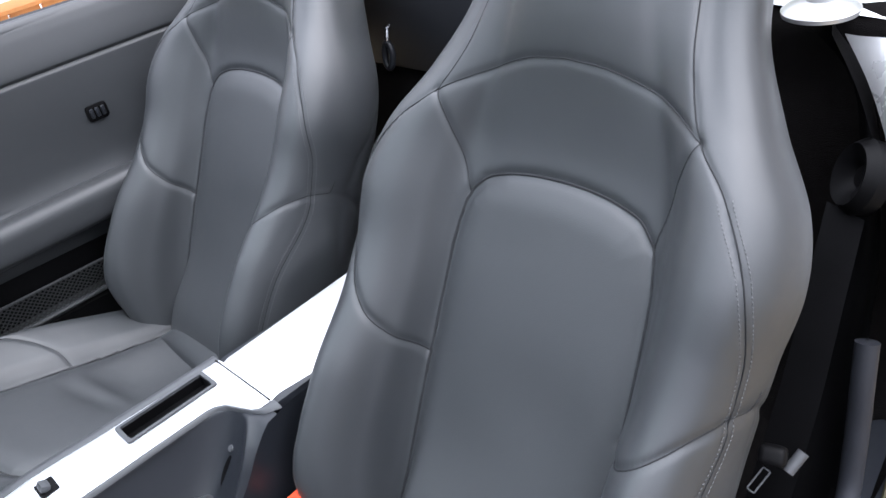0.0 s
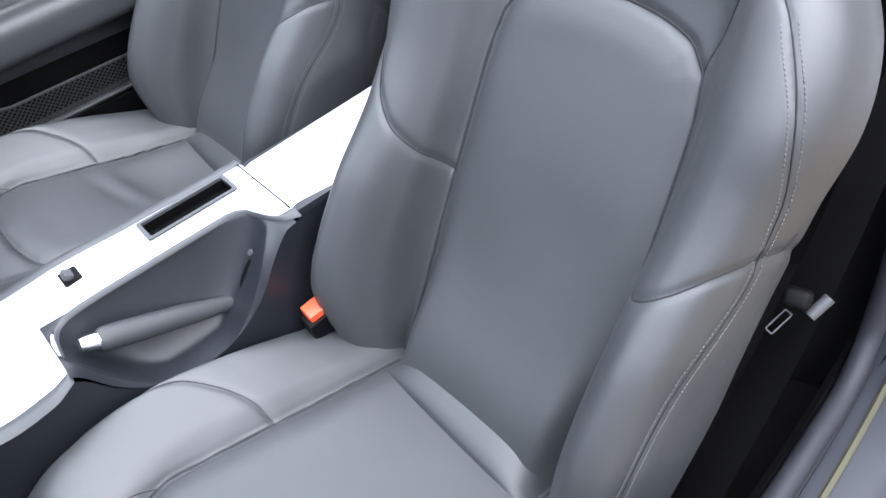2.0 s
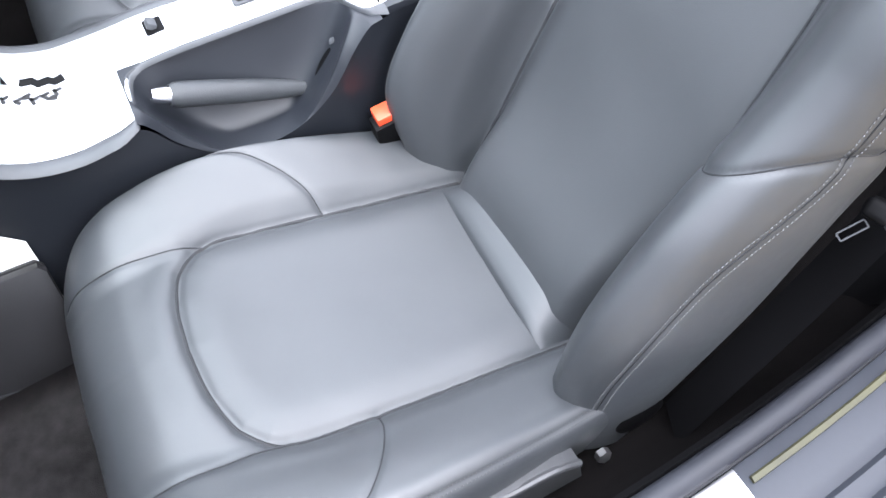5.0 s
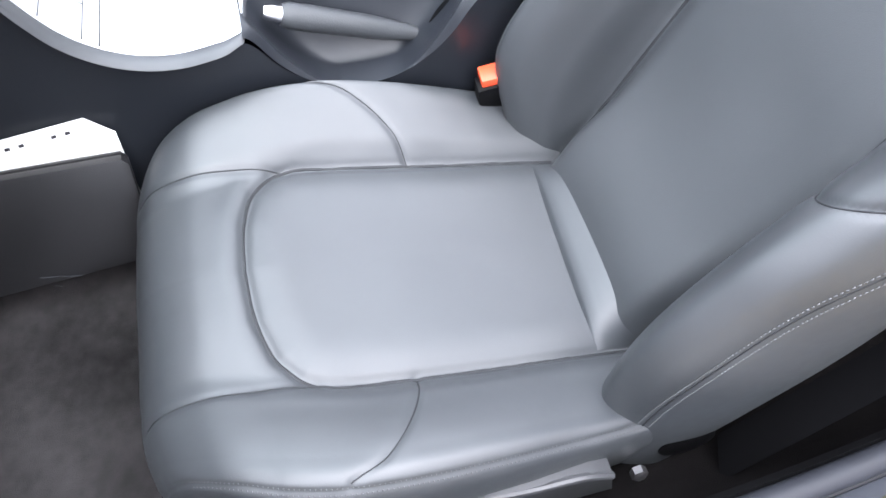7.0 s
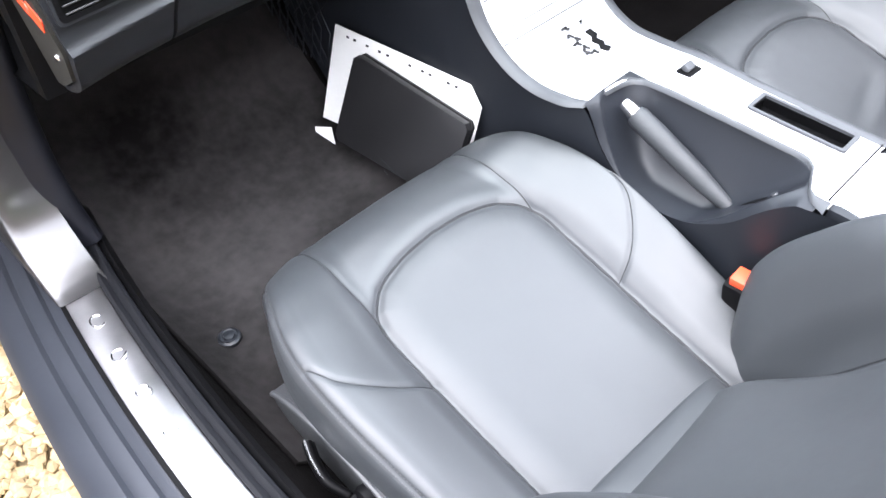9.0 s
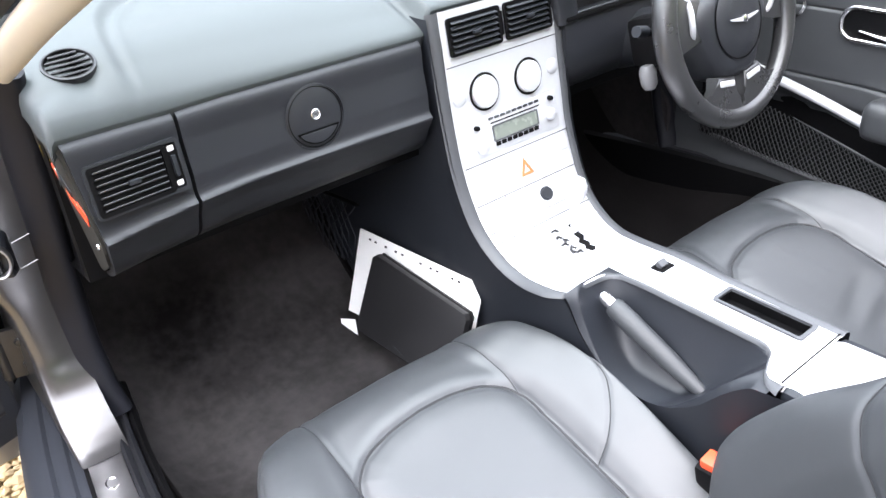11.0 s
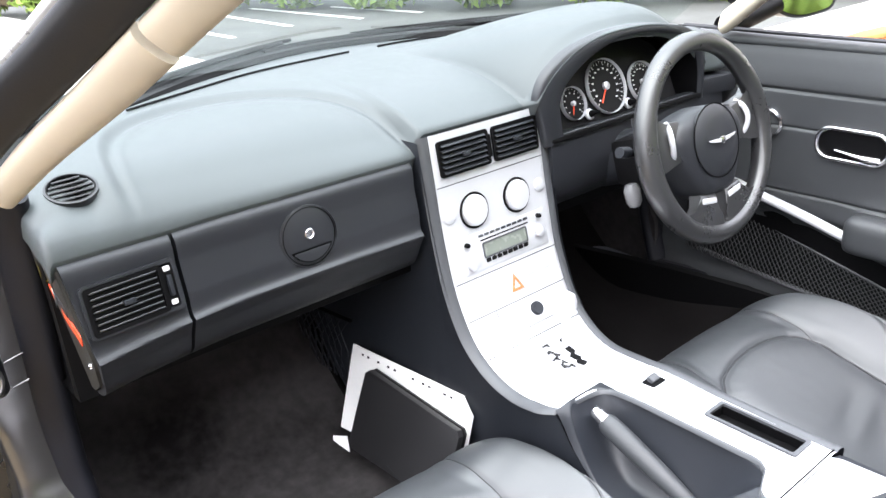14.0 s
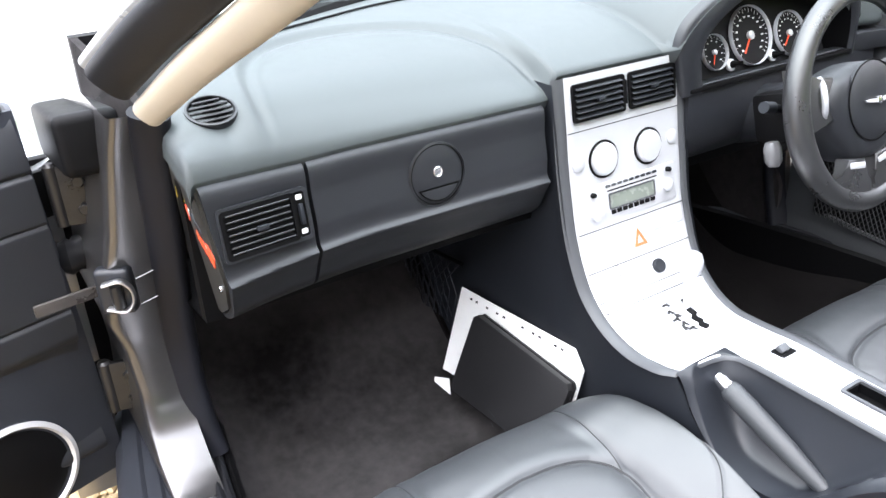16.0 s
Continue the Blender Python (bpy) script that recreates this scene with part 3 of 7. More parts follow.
    if worn:
        bump -= np.where(inside, 0.016 * np.exp(-((A / 0.10) ** 2 + ((S - 0.03) / 0.075) ** 2)), 0)
        bump += np.where(inside, 0.0045 * np.exp(-((S - 0.085 - 0.25 * A) / 0.016) ** 2 - ((A - 0.02) / 0.07) ** 2), 0)
        bump -= np.where(inside, 0.0030 * np.exp(-((S - 0.115 - 0.25 * A) / 0.014) ** 2 - ((A - 0.02) / 0.06) ** 2), 0)
    for r in range(rows):
        for c in range(2 * half - 1):
            q = P[r, c]
            bump[r, c] += 0.0017 * noise.noise((q[0] * 9, q[1] * 9, q[2] * 9)) + 0.0003 * noise.noise((q[0] * 40, q[1] * 40, q[2] * 40))
    P = P + N * bump[:, :, None]
    side_s = np.where(A > 0, np.interp(a, [q[0] for q in s_side], [q[1] for q in s_side]), np.interp(a, [q[0] for q in s_side_out], [q[1] for q in s_side_out]))
    region = np.where(A > 0, 2, 1)
    region[S > side_s] = np.where((A > 0)[S > side_s], 4, 3)
    region[(S > 0.235) & (a < np.interp(S, [q[1] for q in s_front], [q[0] for q in s_front]))] = 5
    region[(edge > 0) & (C > 0.5)] = 6
    region[(edge > 0) & (C > 0.5) & (A < 0)] = 7
    region[inside] = 0
    names = ["cushion_insert", "outer_thigh_bolster", "inner_thigh_bolster", "outer_corner_panel", "inner_corner_panel", "front_roll", "inner_skirt", "outer_skirt"]
    mats = [LEATHER_PERF, LEATHER, LEATHER, LEATHER, LEATHER, LEATHER, LEATHER, LEATHER]
    split_grid(P, region, names, mats, seat, ["perforated grey leather insert", "", "", "", "", "", "stitched leather skirt", "stitched leather skirt"])
    for sg in (-1, 1):
        for line in (s_side if sg > 0 else s_side_out, s_front):
            pts = seam_on_grid(P, N, A, length, line, sg, 0.0001, 60)
            part("seam", tube_bm([Vector(q) for q in pts], 0.0008, 5), SEAM, seat)
        pts = seam_on_grid(P, N, A, length, ins[1:], sg, -0.0009, 100)
        part("piping", tube_bm([Vector(q) for q in pts], 0.0022, 7), SEAM, seat, "dark piping round the insert")
    # padded strip between cushion and backrest
    strip = []
    for k in range(25):
        u = -1 + k / 12
        fall = 0.010 * abs(u) ** 6
        for y, z in ((-0.0460, 0.3180), (-0.0510, 0.3320), (-0.0545, 0.3360), (-0.0650, 0.3410), (-0.0760, 0.3455), (-0.0900, 0.3510), (-0.1050, 0.3550)):
            strip.append((SEAT_X - 0.002 + 0.131 * u, y - 0.005 - 0.006 * u, z - fall * (1 - 70 * (y + 0.046))))
    mesh_part("rear_strip", strip, grid_faces(25, 7), LEATHER, seat, "padded leather strip")
    # stitches along the skirt
    verts, faces = [], []
    for sg in (1, -1):
        for off in (-1.2, 1.2):
            base = []
            for r in range(10, 240):
                j = 0.80 * (half - 1) if sg > 0 else float(np.interp(0.0, E[r], np.arange(half)))
                col = half - 1 + sg * (j + off)
                lo = int(math.floor(col))
                w = col - lo
                base.append(P[r, lo] * (1 - w) + P[r, lo + 1] * w + N[r, lo] * 0.0006)
            run = spline(base, 240)
            for k in range(0, 238, 2):
                p, q = run[k], run[k] * 0.25 + run[k + 1] * 0.75
                b = len(verts)
                up = np.array([0, 0, 0.0007])
                out = np.array([sg * 0.0009, 0, 0])
                verts += [p - up, p + up, q + up, q - up, p + out, q + out]
                faces += [(b, b + 1, b + 4), (b + 1, b + 2, b + 5, b + 4), (b + 2, b + 3, b + 5), (b + 3, b, b + 4, b + 5)]
    mesh_part("stitching", verts, faces, THREAD, seat, "grey double stitching", kind="stuff")


def seat_base(seat):
    """Plastic side shields with lever and knob, runners and cross bar below the cushion."""
    outline = [(-0.030, 0.262), (-0.022, 0.318), (0.0, 0.332), (0.06, 0.338), (0.15, 0.356), (0.22, 0.358), (0.268, 0.346), (0.288, 0.334), (0.288, 0.312), (0.268, 0.292), (0.20, 0.272), (0.08, 0.256)]
    shield = part("side_shield", plate_bm(outline, (SEAT_X - 0.2545, 0, 0), (0, 1, 0), (-0.02, 0, 1), 0.020, 0.005, seg=3), SHIELD, seat, "grey plastic side shield")
    lip = [(SEAT_X - 0.2615, y, z - 0.004) for y, z in outline[1:8]]
    part("shield_lip", tube_bm(spline(lip, 30).tolist(), 0.0042, 8), SHIELD, shield)
    knob = part("lumbar_knob", lathe_bm([(0.014, 0.0), (0.0145, 0.010), (0.012, 0.016), (0.005, 0.018), (0.001, 0.018)], (SEAT_X - 0.262, 0.112, 0.330), (-1, 0, 0.25), 24), BLACK, seat, "round black knob")
    part("knob_grip", box_bm(SEAT_X - 0.281, 0.112, 0.334, 0.006, 0.020, 0.005, 0.0015, Euler((0.6, 0, 0)).to_matrix()), BLACK, knob)
    lever_line = [(SEAT_X - 0.276, 0.200, 0.342), (SEAT_X - 0.284, 0.178, 0.336), (SEAT_X - 0.286, 0.155, 0.326), (SEAT_X - 0.278, 0.136, 0.314)]
    lever = part("adjuster_lever", sweep_bm(spline(lever_line, 16).tolist(), 0.013, 0.006, (-0.3, 0, 1)), BLACK, seat, "black adjuster lever")
    part("lever_edge", tube_bm([(x - 0.004, y, z + 0.012) for x, y, z in spline(lever_line, 16)], 0.0016, 6), CHROME, lever, "bright lever edge")
    x = SEAT_X + 0.236
    inner = [(-0.13, 0.20), (-0.12, 0.262), (-0.02, 0.285), (0.12, 0.300), (0.26, 0.290), (0.33, 0.262), (0.335, 0.238), (0.30, 0.215), (0.05, 0.205)]
    part("inner_shield", plate_bm(inner, (x - 0.012, 0, 0), (0, 1, 0), (0, 0, 1), 0.024, 0.006), TRIM_DARK, seat, "dark grey plastic side shield")
    for sg in (-1, 1):
        part("runner", box_bm(SEAT_X + sg * 0.19, 0.10, 0.222, 0.035, 0.46, 0.022, 0.003), ALLOY, seat, "steel seat runner")
    part("base_frame", box_bm(SEAT_X, 0.08, 0.270, 0.44, 0.42, 0.07, 0.01), BLACK, seat)
    part("recline_hinge", lathe_bm([(0.034, 0), (0.036, 0.006), (0.030, 0.016), (0.012, 0.018)], (SEAT_X - 0.225, -0.115, 0.285), (-1, 0, 0), 28), BLACK, seat)
    part("hinge_bolt", lathe_bm([(0.009, 0), (0.009, 0.008), (0.006, 0.010), (0.001, 0.010)], (SEAT_X - 0.250, -0.060, 0.270), (-1, 0, 0.2), 6), ALLOY, seat, "steel hinge bolt")


passenger_seat = thing("car_seat", "grey leather sports seat with perforated inserts on the passenger side", "car seat", "front seats", at=(SEAT_X, 0.1, 0.21))
seat_cushion(passenger_seat)
seat_back(passenger_seat)
seat_base(passenger_seat)
driver_seat = thing("car_seat", "grey leather sports seat with a creased cushion behind the steering wheel", "car seat", "front seats", at=(SEAT_X, 0.1, 0.21))
seat_cushion(driver_seat, True)
seat_back(driver_seat)
seat_base(driver_seat)
driver_seat.location = (DRIVER_X - 0.032, 0.034, 0.214)


# ---- car body ----
car_body = thing("car_body", "silver open two-seat car body with dark door openings", "car body", kind="structure")


def sill_x(y, off):
    """The door sill bows outwards in plan."""
    return off + 0.16 * (y - 0.12) ** 2


def sweep_plan(side, section, y0, y1, n, mat, name, label=""):
    """A sill part: a (offset, height) section carried along the bowed door opening."""
    verts = []
    for k in range(n):
        y = y0 + (y1 - y0) * k / (n - 1)
        for off, z in section:
            x = sill_x(y, off)
            verts.append((x if side < 0 else 2 * 0.016 - x, y, z))
    m = len(section)
    faces = grid_faces(n, m, wrap=True)
    faces += [tuple(range(m)), tuple((n - 1) * m + k for k in range(m))[::-1]]
    bm = bmesh.new()
    vs = [bm.verts.new(v) for v in verts]
    for f in faces:
        bm.faces.new([vs[i] for i in f])
    bmesh.ops.recalc_face_normals(bm, faces=bm.faces)
    return part(name, bm, mat, car_body, label)


for side in (-1, 1):
    sweep_plan(side, [(-0.828, 0.10), (-0.826, 0.335), (-0.812, 0.352), (-0.79, 0.357), (-0.784, 0.353), (-0.778, 0.357), (-0.765, 0.358), (-0.76, 0.354), (-0.752, 0.358),
                      (-0.745, 0.360), (-0.69, 0.360), (-0.674, 0.352), (-0.672, 0.33), (-0.672, 0.10)], -0.62, 0.86, 60, PAINT, "sill", "dark grey painted door sill with ridges")
    if side > 0:
        sweep_plan(side, [(-0.704, 0.358), (-0.704, 0.3645), (-0.696, 0.3645), (-0.696, 0.358)], -0.50, 0.62, 40, RUBBER, "sill_strip")
    sweep_plan(side, [(-0.694, 0.357), (-0.694, 0.368), (-0.690, 0.3715), (-0.686, 0.369), (-0.6835, 0.3665), (-0.681, 0.370), (-0.677, 0.3735), (-0.672, 0.370), (-0.670, 0.357)], -0.43, 0.66, 60, RUBBER, "door_seal", "black rubber door seal")
    sweep_plan(side, [(-0.672, 0.24), (-0.670, 0.362), (-0.664, 0.369), (-0.657, 0.362), (-0.654, 0.24)], -0.56, 0.70 if side < 0 else 0.92, 60, BLACK, "sill_trim", "dark plastic inner sill trim")
# the gravel's reflection on the sill, added as an olive strip
sweep_plan(-1, [(-0.716, 0.358), (-0.716, 0.364), (-0.711, 0.366), (-0.709, 0.364), (-0.709, 0.358)], -0.52, -0.14, 30, OLIVE, "gravel_reflection_strip", "olive strip for the gravel's reflection on the sill")
plate = sweep_plan(-1, [(-0.741, 0.357), (-0.741, 0.3640), (-0.738, 0.3655), (-0.698, 0.3655), (-0.695, 0.3640), (-0.695, 0.357)], -0.13, 0.625, 50, ALLOY, "sill_plate", "brushed steel sill plate")
plate_rim = sweep_plan(-1, [(-0.747, 0.357), (-0.747, 0.3635), (-0.7415, 0.3635), (-0.7415, 0.357)], -0.137, 0.632, 50, BLACK, "plate_rim")
# raised marks on the plate, plain shapes in a row
mk = bmesh.new()
for k in range(9):
    y = 0.500 - k * 0.0655
    x = sill_x(y, -0.7185)
    pts = [(x + 0.0082 * math.cos(a), y + 0.0105 * math.sin(a), 0.3660) for a in np.linspace(0.6, 5.4 + (k % 3 == 2) * 1.3, 18)]
    tube_bm(pts, 0.0013, 8, bm=mk)
    if k % 2:
        box_bm(x + 0.004, y - 0.004, 0.3663, 0.014, 0.0022, 0.002, 0.0005, Euler((0, 0, 0.6)).to_matrix(), 1, mk)
part("plate_marks", mk, CHROME, plate, "bright raised marks")

# floor pan with toe board and tunnel sides
FLOOR = [(-0.62, 0.32), (-0.45, 0.28), (-0.25, 0.235), (0.0, 0.23), (0.40, 0.238), (0.62, 0.245), (0.74, 0.275), (0.88, 0.41), (0.96, 0.52), (0.98, 0.70)]
fl = spline(FLOOR, 60)
for x0, x1 in ((-0.648, -0.10), (0.10, 0.680)):
    verts = []
    for y, z in fl:
        for k in range(25):
            x = x0 + (x1 - x0) * k / 24
            verts.append((x, y, z + 0.004 * noise.noise((x * 9, y * 9, 3)) + (0.034 * max(0, (abs(x - 0.016) - 0.57) / 0.06) ** 2)))
    # the near-black carpet puts the footwell's shade into the floor's colour
    mesh_part("carpet", verts, grid_faces(60, 25), CARPET_DARK, car_body, "carpet over the floor, darkened for the footwell's shade")
part("underbody", box_bm(0.016, 0.2, 0.14, 1.45, 3.6, 0.06, 0.02), BLACK, car_body)

# floor mat with fixing button
mat_bm = bmesh.new()
rows = []
for i in range(40):
    y = 0.22 + 0.70 * i / 39
    z = np.interp(y, fl[:, 0], fl[:, 1]) + 0.008
    rows.append([(x, y, z + 0.0035 * noise.noise((x * 10, y * 10, 1)) + 0.034 * max(0, (abs(x - 0.016) - 0.57) / 0.06) ** 2) for x in np.linspace(-0.622, -0.135, 36)])
floor_mat = thing("floor_mat", "black velour car mat in the passenger footwell", "floor mat", at=(-0.37, 0.6, 0.245))
mesh_part("carpet_top", [v for r in rows for v in r], grid_faces(40, 36), CARPET, floor_mat)
edge = [r[0] for r in rows] + rows[-1] + [r[-1] for r in rows[::-1]] + rows[0][::-1]
part("mat_binding", tube_bm([Vector(v) for v in edge[::3]], 0.0028, 6, True, bm=mat_bm), CARPET_DARK, floor_mat, "black edge binding")
btn = part("fixing_button", lathe_bm([(0.0155, -0.004), (0.016, 0.003), (0.0125, 0.005), (0.011, 0.0035), (0.008, 0.0035), (0.007, 0.006), (0.003, 0.007)],
                                     (-0.563, 0.455, 0.250), (0, 0, 1), 28), TRIM_DARK, floor_mat, "round grey mat fastener")

# rear bulkhead, rear shelf trim, deck
verts = []
bk = spline([(-0.48, 0.22), (-0.56, 0.30), (-0.63, 0.45), (-0.66, 0.62), (-0.665, 0.64), (-0.675, 0.68), (-0.685, 0.74), (-0.70, 0.835), (-0.715, 0.842), (-0.74, 0.842)], 50)
for y, z in bk:
    for k in range(30):
        verts.append((-0.62 + 1.27 * k / 29, y, z))
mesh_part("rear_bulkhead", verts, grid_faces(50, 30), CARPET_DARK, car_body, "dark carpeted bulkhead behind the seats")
part("bulkhead_panel", box_bm(0.11, -0.657, 0.762, 0.88, 0.02, 0.15, 0.006, Euler((radians(-9), 0, 0)).to_matrix()), DASH, car_body, "dark grey plastic panel")
deck = spline([(-0.695, 0.842), (-0.75, 0.860), (-0.95, 0.885), (-1.3, 0.86), (-1.7, 0.78)], 26)
verts = []
for y, z in deck:
    w = 0.80 - 0.10 * max(0, -0.9 - y)
    for k in range(25):
        a = -1 + 2 * k / 24
        verts.append((0.016 + w * a, y, z - 0.07 * abs(a) ** 5))
mesh_part("rear_deck", verts, grid_faces(26, 25), PAINT_LIGHT, car_body, "silver painted cover behind the seats")
for side in (-1, 1):
    # rear door opening: seal, painted post, black inner trim
    def rx(v):
        return v if side < 0 else 0.032 - v
    edge = spline([(-0.641, -0.385, 0.368), (-0.632, -0.425, 0.385), (-0.624, -0.455, 0.44), (-0.612, -0.487, 0.55), (-0.594, -0.543, 0.65), (-0.567, -0.588, 0.715), (-0.528, -0.612, 0.79), (-0.488, -0.640, 0.832)], 40)
    along = [(sill_x(y, -0.680), y, 0.370) for y in (0.10, 0.0, -0.10, -0.20, -0.30)]
    part("post_seal", tube_bm([(rx(x), y, z) for x, y, z in spline(along + [tuple(q) for q in edge if 0.372 < q[2] < 0.60][::3], 60)], [0.004 + 0.0085 * min(1, k / 10) for k in range(60)], 12), POST_RUBBER, car_body, "grey rubber door seal, paled for the sky's reflection")
    inner = spline([(-0.56, -0.40, 0.24), (-0.555, -0.46, 0.36), (-0.55, -0.54, 0.50), (-0.54, -0.60, 0.62), (-0.53, -0.64, 0.70), (-0.50, -0.665, 0.78), (-0.44, -0.672, 0.835)], 40)
    g, h = [], []
    for row, (a, b) in enumerate(zip(edge, inner)):
        for k in range(9):
            t = k / 8
            q = a * (1 - t) + b * t
            q[1] -= 0.03 * math.sin(math.pi * t)
            g.append((rx(q[0]), q[1], q[2]))
        for k, (dx, dy, dz) in enumerate(((-0.012, -0.004, 0.0), (-0.03, 0.004, 0.002), (-0.06, 0.002, 0.002), (-0.12, -0.02, -0.004), (-0.18, -0.07, -0.02), (-0.22, -0.30, -0.04), (-0.22, -0.9, -0.06))):
            h.append((rx(a[0] + dx), a[1] + dy, a[2] + dz))
    mesh_part("quarter_trim", g, grid_faces(40, 9), BLACK, car_body, "black quarter trim beside the seat")
    mesh_part("rear_quarter", h[7 * 19:], grid_faces(21, 7), PAINT_LIGHT, car_body, "silver painted rear quarter")
    guide = (rx(-0.556), -0.585, 0.700)
    part("belt_guide", lathe_bm([(0.040, -0.01), (0.042, 0.006), (0.034, 0.018), (0.020, 0.012), (0.012, 0.004)], guide, (-side * 0.7, 0.6, 0.35), 30), BLACK, car_body, "round dark plastic belt guide")
    fx = rx(-0.468)
    hoop = thing("roll_hoop", "silver roll hoop on a round foot behind the seat", "roll hoop", "roll hoops", at=(fx, -0.65, 0.85))
    part("foot", lathe_bm([(0.040, 0.0), (0.041, 0.005), (0.036, 0.010), (0.024, 0.016)], (fx, -0.655, 0.848), (0, 0, 1), 36), PAINT_LIGHT, hoop, "round silver foot")
    s = -1 if side < 0 else 1
    arch = [(fx, -0.655, 0.855), (fx, -0.67, 0.98), (fx - s * 0.025, -0.68, 1.06), (fx - s * 0.09, -0.69, 1.11), (fx - s * 0.17, -0.69, 1.12), (fx - s * 0.25, -0.69, 1.11), (fx - s * 0.32, -0.68, 1.06),
            (fx - s * 0.345, -0.69, 0.98), (fx - s * 0.345, -0.70, 0.85)]
    part("hoop", tube_bm([Vector(v) for v in spline(arch, 40)], 0.017, 16), PAINT_LIGHT, hoop, "silver tube")

# hook on the bulkhead between the seats
hook = thing("strap_hook", "dark oval tie-down ring on the bulkhead", "hook", at=(0.265, -0.648, 0.72))
ring = [(0.268 + 0.011 * math.cos(a), -0.630 - 0.003 * math.sin(a), 0.722 + 0.022 * math.sin(a)) for a in np.linspace(0, 2 * math.pi, 28)[:-1]]
part("ring", tube_bm([Vector(v) for v in ring], 0.006, 10, True), TRIM_DARK, hook)
part("stem", tube_bm([(0.268, -0.655, 0.775), (0.268, -0.638, 0.768), (0.268, -0.632, 0.745)], 0.004, 8), CHROME, hook)

# hinge pillars, front bulkhead side, windscreen frame
for side in (-1, 1):
    def sx(v):
        return 0.016 + side * v
    seal_line = spline([(0.640, 0.630, 0.368), (0.645, 0.644, 0.405), (0.647, 0.661, 0.46), (0.645, 0.668, 0.555), (0.645, 0.645, 0.65), (0.645, 0.616, 0.75), (0.645, 0.592, 0.84), (0.645, 0.565, 0.905)], 44)
    part("pillar_seal", sweep_bm([(sx(x + 0.016), y, z) for x, y, z in seal_line], 0.024, 0.014, (0.8, -0.6, 0)), SEAL_GREY, car_body, "grey rubber door seal")
    # the face sweeps back into the sill at its foot
    grid = []
    back = [(0.3665, 0.548), (0.370, 0.565), (0.378, 0.582), (0.393, 0.602), (0.412, 0.622), (0.436, 0.642), (0.465, 0.657), (0.500, 0.665), (0.560, 0.671), (0.650, 0.648), (0.750, 0.620), (0.840, 0.597), (0.905, 0.570)]
    wide = [(0.36, 0.731), (0.40, 0.733), (0.483, 0.727), (0.558, 0.731), (0.607, 0.744), (0.68, 0.738), (0.747, 0.724), (0.868, 0.707), (0.91, 0.700)]
    for _, y, z in spline([(0, b, a) for a, b in back], 70):
        out = float(np.interp(z, [q[0] for q in wide], [q[1] for q in wide]))
        for k in range(7):
            u = k / 6
            grid.append((sx(0.668 + (out - 0.668) * u), y + 0.003 * u ** 4, z))
        for dx, dy in ((0.0004, 0.0035), (0.0012, 0.0045), (0.003, 0.0075), (0.0035, 0.03), (0.0035, 0.25)):
            grid.append((sx(out + dx), y + dy, z))
    mesh_part("hinge_pillar", grid, grid_faces(70, 12), JAMB, car_body, "glossy grey painted door pillar")
    for z in (0.684, 0.640):
        part("pillar_ridge", tube_bm([(sx(0.676), 0.6365 + (0.684 - z) * 0.27, z), (sx(0.704), 0.6365 + (0.684 - z) * 0.27, z - 0.006)], 0.0011, 6), JAMB, car_body)
    # windscreen pillar: beige lining, black seal, painted frame
    lining = [(0.672, 0.508, 0.922), (0.663, 0.48, 0.940), (0.648, 0.445, 0.965), (0.591, 0.33, 1.042), (0.572, 0.28, 1.073), (0.526, 0.16, 1.145), (0.486, 0.05, 1.20)]
    run = spline(lining, 60)
    hint = (side * -0.6, 0, -0.8)
    hw, off = (0.0225, 0.0) if side < 0 else (0.038, 0.014)
    part("pillar_lining", sweep_bm([(sx(x), y, z) for x, y, z in run[:33]], [hw * min(1, 0.74 + 0.26 * k / 26) for k in range(33)], 0.013, hint), BEIGE, car_body, "beige windscreen pillar lining")
    part("upper_lining", sweep_bm([(sx(x), y, z) for x, y, z in run[33:]], hw - 0.001, 0.012, hint), BEIGE, car_body, "beige windscreen pillar lining")
    part("screen_seal", sweep_bm([(sx(x + 0.029 + off), y + 0.012, z + 0.036 + off) for x, y, z in run], 0.026, 0.014, hint), RUBBER, car_body, "black rubber windscreen pillar seal")
    part("screen_frame", sweep_bm([(sx(x + 0.040 + off), y + 0.040, z + 0.052 + off) for x, y, z in run], 0.010, 0.010, hint), PAINT_LIGHT, car_body, "silver painted windscreen frame")
    gap = 0.05 if side > 0 else 0.0
    part("kick_panel", plate_bm([(0.67 - gap, 0.20), (0.688 - gap, 0.46), (0.688, 0.56), (0.665, 0.66), (0.637, 0.75), (0.612, 0.84), (0.595, 0.90), (1.02, 0.92), (1.02, 0.20)], (sx(0.655) - 0.006, 0, 0), (0, 1, 0), (0, 0, 1), 0.012), CARPET, car_body, "dark carpeted footwell side")
part("firewall", box_bm(0.016, 1.03, 0.56, 1.32, 0.03, 0.72), BLACK, car_body)
header = [(-0.50, 0.03, 1.215), (-0.25, -0.005, 1.232), (0.016, -0.015, 1.237), (0.28, -0.005, 1.232), (0.53, 0.03, 1.215)]
part("screen_header", tube_bm([Vector(v) for v in spline(header, 30)], 0.032, 14), BEIGE, car_body, "beige windscreen header")
# windscreen
verts = []
for i in range(16):
    t = i / 15
    for k in range(25):
        a = -1 + 2 * k / 24
        base = Vector((0.016 + 0.70 * a, 1.02 - 0.36 * a * a, 0.905))
        top = Vector((0.016 + 0.52 * a, 0.0 + 0.03 * a * a, 1.245))
        p = base.lerp(top, t)
        p.z += 0.03 * math.sin(math.pi * t)
        verts.append(p)
screen = mesh_part("windscreen", verts, grid_faces(16, 25), GLASS, car_body, "clear raked windscreen")
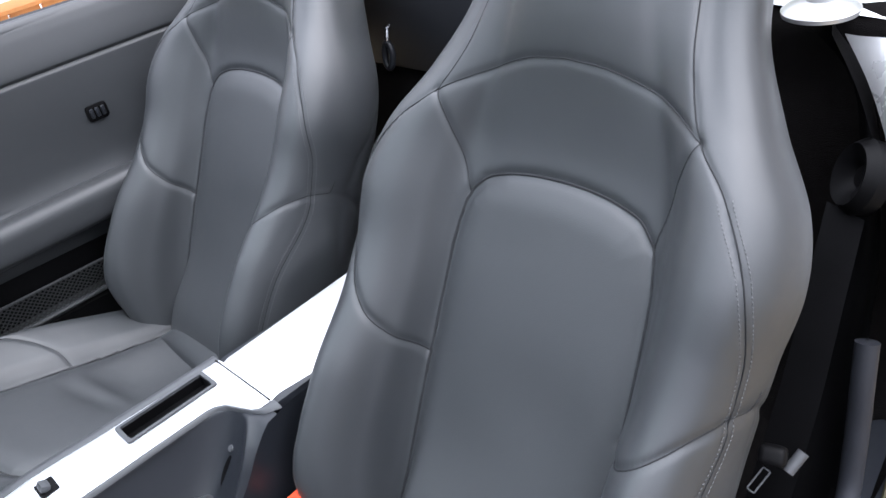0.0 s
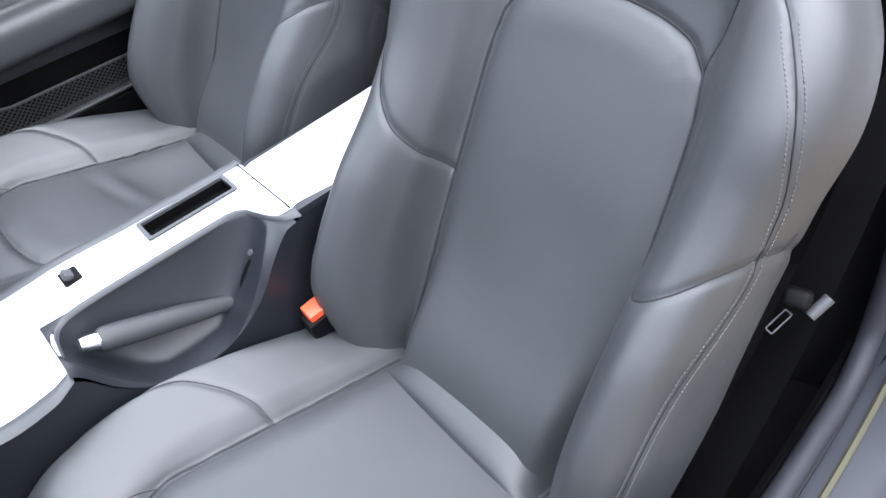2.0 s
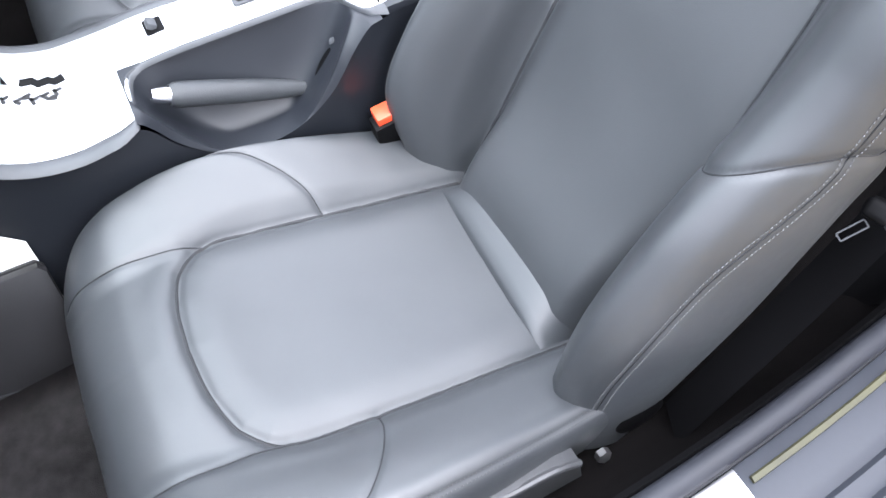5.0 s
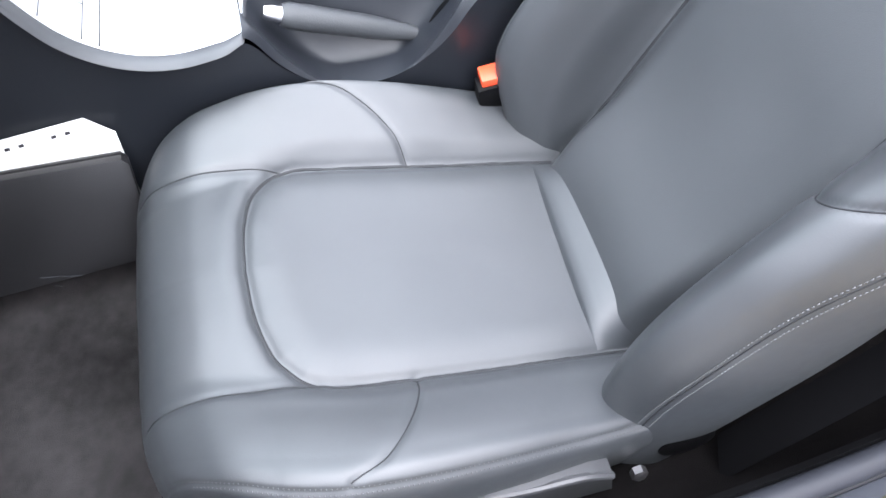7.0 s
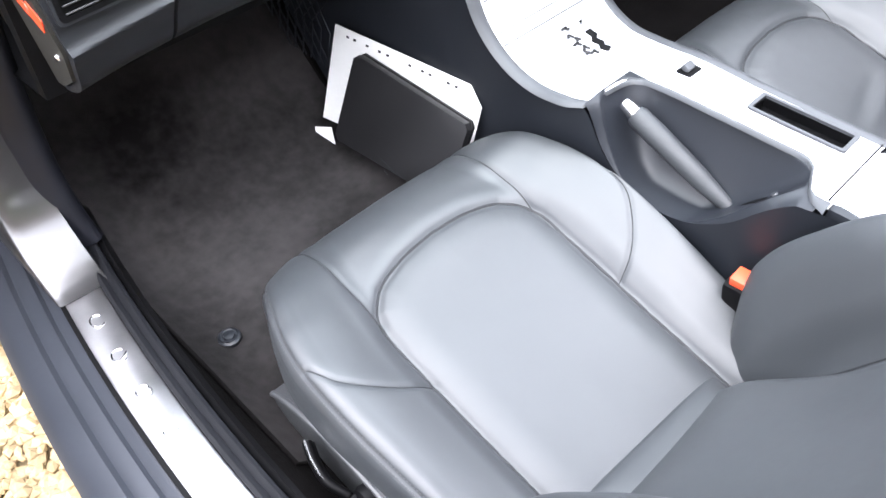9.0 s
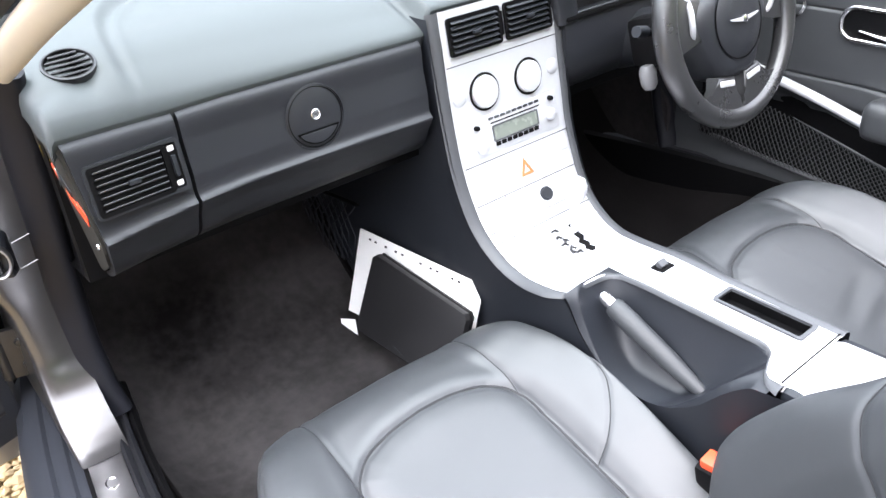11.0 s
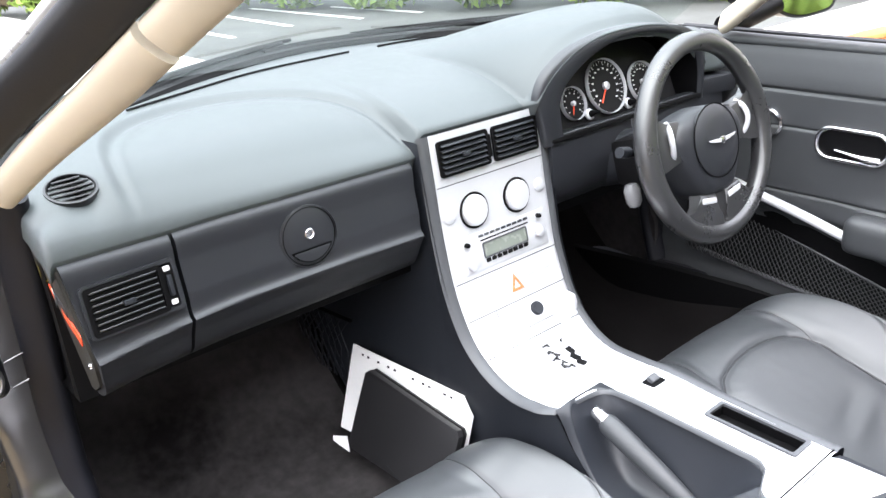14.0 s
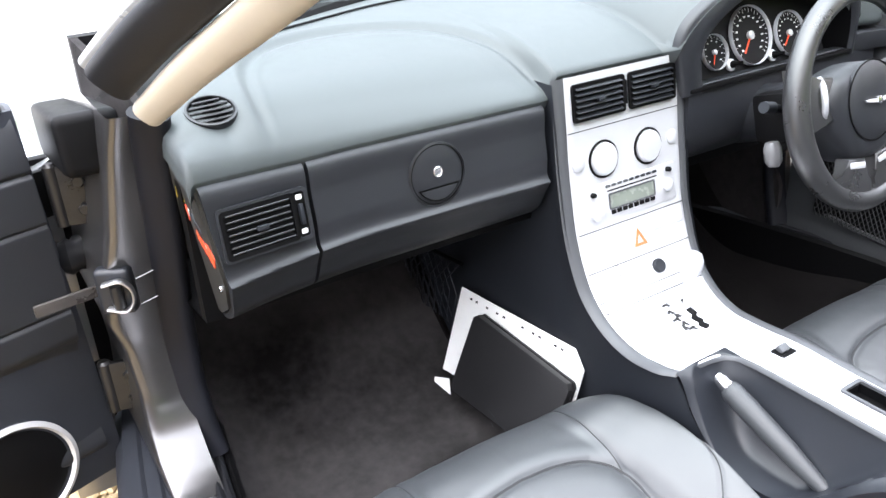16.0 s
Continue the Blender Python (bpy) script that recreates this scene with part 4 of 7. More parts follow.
screen.visible_shadow = False
# cowl, wipers, bonnet, wings
verts = []
for i in range(6):
    for k in range(25):
        a = -1 + 2 * k / 24
        x = 0.016 + 0.66 * a
        y = 1.0 - 0.37 * abs(a) ** 1.6 + (0.0, 0.012, 0.03, 0.075, 0.13, 0.17)[i]
        verts.append((x, y, (0.914, 0.902, 0.925, 0.932, 0.930, 0.90)[i] - 0.03 * abs(a) ** 3))
edge_line = [(0.016 + 0.65 * a, 1.006 - 0.37 * abs(0.985 * a) ** 1.6, 0.926 - 0.03 * abs(a) ** 3) for a in np.linspace(-0.95, 0.95, 50)]
part("screen_base_seal", tube_bm(edge_line, 0.0125, 8), BLACK, car_body, "black seal at the foot of the windscreen")
mesh_part("cowl", verts, grid_faces(6, 25), BLACK, car_body, "black windscreen cowl")
for x0, x1 in ((-0.46, 0.00), (-0.06, 0.50)):
    run = [(x, 1.0 - 0.37 * (abs(x - 0.016) / 0.66) ** 1.6 + 0.055 + 0.05 * (x - x0), 0.932 + 0.012 * (x - x0) - 0.02 * max(0, -x - 0.3)) for x in np.linspace(x0, x1, 16)]
    wiper = part("wiper", tube_bm(run, 0.006, 8, flat=0.5), BLACK, car_body, "black wiper arm and blade")
    part("wiper_arm", tube_bm([(x + 0.03, y + 0.020, z + 0.001) for x, y, z in run[5:]], 0.0040, 8), BLACK, wiper)
verts = []
for i in range(30):
    y = 0.80 + 1.25 * i / 29
    for k in range(33):
        a = -1 + 2 * k / 32
        yy = y + 0.28 * (1 - a * a) * (1 - i / 29)
        z = 0.855 - 0.16 * (i / 29) ** 1.6 - 0.10 * abs(a) ** 4
        z += 0.012 * math.exp(-((abs(a) - 0.28) / 0.05) ** 2)
        verts.append((0.016 + 0.83 * a, yy, z))
mesh_part("bonnet", verts, grid_faces(30, 33), BONNET, car_body, "polished silver bonnet with ribs")
for side in (-1, 1):
    part("wing", plate_bm([(0.86, 0.20), (0.86, 0.78), (0.95, 0.80), (1.4, 0.74), (2.05, 0.62), (2.1, 0.20)], (0.016 + side * 0.79 - 0.05, 0, 0), (0, 1, 0), (0, 0, 1), 0.10, 0.03),
         BONNET, car_body, "silver front wing")

part("pillar_base", box_bm(-0.700, 0.745, 0.848, 0.075, 0.22, 0.075, 0.012, Euler((radians(-8), 0, 0)).to_matrix(), 3), BLACK, car_body, "dark foot of the windscreen pillar")


# ---- centre console ----
CX = 0.016
PROFILE = spline([(-0.072, 0.521), (0.0, 0.520), (0.10, 0.520), (0.20, 0.518), (0.27, 0.507), (0.31, 0.503), (0.35, 0.510), (0.385, 0.528), (0.412, 0.553), (0.436, 0.592),
                  (0.455, 0.640), (0.467, 0.69), (0.476, 0.735), (0.486, 0.80), (0.496, 0.862)], 300)
_pl = np.r_[0, np.cumsum(np.linalg.norm(np.diff(PROFILE, axis=0), axis=1))]


def on_profile(value, axis=1):
    """The point and the upward direction of the console face where y (axis 0) or z (axis 1) has that value."""
    i = int(np.argmin(np.abs(PROFILE[:, axis] - value) + (0 if axis == 0 else (PROFILE[:, 0] < 0.36) * 9)))
    i = min(max(i, 1), len(PROFILE) - 2)
    d = PROFILE[i + 1] - PROFILE[i - 1]
    d = d / np.linalg.norm(d)
    return Vector((0, PROFILE[i, 0], PROFILE[i, 1])), Vector((0, d[0], d[1]))


def panel_left(y, z):
    if z < 0.54 and y < 0.26:
        return float(np.interp(y, [-0.08, -0.052, -0.044, -0.036, -0.028, -0.018, -0.006, 0.214, 0.223, 0.229, 0.233, 0.237, 0.241, 0.26], [-0.070, -0.069, -0.062, -0.044, -0.024, -0.015, -0.012, -0.012, -0.014, -0.020, -0.034, -0.072, -0.094, -0.099]))
    return float(np.interp(z, [0.50, 0.56, 0.70, 0.862], [-0.099, -0.100, -0.099, -0.097]))


def panel_right(y, z):
    if y < 0.40:
        return float(np.interp(y, [-0.08, 0.0, 0.10, 0.22, 0.30, 0.40], [0.063, 0.066, 0.069, 0.078, 0.093, 0.114]))
    return float(np.interp(z, [0.535, 0.60, 0.70, 0.862], [0.115, 0.124, 0.129, 0.130]))


console = thing("centre_console", "centre console with satin silver panel over dark plastic sides", "centre console", at=(CX, 0.25, 0.21))


def lip_dip(y):
    """How far the passenger side edge of the handbrake hollow dips."""
    return float(max(0.0, curve_at([-0.40, -0.10, -0.045, -0.02, 0.02, 0.07, 0.12, 0.17, 0.21, 0.235, 0.27, 0.6], [0, 0, 0, 0.020, 0.066, 0.098, 0.104, 0.090, 0.050, 0.006, 0, 0], y)))


def wall_x(y):
    """The passenger side of the console in plan."""
    return float(np.interp(y, [-0.36, -0.09, -0.04, 0.0, 0.20, 0.235, 0.5], [-0.080, -0.086, -0.096, -0.102, -0.103, -0.106, -0.119]))


def console_shell():
    n = len(PROFILE)
    d = np.gradient(PROFILE, axis=0)
    d /= np.linalg.norm(d, axis=1)[:, None]
    up = np.stack([-d[:, 1], d[:, 0]], axis=1)          # outward from the face
    cols = 38
    top, el, er, wl, wr = [], [], [], [], []
    for i in range(n):
        y, z = PROFILE[i]
        a, b = panel_left(y, z), panel_right(y, z)
        for k in range(cols):
            t = k / (cols - 1)
            x = a + (b - a) * t
            edge = min(t, 1 - t) * (b - a)
            lift = 0.003 * (1 - math.exp(-(edge / 0.004) ** 2)) - 0.0015
            top.append((x, y + up[i, 0] * lift, z + up[i, 1] * lift))
        in_well = -0.036 < y < 0.24 and z < 0.54
        for q, x0, sg in ((el, a, -1), (er, b, 1)):
            for off, dep in ((0.0, -0.002), (0.005, 0.0005), (0.015, -0.001), (0.020, -0.006)):
                if sg < 0 and z < 0.56:
                    off *= float(np.interp(y, [-0.075, -0.045, 0.21, 0.27], [1.0, 0.32, 0.32, 1.0]))
                q.append((x0 + sg * off, y + up[i, 0] * dep, z + up[i, 1] * dep))
        for k in range(14):
            t = k / 13
            wr.append((b + 0.020 + 0.008 * t, y, (z - 0.006) * (1 - t) + 0.215 * t))
    faces = [f for f in grid_faces(n, cols) if not any(abs(top[q][0] - 0.0368) < 0.0165 and abs(top[q][1] - 0.0205) < 0.0585 and top[q][2] < 0.53 for q in f)]
    part_panel = mesh_part("silver_panel", top, faces, SILVER, console, "satin silver console panel")
    mesh_part("panel_edge", el, grid_faces(n, 4), SILVER_EDGE, console, "grey rounded panel edge")
    mesh_part("panel_edge", er, grid_faces(n, 4), SILVER_EDGE, console, "grey rounded panel edge")
    mesh_part("driver_side_wall", wr, grid_faces(n, 14), TRIM_DARK, console)
    # passenger side wall with the dip beside the handbrake
    rows = []
    for y in np.r_[np.linspace(-0.36, 0.496, 170), np.linspace(0.51, 0.98, 10)]:
        z = min(0.868, float(np.interp(y, PROFILE[:, 0], PROFILE[:, 1]))) if y > -0.07 else 0.521
        dip = lip_dip(y)
        x0 = float(wall_x(y))
        for k in range(16):
            t = k / 15
            zt = z - 0.006 - dip
            rows.append((x0 + 0.006 * math.sin(min(1, t * 3) * math.pi / 2) - 0.030 * max(0, t - 0.55), y, zt * (1 - t) + 0.20 * t))
    mesh_part("passenger_side_wall", rows, grid_faces(180, 16), TRIM_DARK, console, "dark grey plastic console side")
    for x in (0.153,):
        part("dash_cheek", plate_bm([(0.496, 0.48), (0.496, 0.846), (0.75, 0.846), (0.75, 0.48)], (x - 0.008, 0, 0), (0, 1, 0), (0, 0, 1), 0.014, 0.003), TRIM_DARK, console)
    # hollow for the handbrake
    g = []
    ny, nx = 100, 50
    for i in range(ny):
        y = -0.062 + 0.302 * i / (ny - 1)
        lip = 0.514 - lip_dip(y)
        for k in range(nx):
            x = wall_x(y) + (-0.010 - wall_x(y)) * k / (nx - 1)
            floor = 0.408
            right = (max(0, 1 - (-0.010 - x) / 0.056)) ** 2.0 * 0.112
            front = (max(0, 1 - (0.240 - y) / 0.105)) ** 2.0 * 0.108
            rear = (max(0, 1 - (max(y, -0.036) + 0.036) / 0.110)) ** 1.4 * 0.106
            left = (max(0, 1 - (x - wall_x(y)) / 0.070)) ** 1.8 * max(0, lip - floor)
            z = floor + (right ** 2 + front ** 2 + rear ** 2 + left ** 2) ** 0.5
            cap = lip + min(1.0, (x - wall_x(y)) / 0.030) * (0.5155 - lip)
            g.append((x, y, min(z, cap, 0.5155)))
    well = mesh_part("handbrake_well", g, grid_faces(ny, nx), TRIM_DARK, console, "dark plastic hollow round the handbrake")
    slot_up = Vector((0, -0.682, 0.731))
    slot = part("lever_slot", plate_bm(rounded(0.020, 0.092, 0.0098), (-0.050, 0.0165, 0.4505), (1, 0, 0), slot_up, 0.0016, 0.0006), TRIM_DARK, well, "raised stadium rim of the lever slot")
    part("slot_inlay", plate_bm(rounded(0.0125, 0.083, 0.006), (-0.050, 0.0165, 0.4520), (1, 0, 0), slot_up, 0.0012), BLACK, slot)
    part("slot_screw", lathe_bm([(0.0045, 0), (0.0042, 0.0016), (0.001, 0.002)], Vector((-0.050, 0.0165, 0.4530)) + slot_up * 0.033, (0, 0.731, 0.682), 16), SILVER_EDGE, slot)
    # rear part of the console between the seats
    v = []
    for i in range(24):
        y = -0.0700 - 0.2935 * i / 23
        for k in range(14):
            t = k / 13
            a, b = -0.072, 0.062
            edge = min(t, 1 - t) * (b - a)
            v.append((a + (b - a) * t, y, 0.5225 + 0.012 * (i / 23) - 0.008 * math.exp(-(edge / 0.006) ** 2) - 0.0035 * (i == 0)))
    mesh_part("rear_panel", v, grid_faces(24, 14), SILVER, console, "satin silver rear console panel")
    part("rear_body", box_bm(-0.004, -0.24, 0.36, 0.15, 0.34, 0.318, 0.012), TRIM_DARK, console)
    return part_panel


console_panel = console_shell()


def seam(points, parent, mat=BLACK, r=0.0011):
    part("panel_seam", tube_bm([Vector(p) for p in points], r, 6), mat, parent)


def face_frame(x, z):
    """Origin and axes on the upright console face."""
    o, e = on_profile(z)
    o = o.copy()
    o.x = x
    return o, Vector((1, 0, 0)), e


def face_line(x0, z0, x1, z1, lift=0.0012, n=8):
    out = []
    for k in range(n + 1):
        t = k / n
        o, ex, ey = face_frame(x0 + (x1 - x0) * t, z0 + (z1 - z0) * t)
        out.append(o + ex.cross(ey) * lift)
    return out


# air vents at the top of the console
def air_vent(name, o, ex, ey, w, h, slats, parent, tilt=0.5, bezel=BLACK, knob=True):
    nz = ex.cross(ey).normalized()
    vent = part(name, plate_bm(rounded(w, h, 0.004), o - nz * 0.006, ex, ey, 0.0075, 0.0), BLACK, parent, "black louvred air vent")
    part("vent_frame", ring_plate_bm(rounded(w + 0.006, h + 0.006, 0.005), rounded(w - 0.004, h - 0.004, 0.003), o + nz * 0.001, ex, ey, 0.0035), bezel, vent)
    for k in range(slats):
        c = o + ey * (h * ((k + 0.5) / slats - 0.5)) + nz * 0.004
        rot = Matrix((ex, ey, nz)).transposed() @ Euler((tilt, 0, 0)).to_matrix()
        # "lit" slats get a paler plastic, with the light on them in its colour
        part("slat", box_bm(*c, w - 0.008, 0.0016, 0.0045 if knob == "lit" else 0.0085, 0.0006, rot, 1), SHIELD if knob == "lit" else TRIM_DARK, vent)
    if knob:
        rot = Matrix((ex, ey, nz)).transposed()
        part("vent_tab", box_bm(*(o + nz * 0.0085), 0.014, 0.006, 0.006, 0.0015, rot), TRIM_DARK, vent)
    return vent


for x0, x1 in ((-0.086, 0.010), (0.024, 0.116)):
    o, ex, ey = face_frame((x0 + x1) / 2, 0.825)
    air_vent("air_vent", o + ex.cross(ey) * 0.002, ex, ey, x1 - x0, 0.049, 6, console)
o, ex, ey = face_frame(0.017, 0.825)
part("vent_wheel", box_bm(*o, 0.006, 0.036, 0.008, 0.002, Matrix((ex, ey, ex.cross(ey))).transposed()), BLACK, console)
# rotary knobs
for x in (-0.034, 0.058):
    o, ex, ey = face_frame(x, 0.735)
    nz = ex.cross(ey)
    k = part("rotary_knob", lathe_bm([(0.0250, 0), (0.0245, 0.007), (0.022, 0.0095), (0.005, 0.010)], o, nz, 40), SILVER, console, "silver rotary knob with black ring")
    part("knob_ring", lathe_bm([(0.0288, 0.0), (0.0288, 0.0034), (0.0264, 0.0040), (0.0250, 0.001)], o, nz, 40, ring=True), BLACK, k)
for x in (-0.083, 0.112):
    o, ex, ey = face_frame(x, 0.738)
    part("push_button", lathe_bm([(0.012, 0), (0.012, 0.003), (0.010, 0.0045), (0.003, 0.005)], o, ex.cross(ey), 24), SILVER, console)
# radio
o, ex, ey = face_frame(0.016, 0.670)
nz = ex.cross(ey)
rot = Matrix((ex, ey, nz)).transposed()
radio = part("radio", box_bm(*(o + nz * 0.001), 0.188, 0.060, 0.006, 0.0015, rot), SILVER, console, "silver car radio")
part("display", plate_bm(rounded(0.092, 0.021, 0.002), o + ex * 0.000 - ey * 0.001, ex, ey, 0.0046), LCD, radio, "grey-green display")
part("display_rim", ring_plate_bm(rounded(0.097, 0.026, 0.003), rounded(0.092, 0.021, 0.002), o - ey * 0.001, ex, ey, 0.0052), SILVER_EDGE, radio)
for k in range(8):
    part("preset_button", box_bm(*(o + ex * (-0.041 + k * 0.0118) - ey * 0.018 + nz * 0.0046), 0.0095, 0.0065, 0.003, 0.001, rot, 1), BLACK, radio)
part("disc_slot", box_bm(*(o + ex * 0.002 + ey * 0.016 + nz * 0.0040), 0.105, 0.0022, 0.0012, 0.0004, rot, 1), BLACK, radio)
for k in range(9):
    part("mode_button", box_bm(*(o + ex * (-0.048 + k * 0.0122) + ey * 0.0235 + nz * 0.0044), 0.0098, 0.0042, 0.002, 0.0007, rot, 1), TRIM_DARK if k > 3 else SILVER_EDGE, radio)
for x, y, r, mt in ((-0.075, -0.013, 0.012, SILVER), (0.075, -0.004, 0.010, SILVER), (-0.080, 0.017, 0.004, BLACK), (0.078, 0.021, 0.004, BLACK)):
    part("radio_knob", lathe_bm([(r, 0.003), (r * 0.95, 0.010), (r * 0.75, 0.0115), (0.001, 0.012)], o + ex * x + ey * y, nz, 24), mt, radio)
# hazard switch, lighter, small switches, panel joints
o, ex, ey = face_frame(0.017, 0.602)
tri = [(-0.0135, -0.012), (0.0135, -0.012), (0, 0.0165)]
inn = [(-0.0070, -0.0078), (0.0070, -0.0078), (0, 0.0075)]
hz = part("hazard_switch", plate_bm(rounded(0.034, 0.038, 0.004), o - ex.cross(ey) * 0.001, ex, ey, 0.0035, 0.001), SILVER, console)
part("hazard_triangle", ring_plate_bm(tri, inn, o + ex.cross(ey) * 0.0025, ex, ey, 0.0012), ORANGE, hz, "orange hazard triangle")
for k in range(4):
    o, ex, ey = face_frame(0.045 + k * 0.021, 0.612)
    part("small_switch", box_bm(*o, 0.018, 0.016, 0.006, 0.0015, Matrix((ex, ey, ex.cross(ey))).transposed()), SILVER, console)
o, ex, ey = face_frame(0.037, 0.557)
part("lighter", lathe_bm([(0.0115, 0), (0.0115, 0.006), (0.010, 0.008), (0.006, 0.0075), (0.001, 0.0075)], o, ex.cross(ey), 24), TRIM_DARK, console, "dark lighter button")
for z in (0.783, 0.632, 0.578, 0.540):
    seam(face_line(-0.097, z, 0.122 if z < 0.6 else 0.128, z), console, SILVER_EDGE, 0.0009)
seam(face_line(-0.040, 0.578, -0.040, 0.540), console, SILVER_EDGE, 0.0008)
for ya, xa, xb in ((0.385, -0.098, 0.108), (-0.068, -0.070, 0.063)):
    seam([(xa + (xb - xa) * k / 6, ya, float(np.interp(ya, PROFILE[:, 0], PROFILE[:, 1])) + 0.0012) for k in range(7)], console, SILVER_EDGE if ya > 0 else BLACK, 0.0012)


def console_z(y):
    return float(np.interp(y, PROFILE[:, 0], PROFILE[:, 1]))


# gear gate, letters and lever
gz = console_z(0.31) + 0.0018
gate_line = [(0.040, 0.364), (0.038, 0.350), (0.033, 0.345), (0.034, 0.334), (0.026, 0.328), (0.028, 0.316), (0.022, 0.310), (0.024, 0.298)]
part("gear_gate", tube_bm([(x, y, console_z(y) + 0.0005) for x, y in gate_line], 0.0078, 8, flat=0.35), BLACK, console, "black stepped gear gate")
lb = bmesh.new()
for k, (x, y) in enumerate(((0.006, 0.366), (0.002, 0.354), (0.008, 0.345), (0.000, 0.338), (0.004, 0.326), (-0.003, 0.318), (0.006, 0.312))):
    box_bm(x, y, console_z(y) + 0.0022, 0.013, 0.0042, 0.0008, 0.0, Euler((0, 0, 0.2 + 0.5 * (k % 3))).to_matrix(), 1, lb)
    box_bm(x + 0.003, y - 0.003, console_z(y) + 0.0022, 0.0042, 0.009, 0.0008, 0.0, Euler((0, 0, 0.2)).to_matrix(), 1, lb)
part("gate_marks", lb, INK, console, "dark gear position marks")
gear = thing("gear_lever", "silver automatic gear lever with rounded knob", "gear lever", at=(0.041, 0.352, 0.512))
part("stem", tube_bm([(0.040, 0.350, 0.508), (0.043, 0.355, 0.540), (0.045, 0.357, 0.565)], [0.008, 0.007, 0.008], 14), SILVER, gear)
part("knob", lathe_bm([(0.008, -0.014), (0.014, -0.008), (0.018, 0.004), (0.0185, 0.014), (0.015, 0.024), (0.008, 0.028)], (0.046, 0.358, 0.572), (0.10, 0.1, 1), 28), SILVER, gear, "satin silver knob")
# tray slot and window switch
tray = part("coin_tray", ring_plate_bm(rounded(0.042, 0.128, 0.004), rounded(0.0335, 0.1175, 0.003), (0.0368, 0.0205, 0.5205), (1, 0, 0), (0, 1, 0), 0.0042), SILVER_EDGE, console, "black recessed tray with grey rim")
part("tray_mat", plate_bm(rounded(0.040, 0.124, 0.003), (0.0368, 0.0205, 0.5040), (1, 0, 0), (0, 1, 0), 0.0030), BLACK, tray)
part("tray_wall", ring_plate_bm(rounded(0.040, 0.124, 0.003), rounded(0.0337, 0.1177, 0.003), (0.0368, 0.0205, 0.5040), (1, 0, 0), (0, 1, 0), 0.0165), BLACK, tray)
sw = part("window_switch", plate_bm(rounded(0.030, 0.022, 0.003), (0.038, 0.181, 0.5185), (1, 0, 0), (0, 1, 0), 0.0032), BLACK, console, "black switch well")
part("rocker", box_bm(0.038, 0.183, 0.525, 0.017, 0.012, 0.009, 0.003, Euler((0.5, 0, 0)).to_matrix()), SILVER_EDGE, sw, "grey rocker")

# ---- handbrake ----
brake = thing("handbrake", "grey leather handbrake lever with a silver button", "handbrake", at=(-0.05, 0.06, 0.41))
grip = [(-0.0490, 0.042, 0.424), (-0.0495, 0.080, 0.440), (-0.050, 0.100, 0.449), (-0.0505, 0.140, 0.466), (-0.0508, 0.180, 0.4825), (-0.051, 0.197, 0.4895)]
part("arm", tube_bm([(-0.048, 0.020, 0.414), (-0.049, 0.07, 0.436)], 0.009, 12, flat=0.7), BLACK, brake)
part("grip", tube_bm([Vector(v) for v in spline(grip, 26)], list(np.interp(np.linspace(0, 1, 26), [0, 0.15, 0.35, 0.8, 0.96, 1], [0.009, 0.0115, 0.0140, 0.0156, 0.0152, 0.0125])), 20, flat=0.82),
     material("grey_grip_leather", (0.034, 0.037, 0.040), 0.42, vary=0.12, scale=20, bump=0.12, bump_scale=600, kind="voronoi", spec=0.4), brake, "grey leather grip")
part("release_button", tube_bm([(-0.051, 0.196, 0.489), (-0.051, 0.209, 0.4945), (-0.051, 0.216, 0.4975)], [0.0105, 0.0098, 0.008], 16), CHROME, brake, "bright release button")


# ---- dashboard ----
dash = thing("dashboard", "grey dashboard with a soft moulded top and a glovebox", "dashboard", at=(0.016, 0.6, 0.75))


def dash_front_y(x):
    return 0.503 - 0.024 * max(0.0, (-x - 0.42) / 0.21) ** 1.5


def lip_z(x):
    """Height of the front edge of the moulded top."""
    return float(np.interp(x, [-0.64, -0.50, -0.118, -0.103, 0.14, 0.66], [0.846, 0.838, 0.835, 0.866, 0.866, 0.858]))


def screen_y(x):
    return 1.0 - 0.37 * (abs(x - 0.016) / 0.66) ** 1.6


def hood_lift(x, y):
    """The raised cowl over the instruments."""
    a = (x - 0.345) / 0.235
    if abs(a) >= 1:
        return 0.0
    arch = 0.098 * (1 - abs(a) ** 2.6) ** 0.8
    return arch * max(0.0, min(1.0, (0.86 - y) / 0.34)) ** 0.8


def dash_top_z(x, y):
    y0, y1, z0 = dash_front_y(x), screen_y(x), lip_z(x)
    t = min(1, max(0, (y - y0) / (y1 - y0)))
    z = z0 + (0.925 - z0) * (0.85 * (1 - (1 - t) ** 5.5) + 0.15 * (1 - (1 - t) ** 2))
    f = min(1.0, max(0.0, (y - y0) / 0.05))
    f = f * f * (3 - 2 * f)
    z -= 0.022 * min(1.0, max(0.0, (-x - 0.50) / 0.07)) ** 1.5 * (1 - t) ** 0.5 * f
    z -= 0.016 * max(0.0, (-x - 0.59) / 0.05) ** 2 * f
    z -= 0.02 * max(0, (abs(x - 0.016) - 0.55) / 0.10) ** 2 * t
    # the airbag cover lies lower than the arched border round it
    q = (abs((x + 0.322) / 0.203) ** 2.2 + abs((y - 0.50) / 0.268) ** 2.2) ** (1 / 2.2)
    s = min(1, max(0, (q - 0.985) / 0.085))
    z -= 0.0105 * (1 - s * s * (3 - 2 * s)) * f
    z += (0.005 * max(0.0, 1 - q * q) + 0.0022 * math.exp(-((q - 0.95) / 0.035) ** 2)) * f
    return z


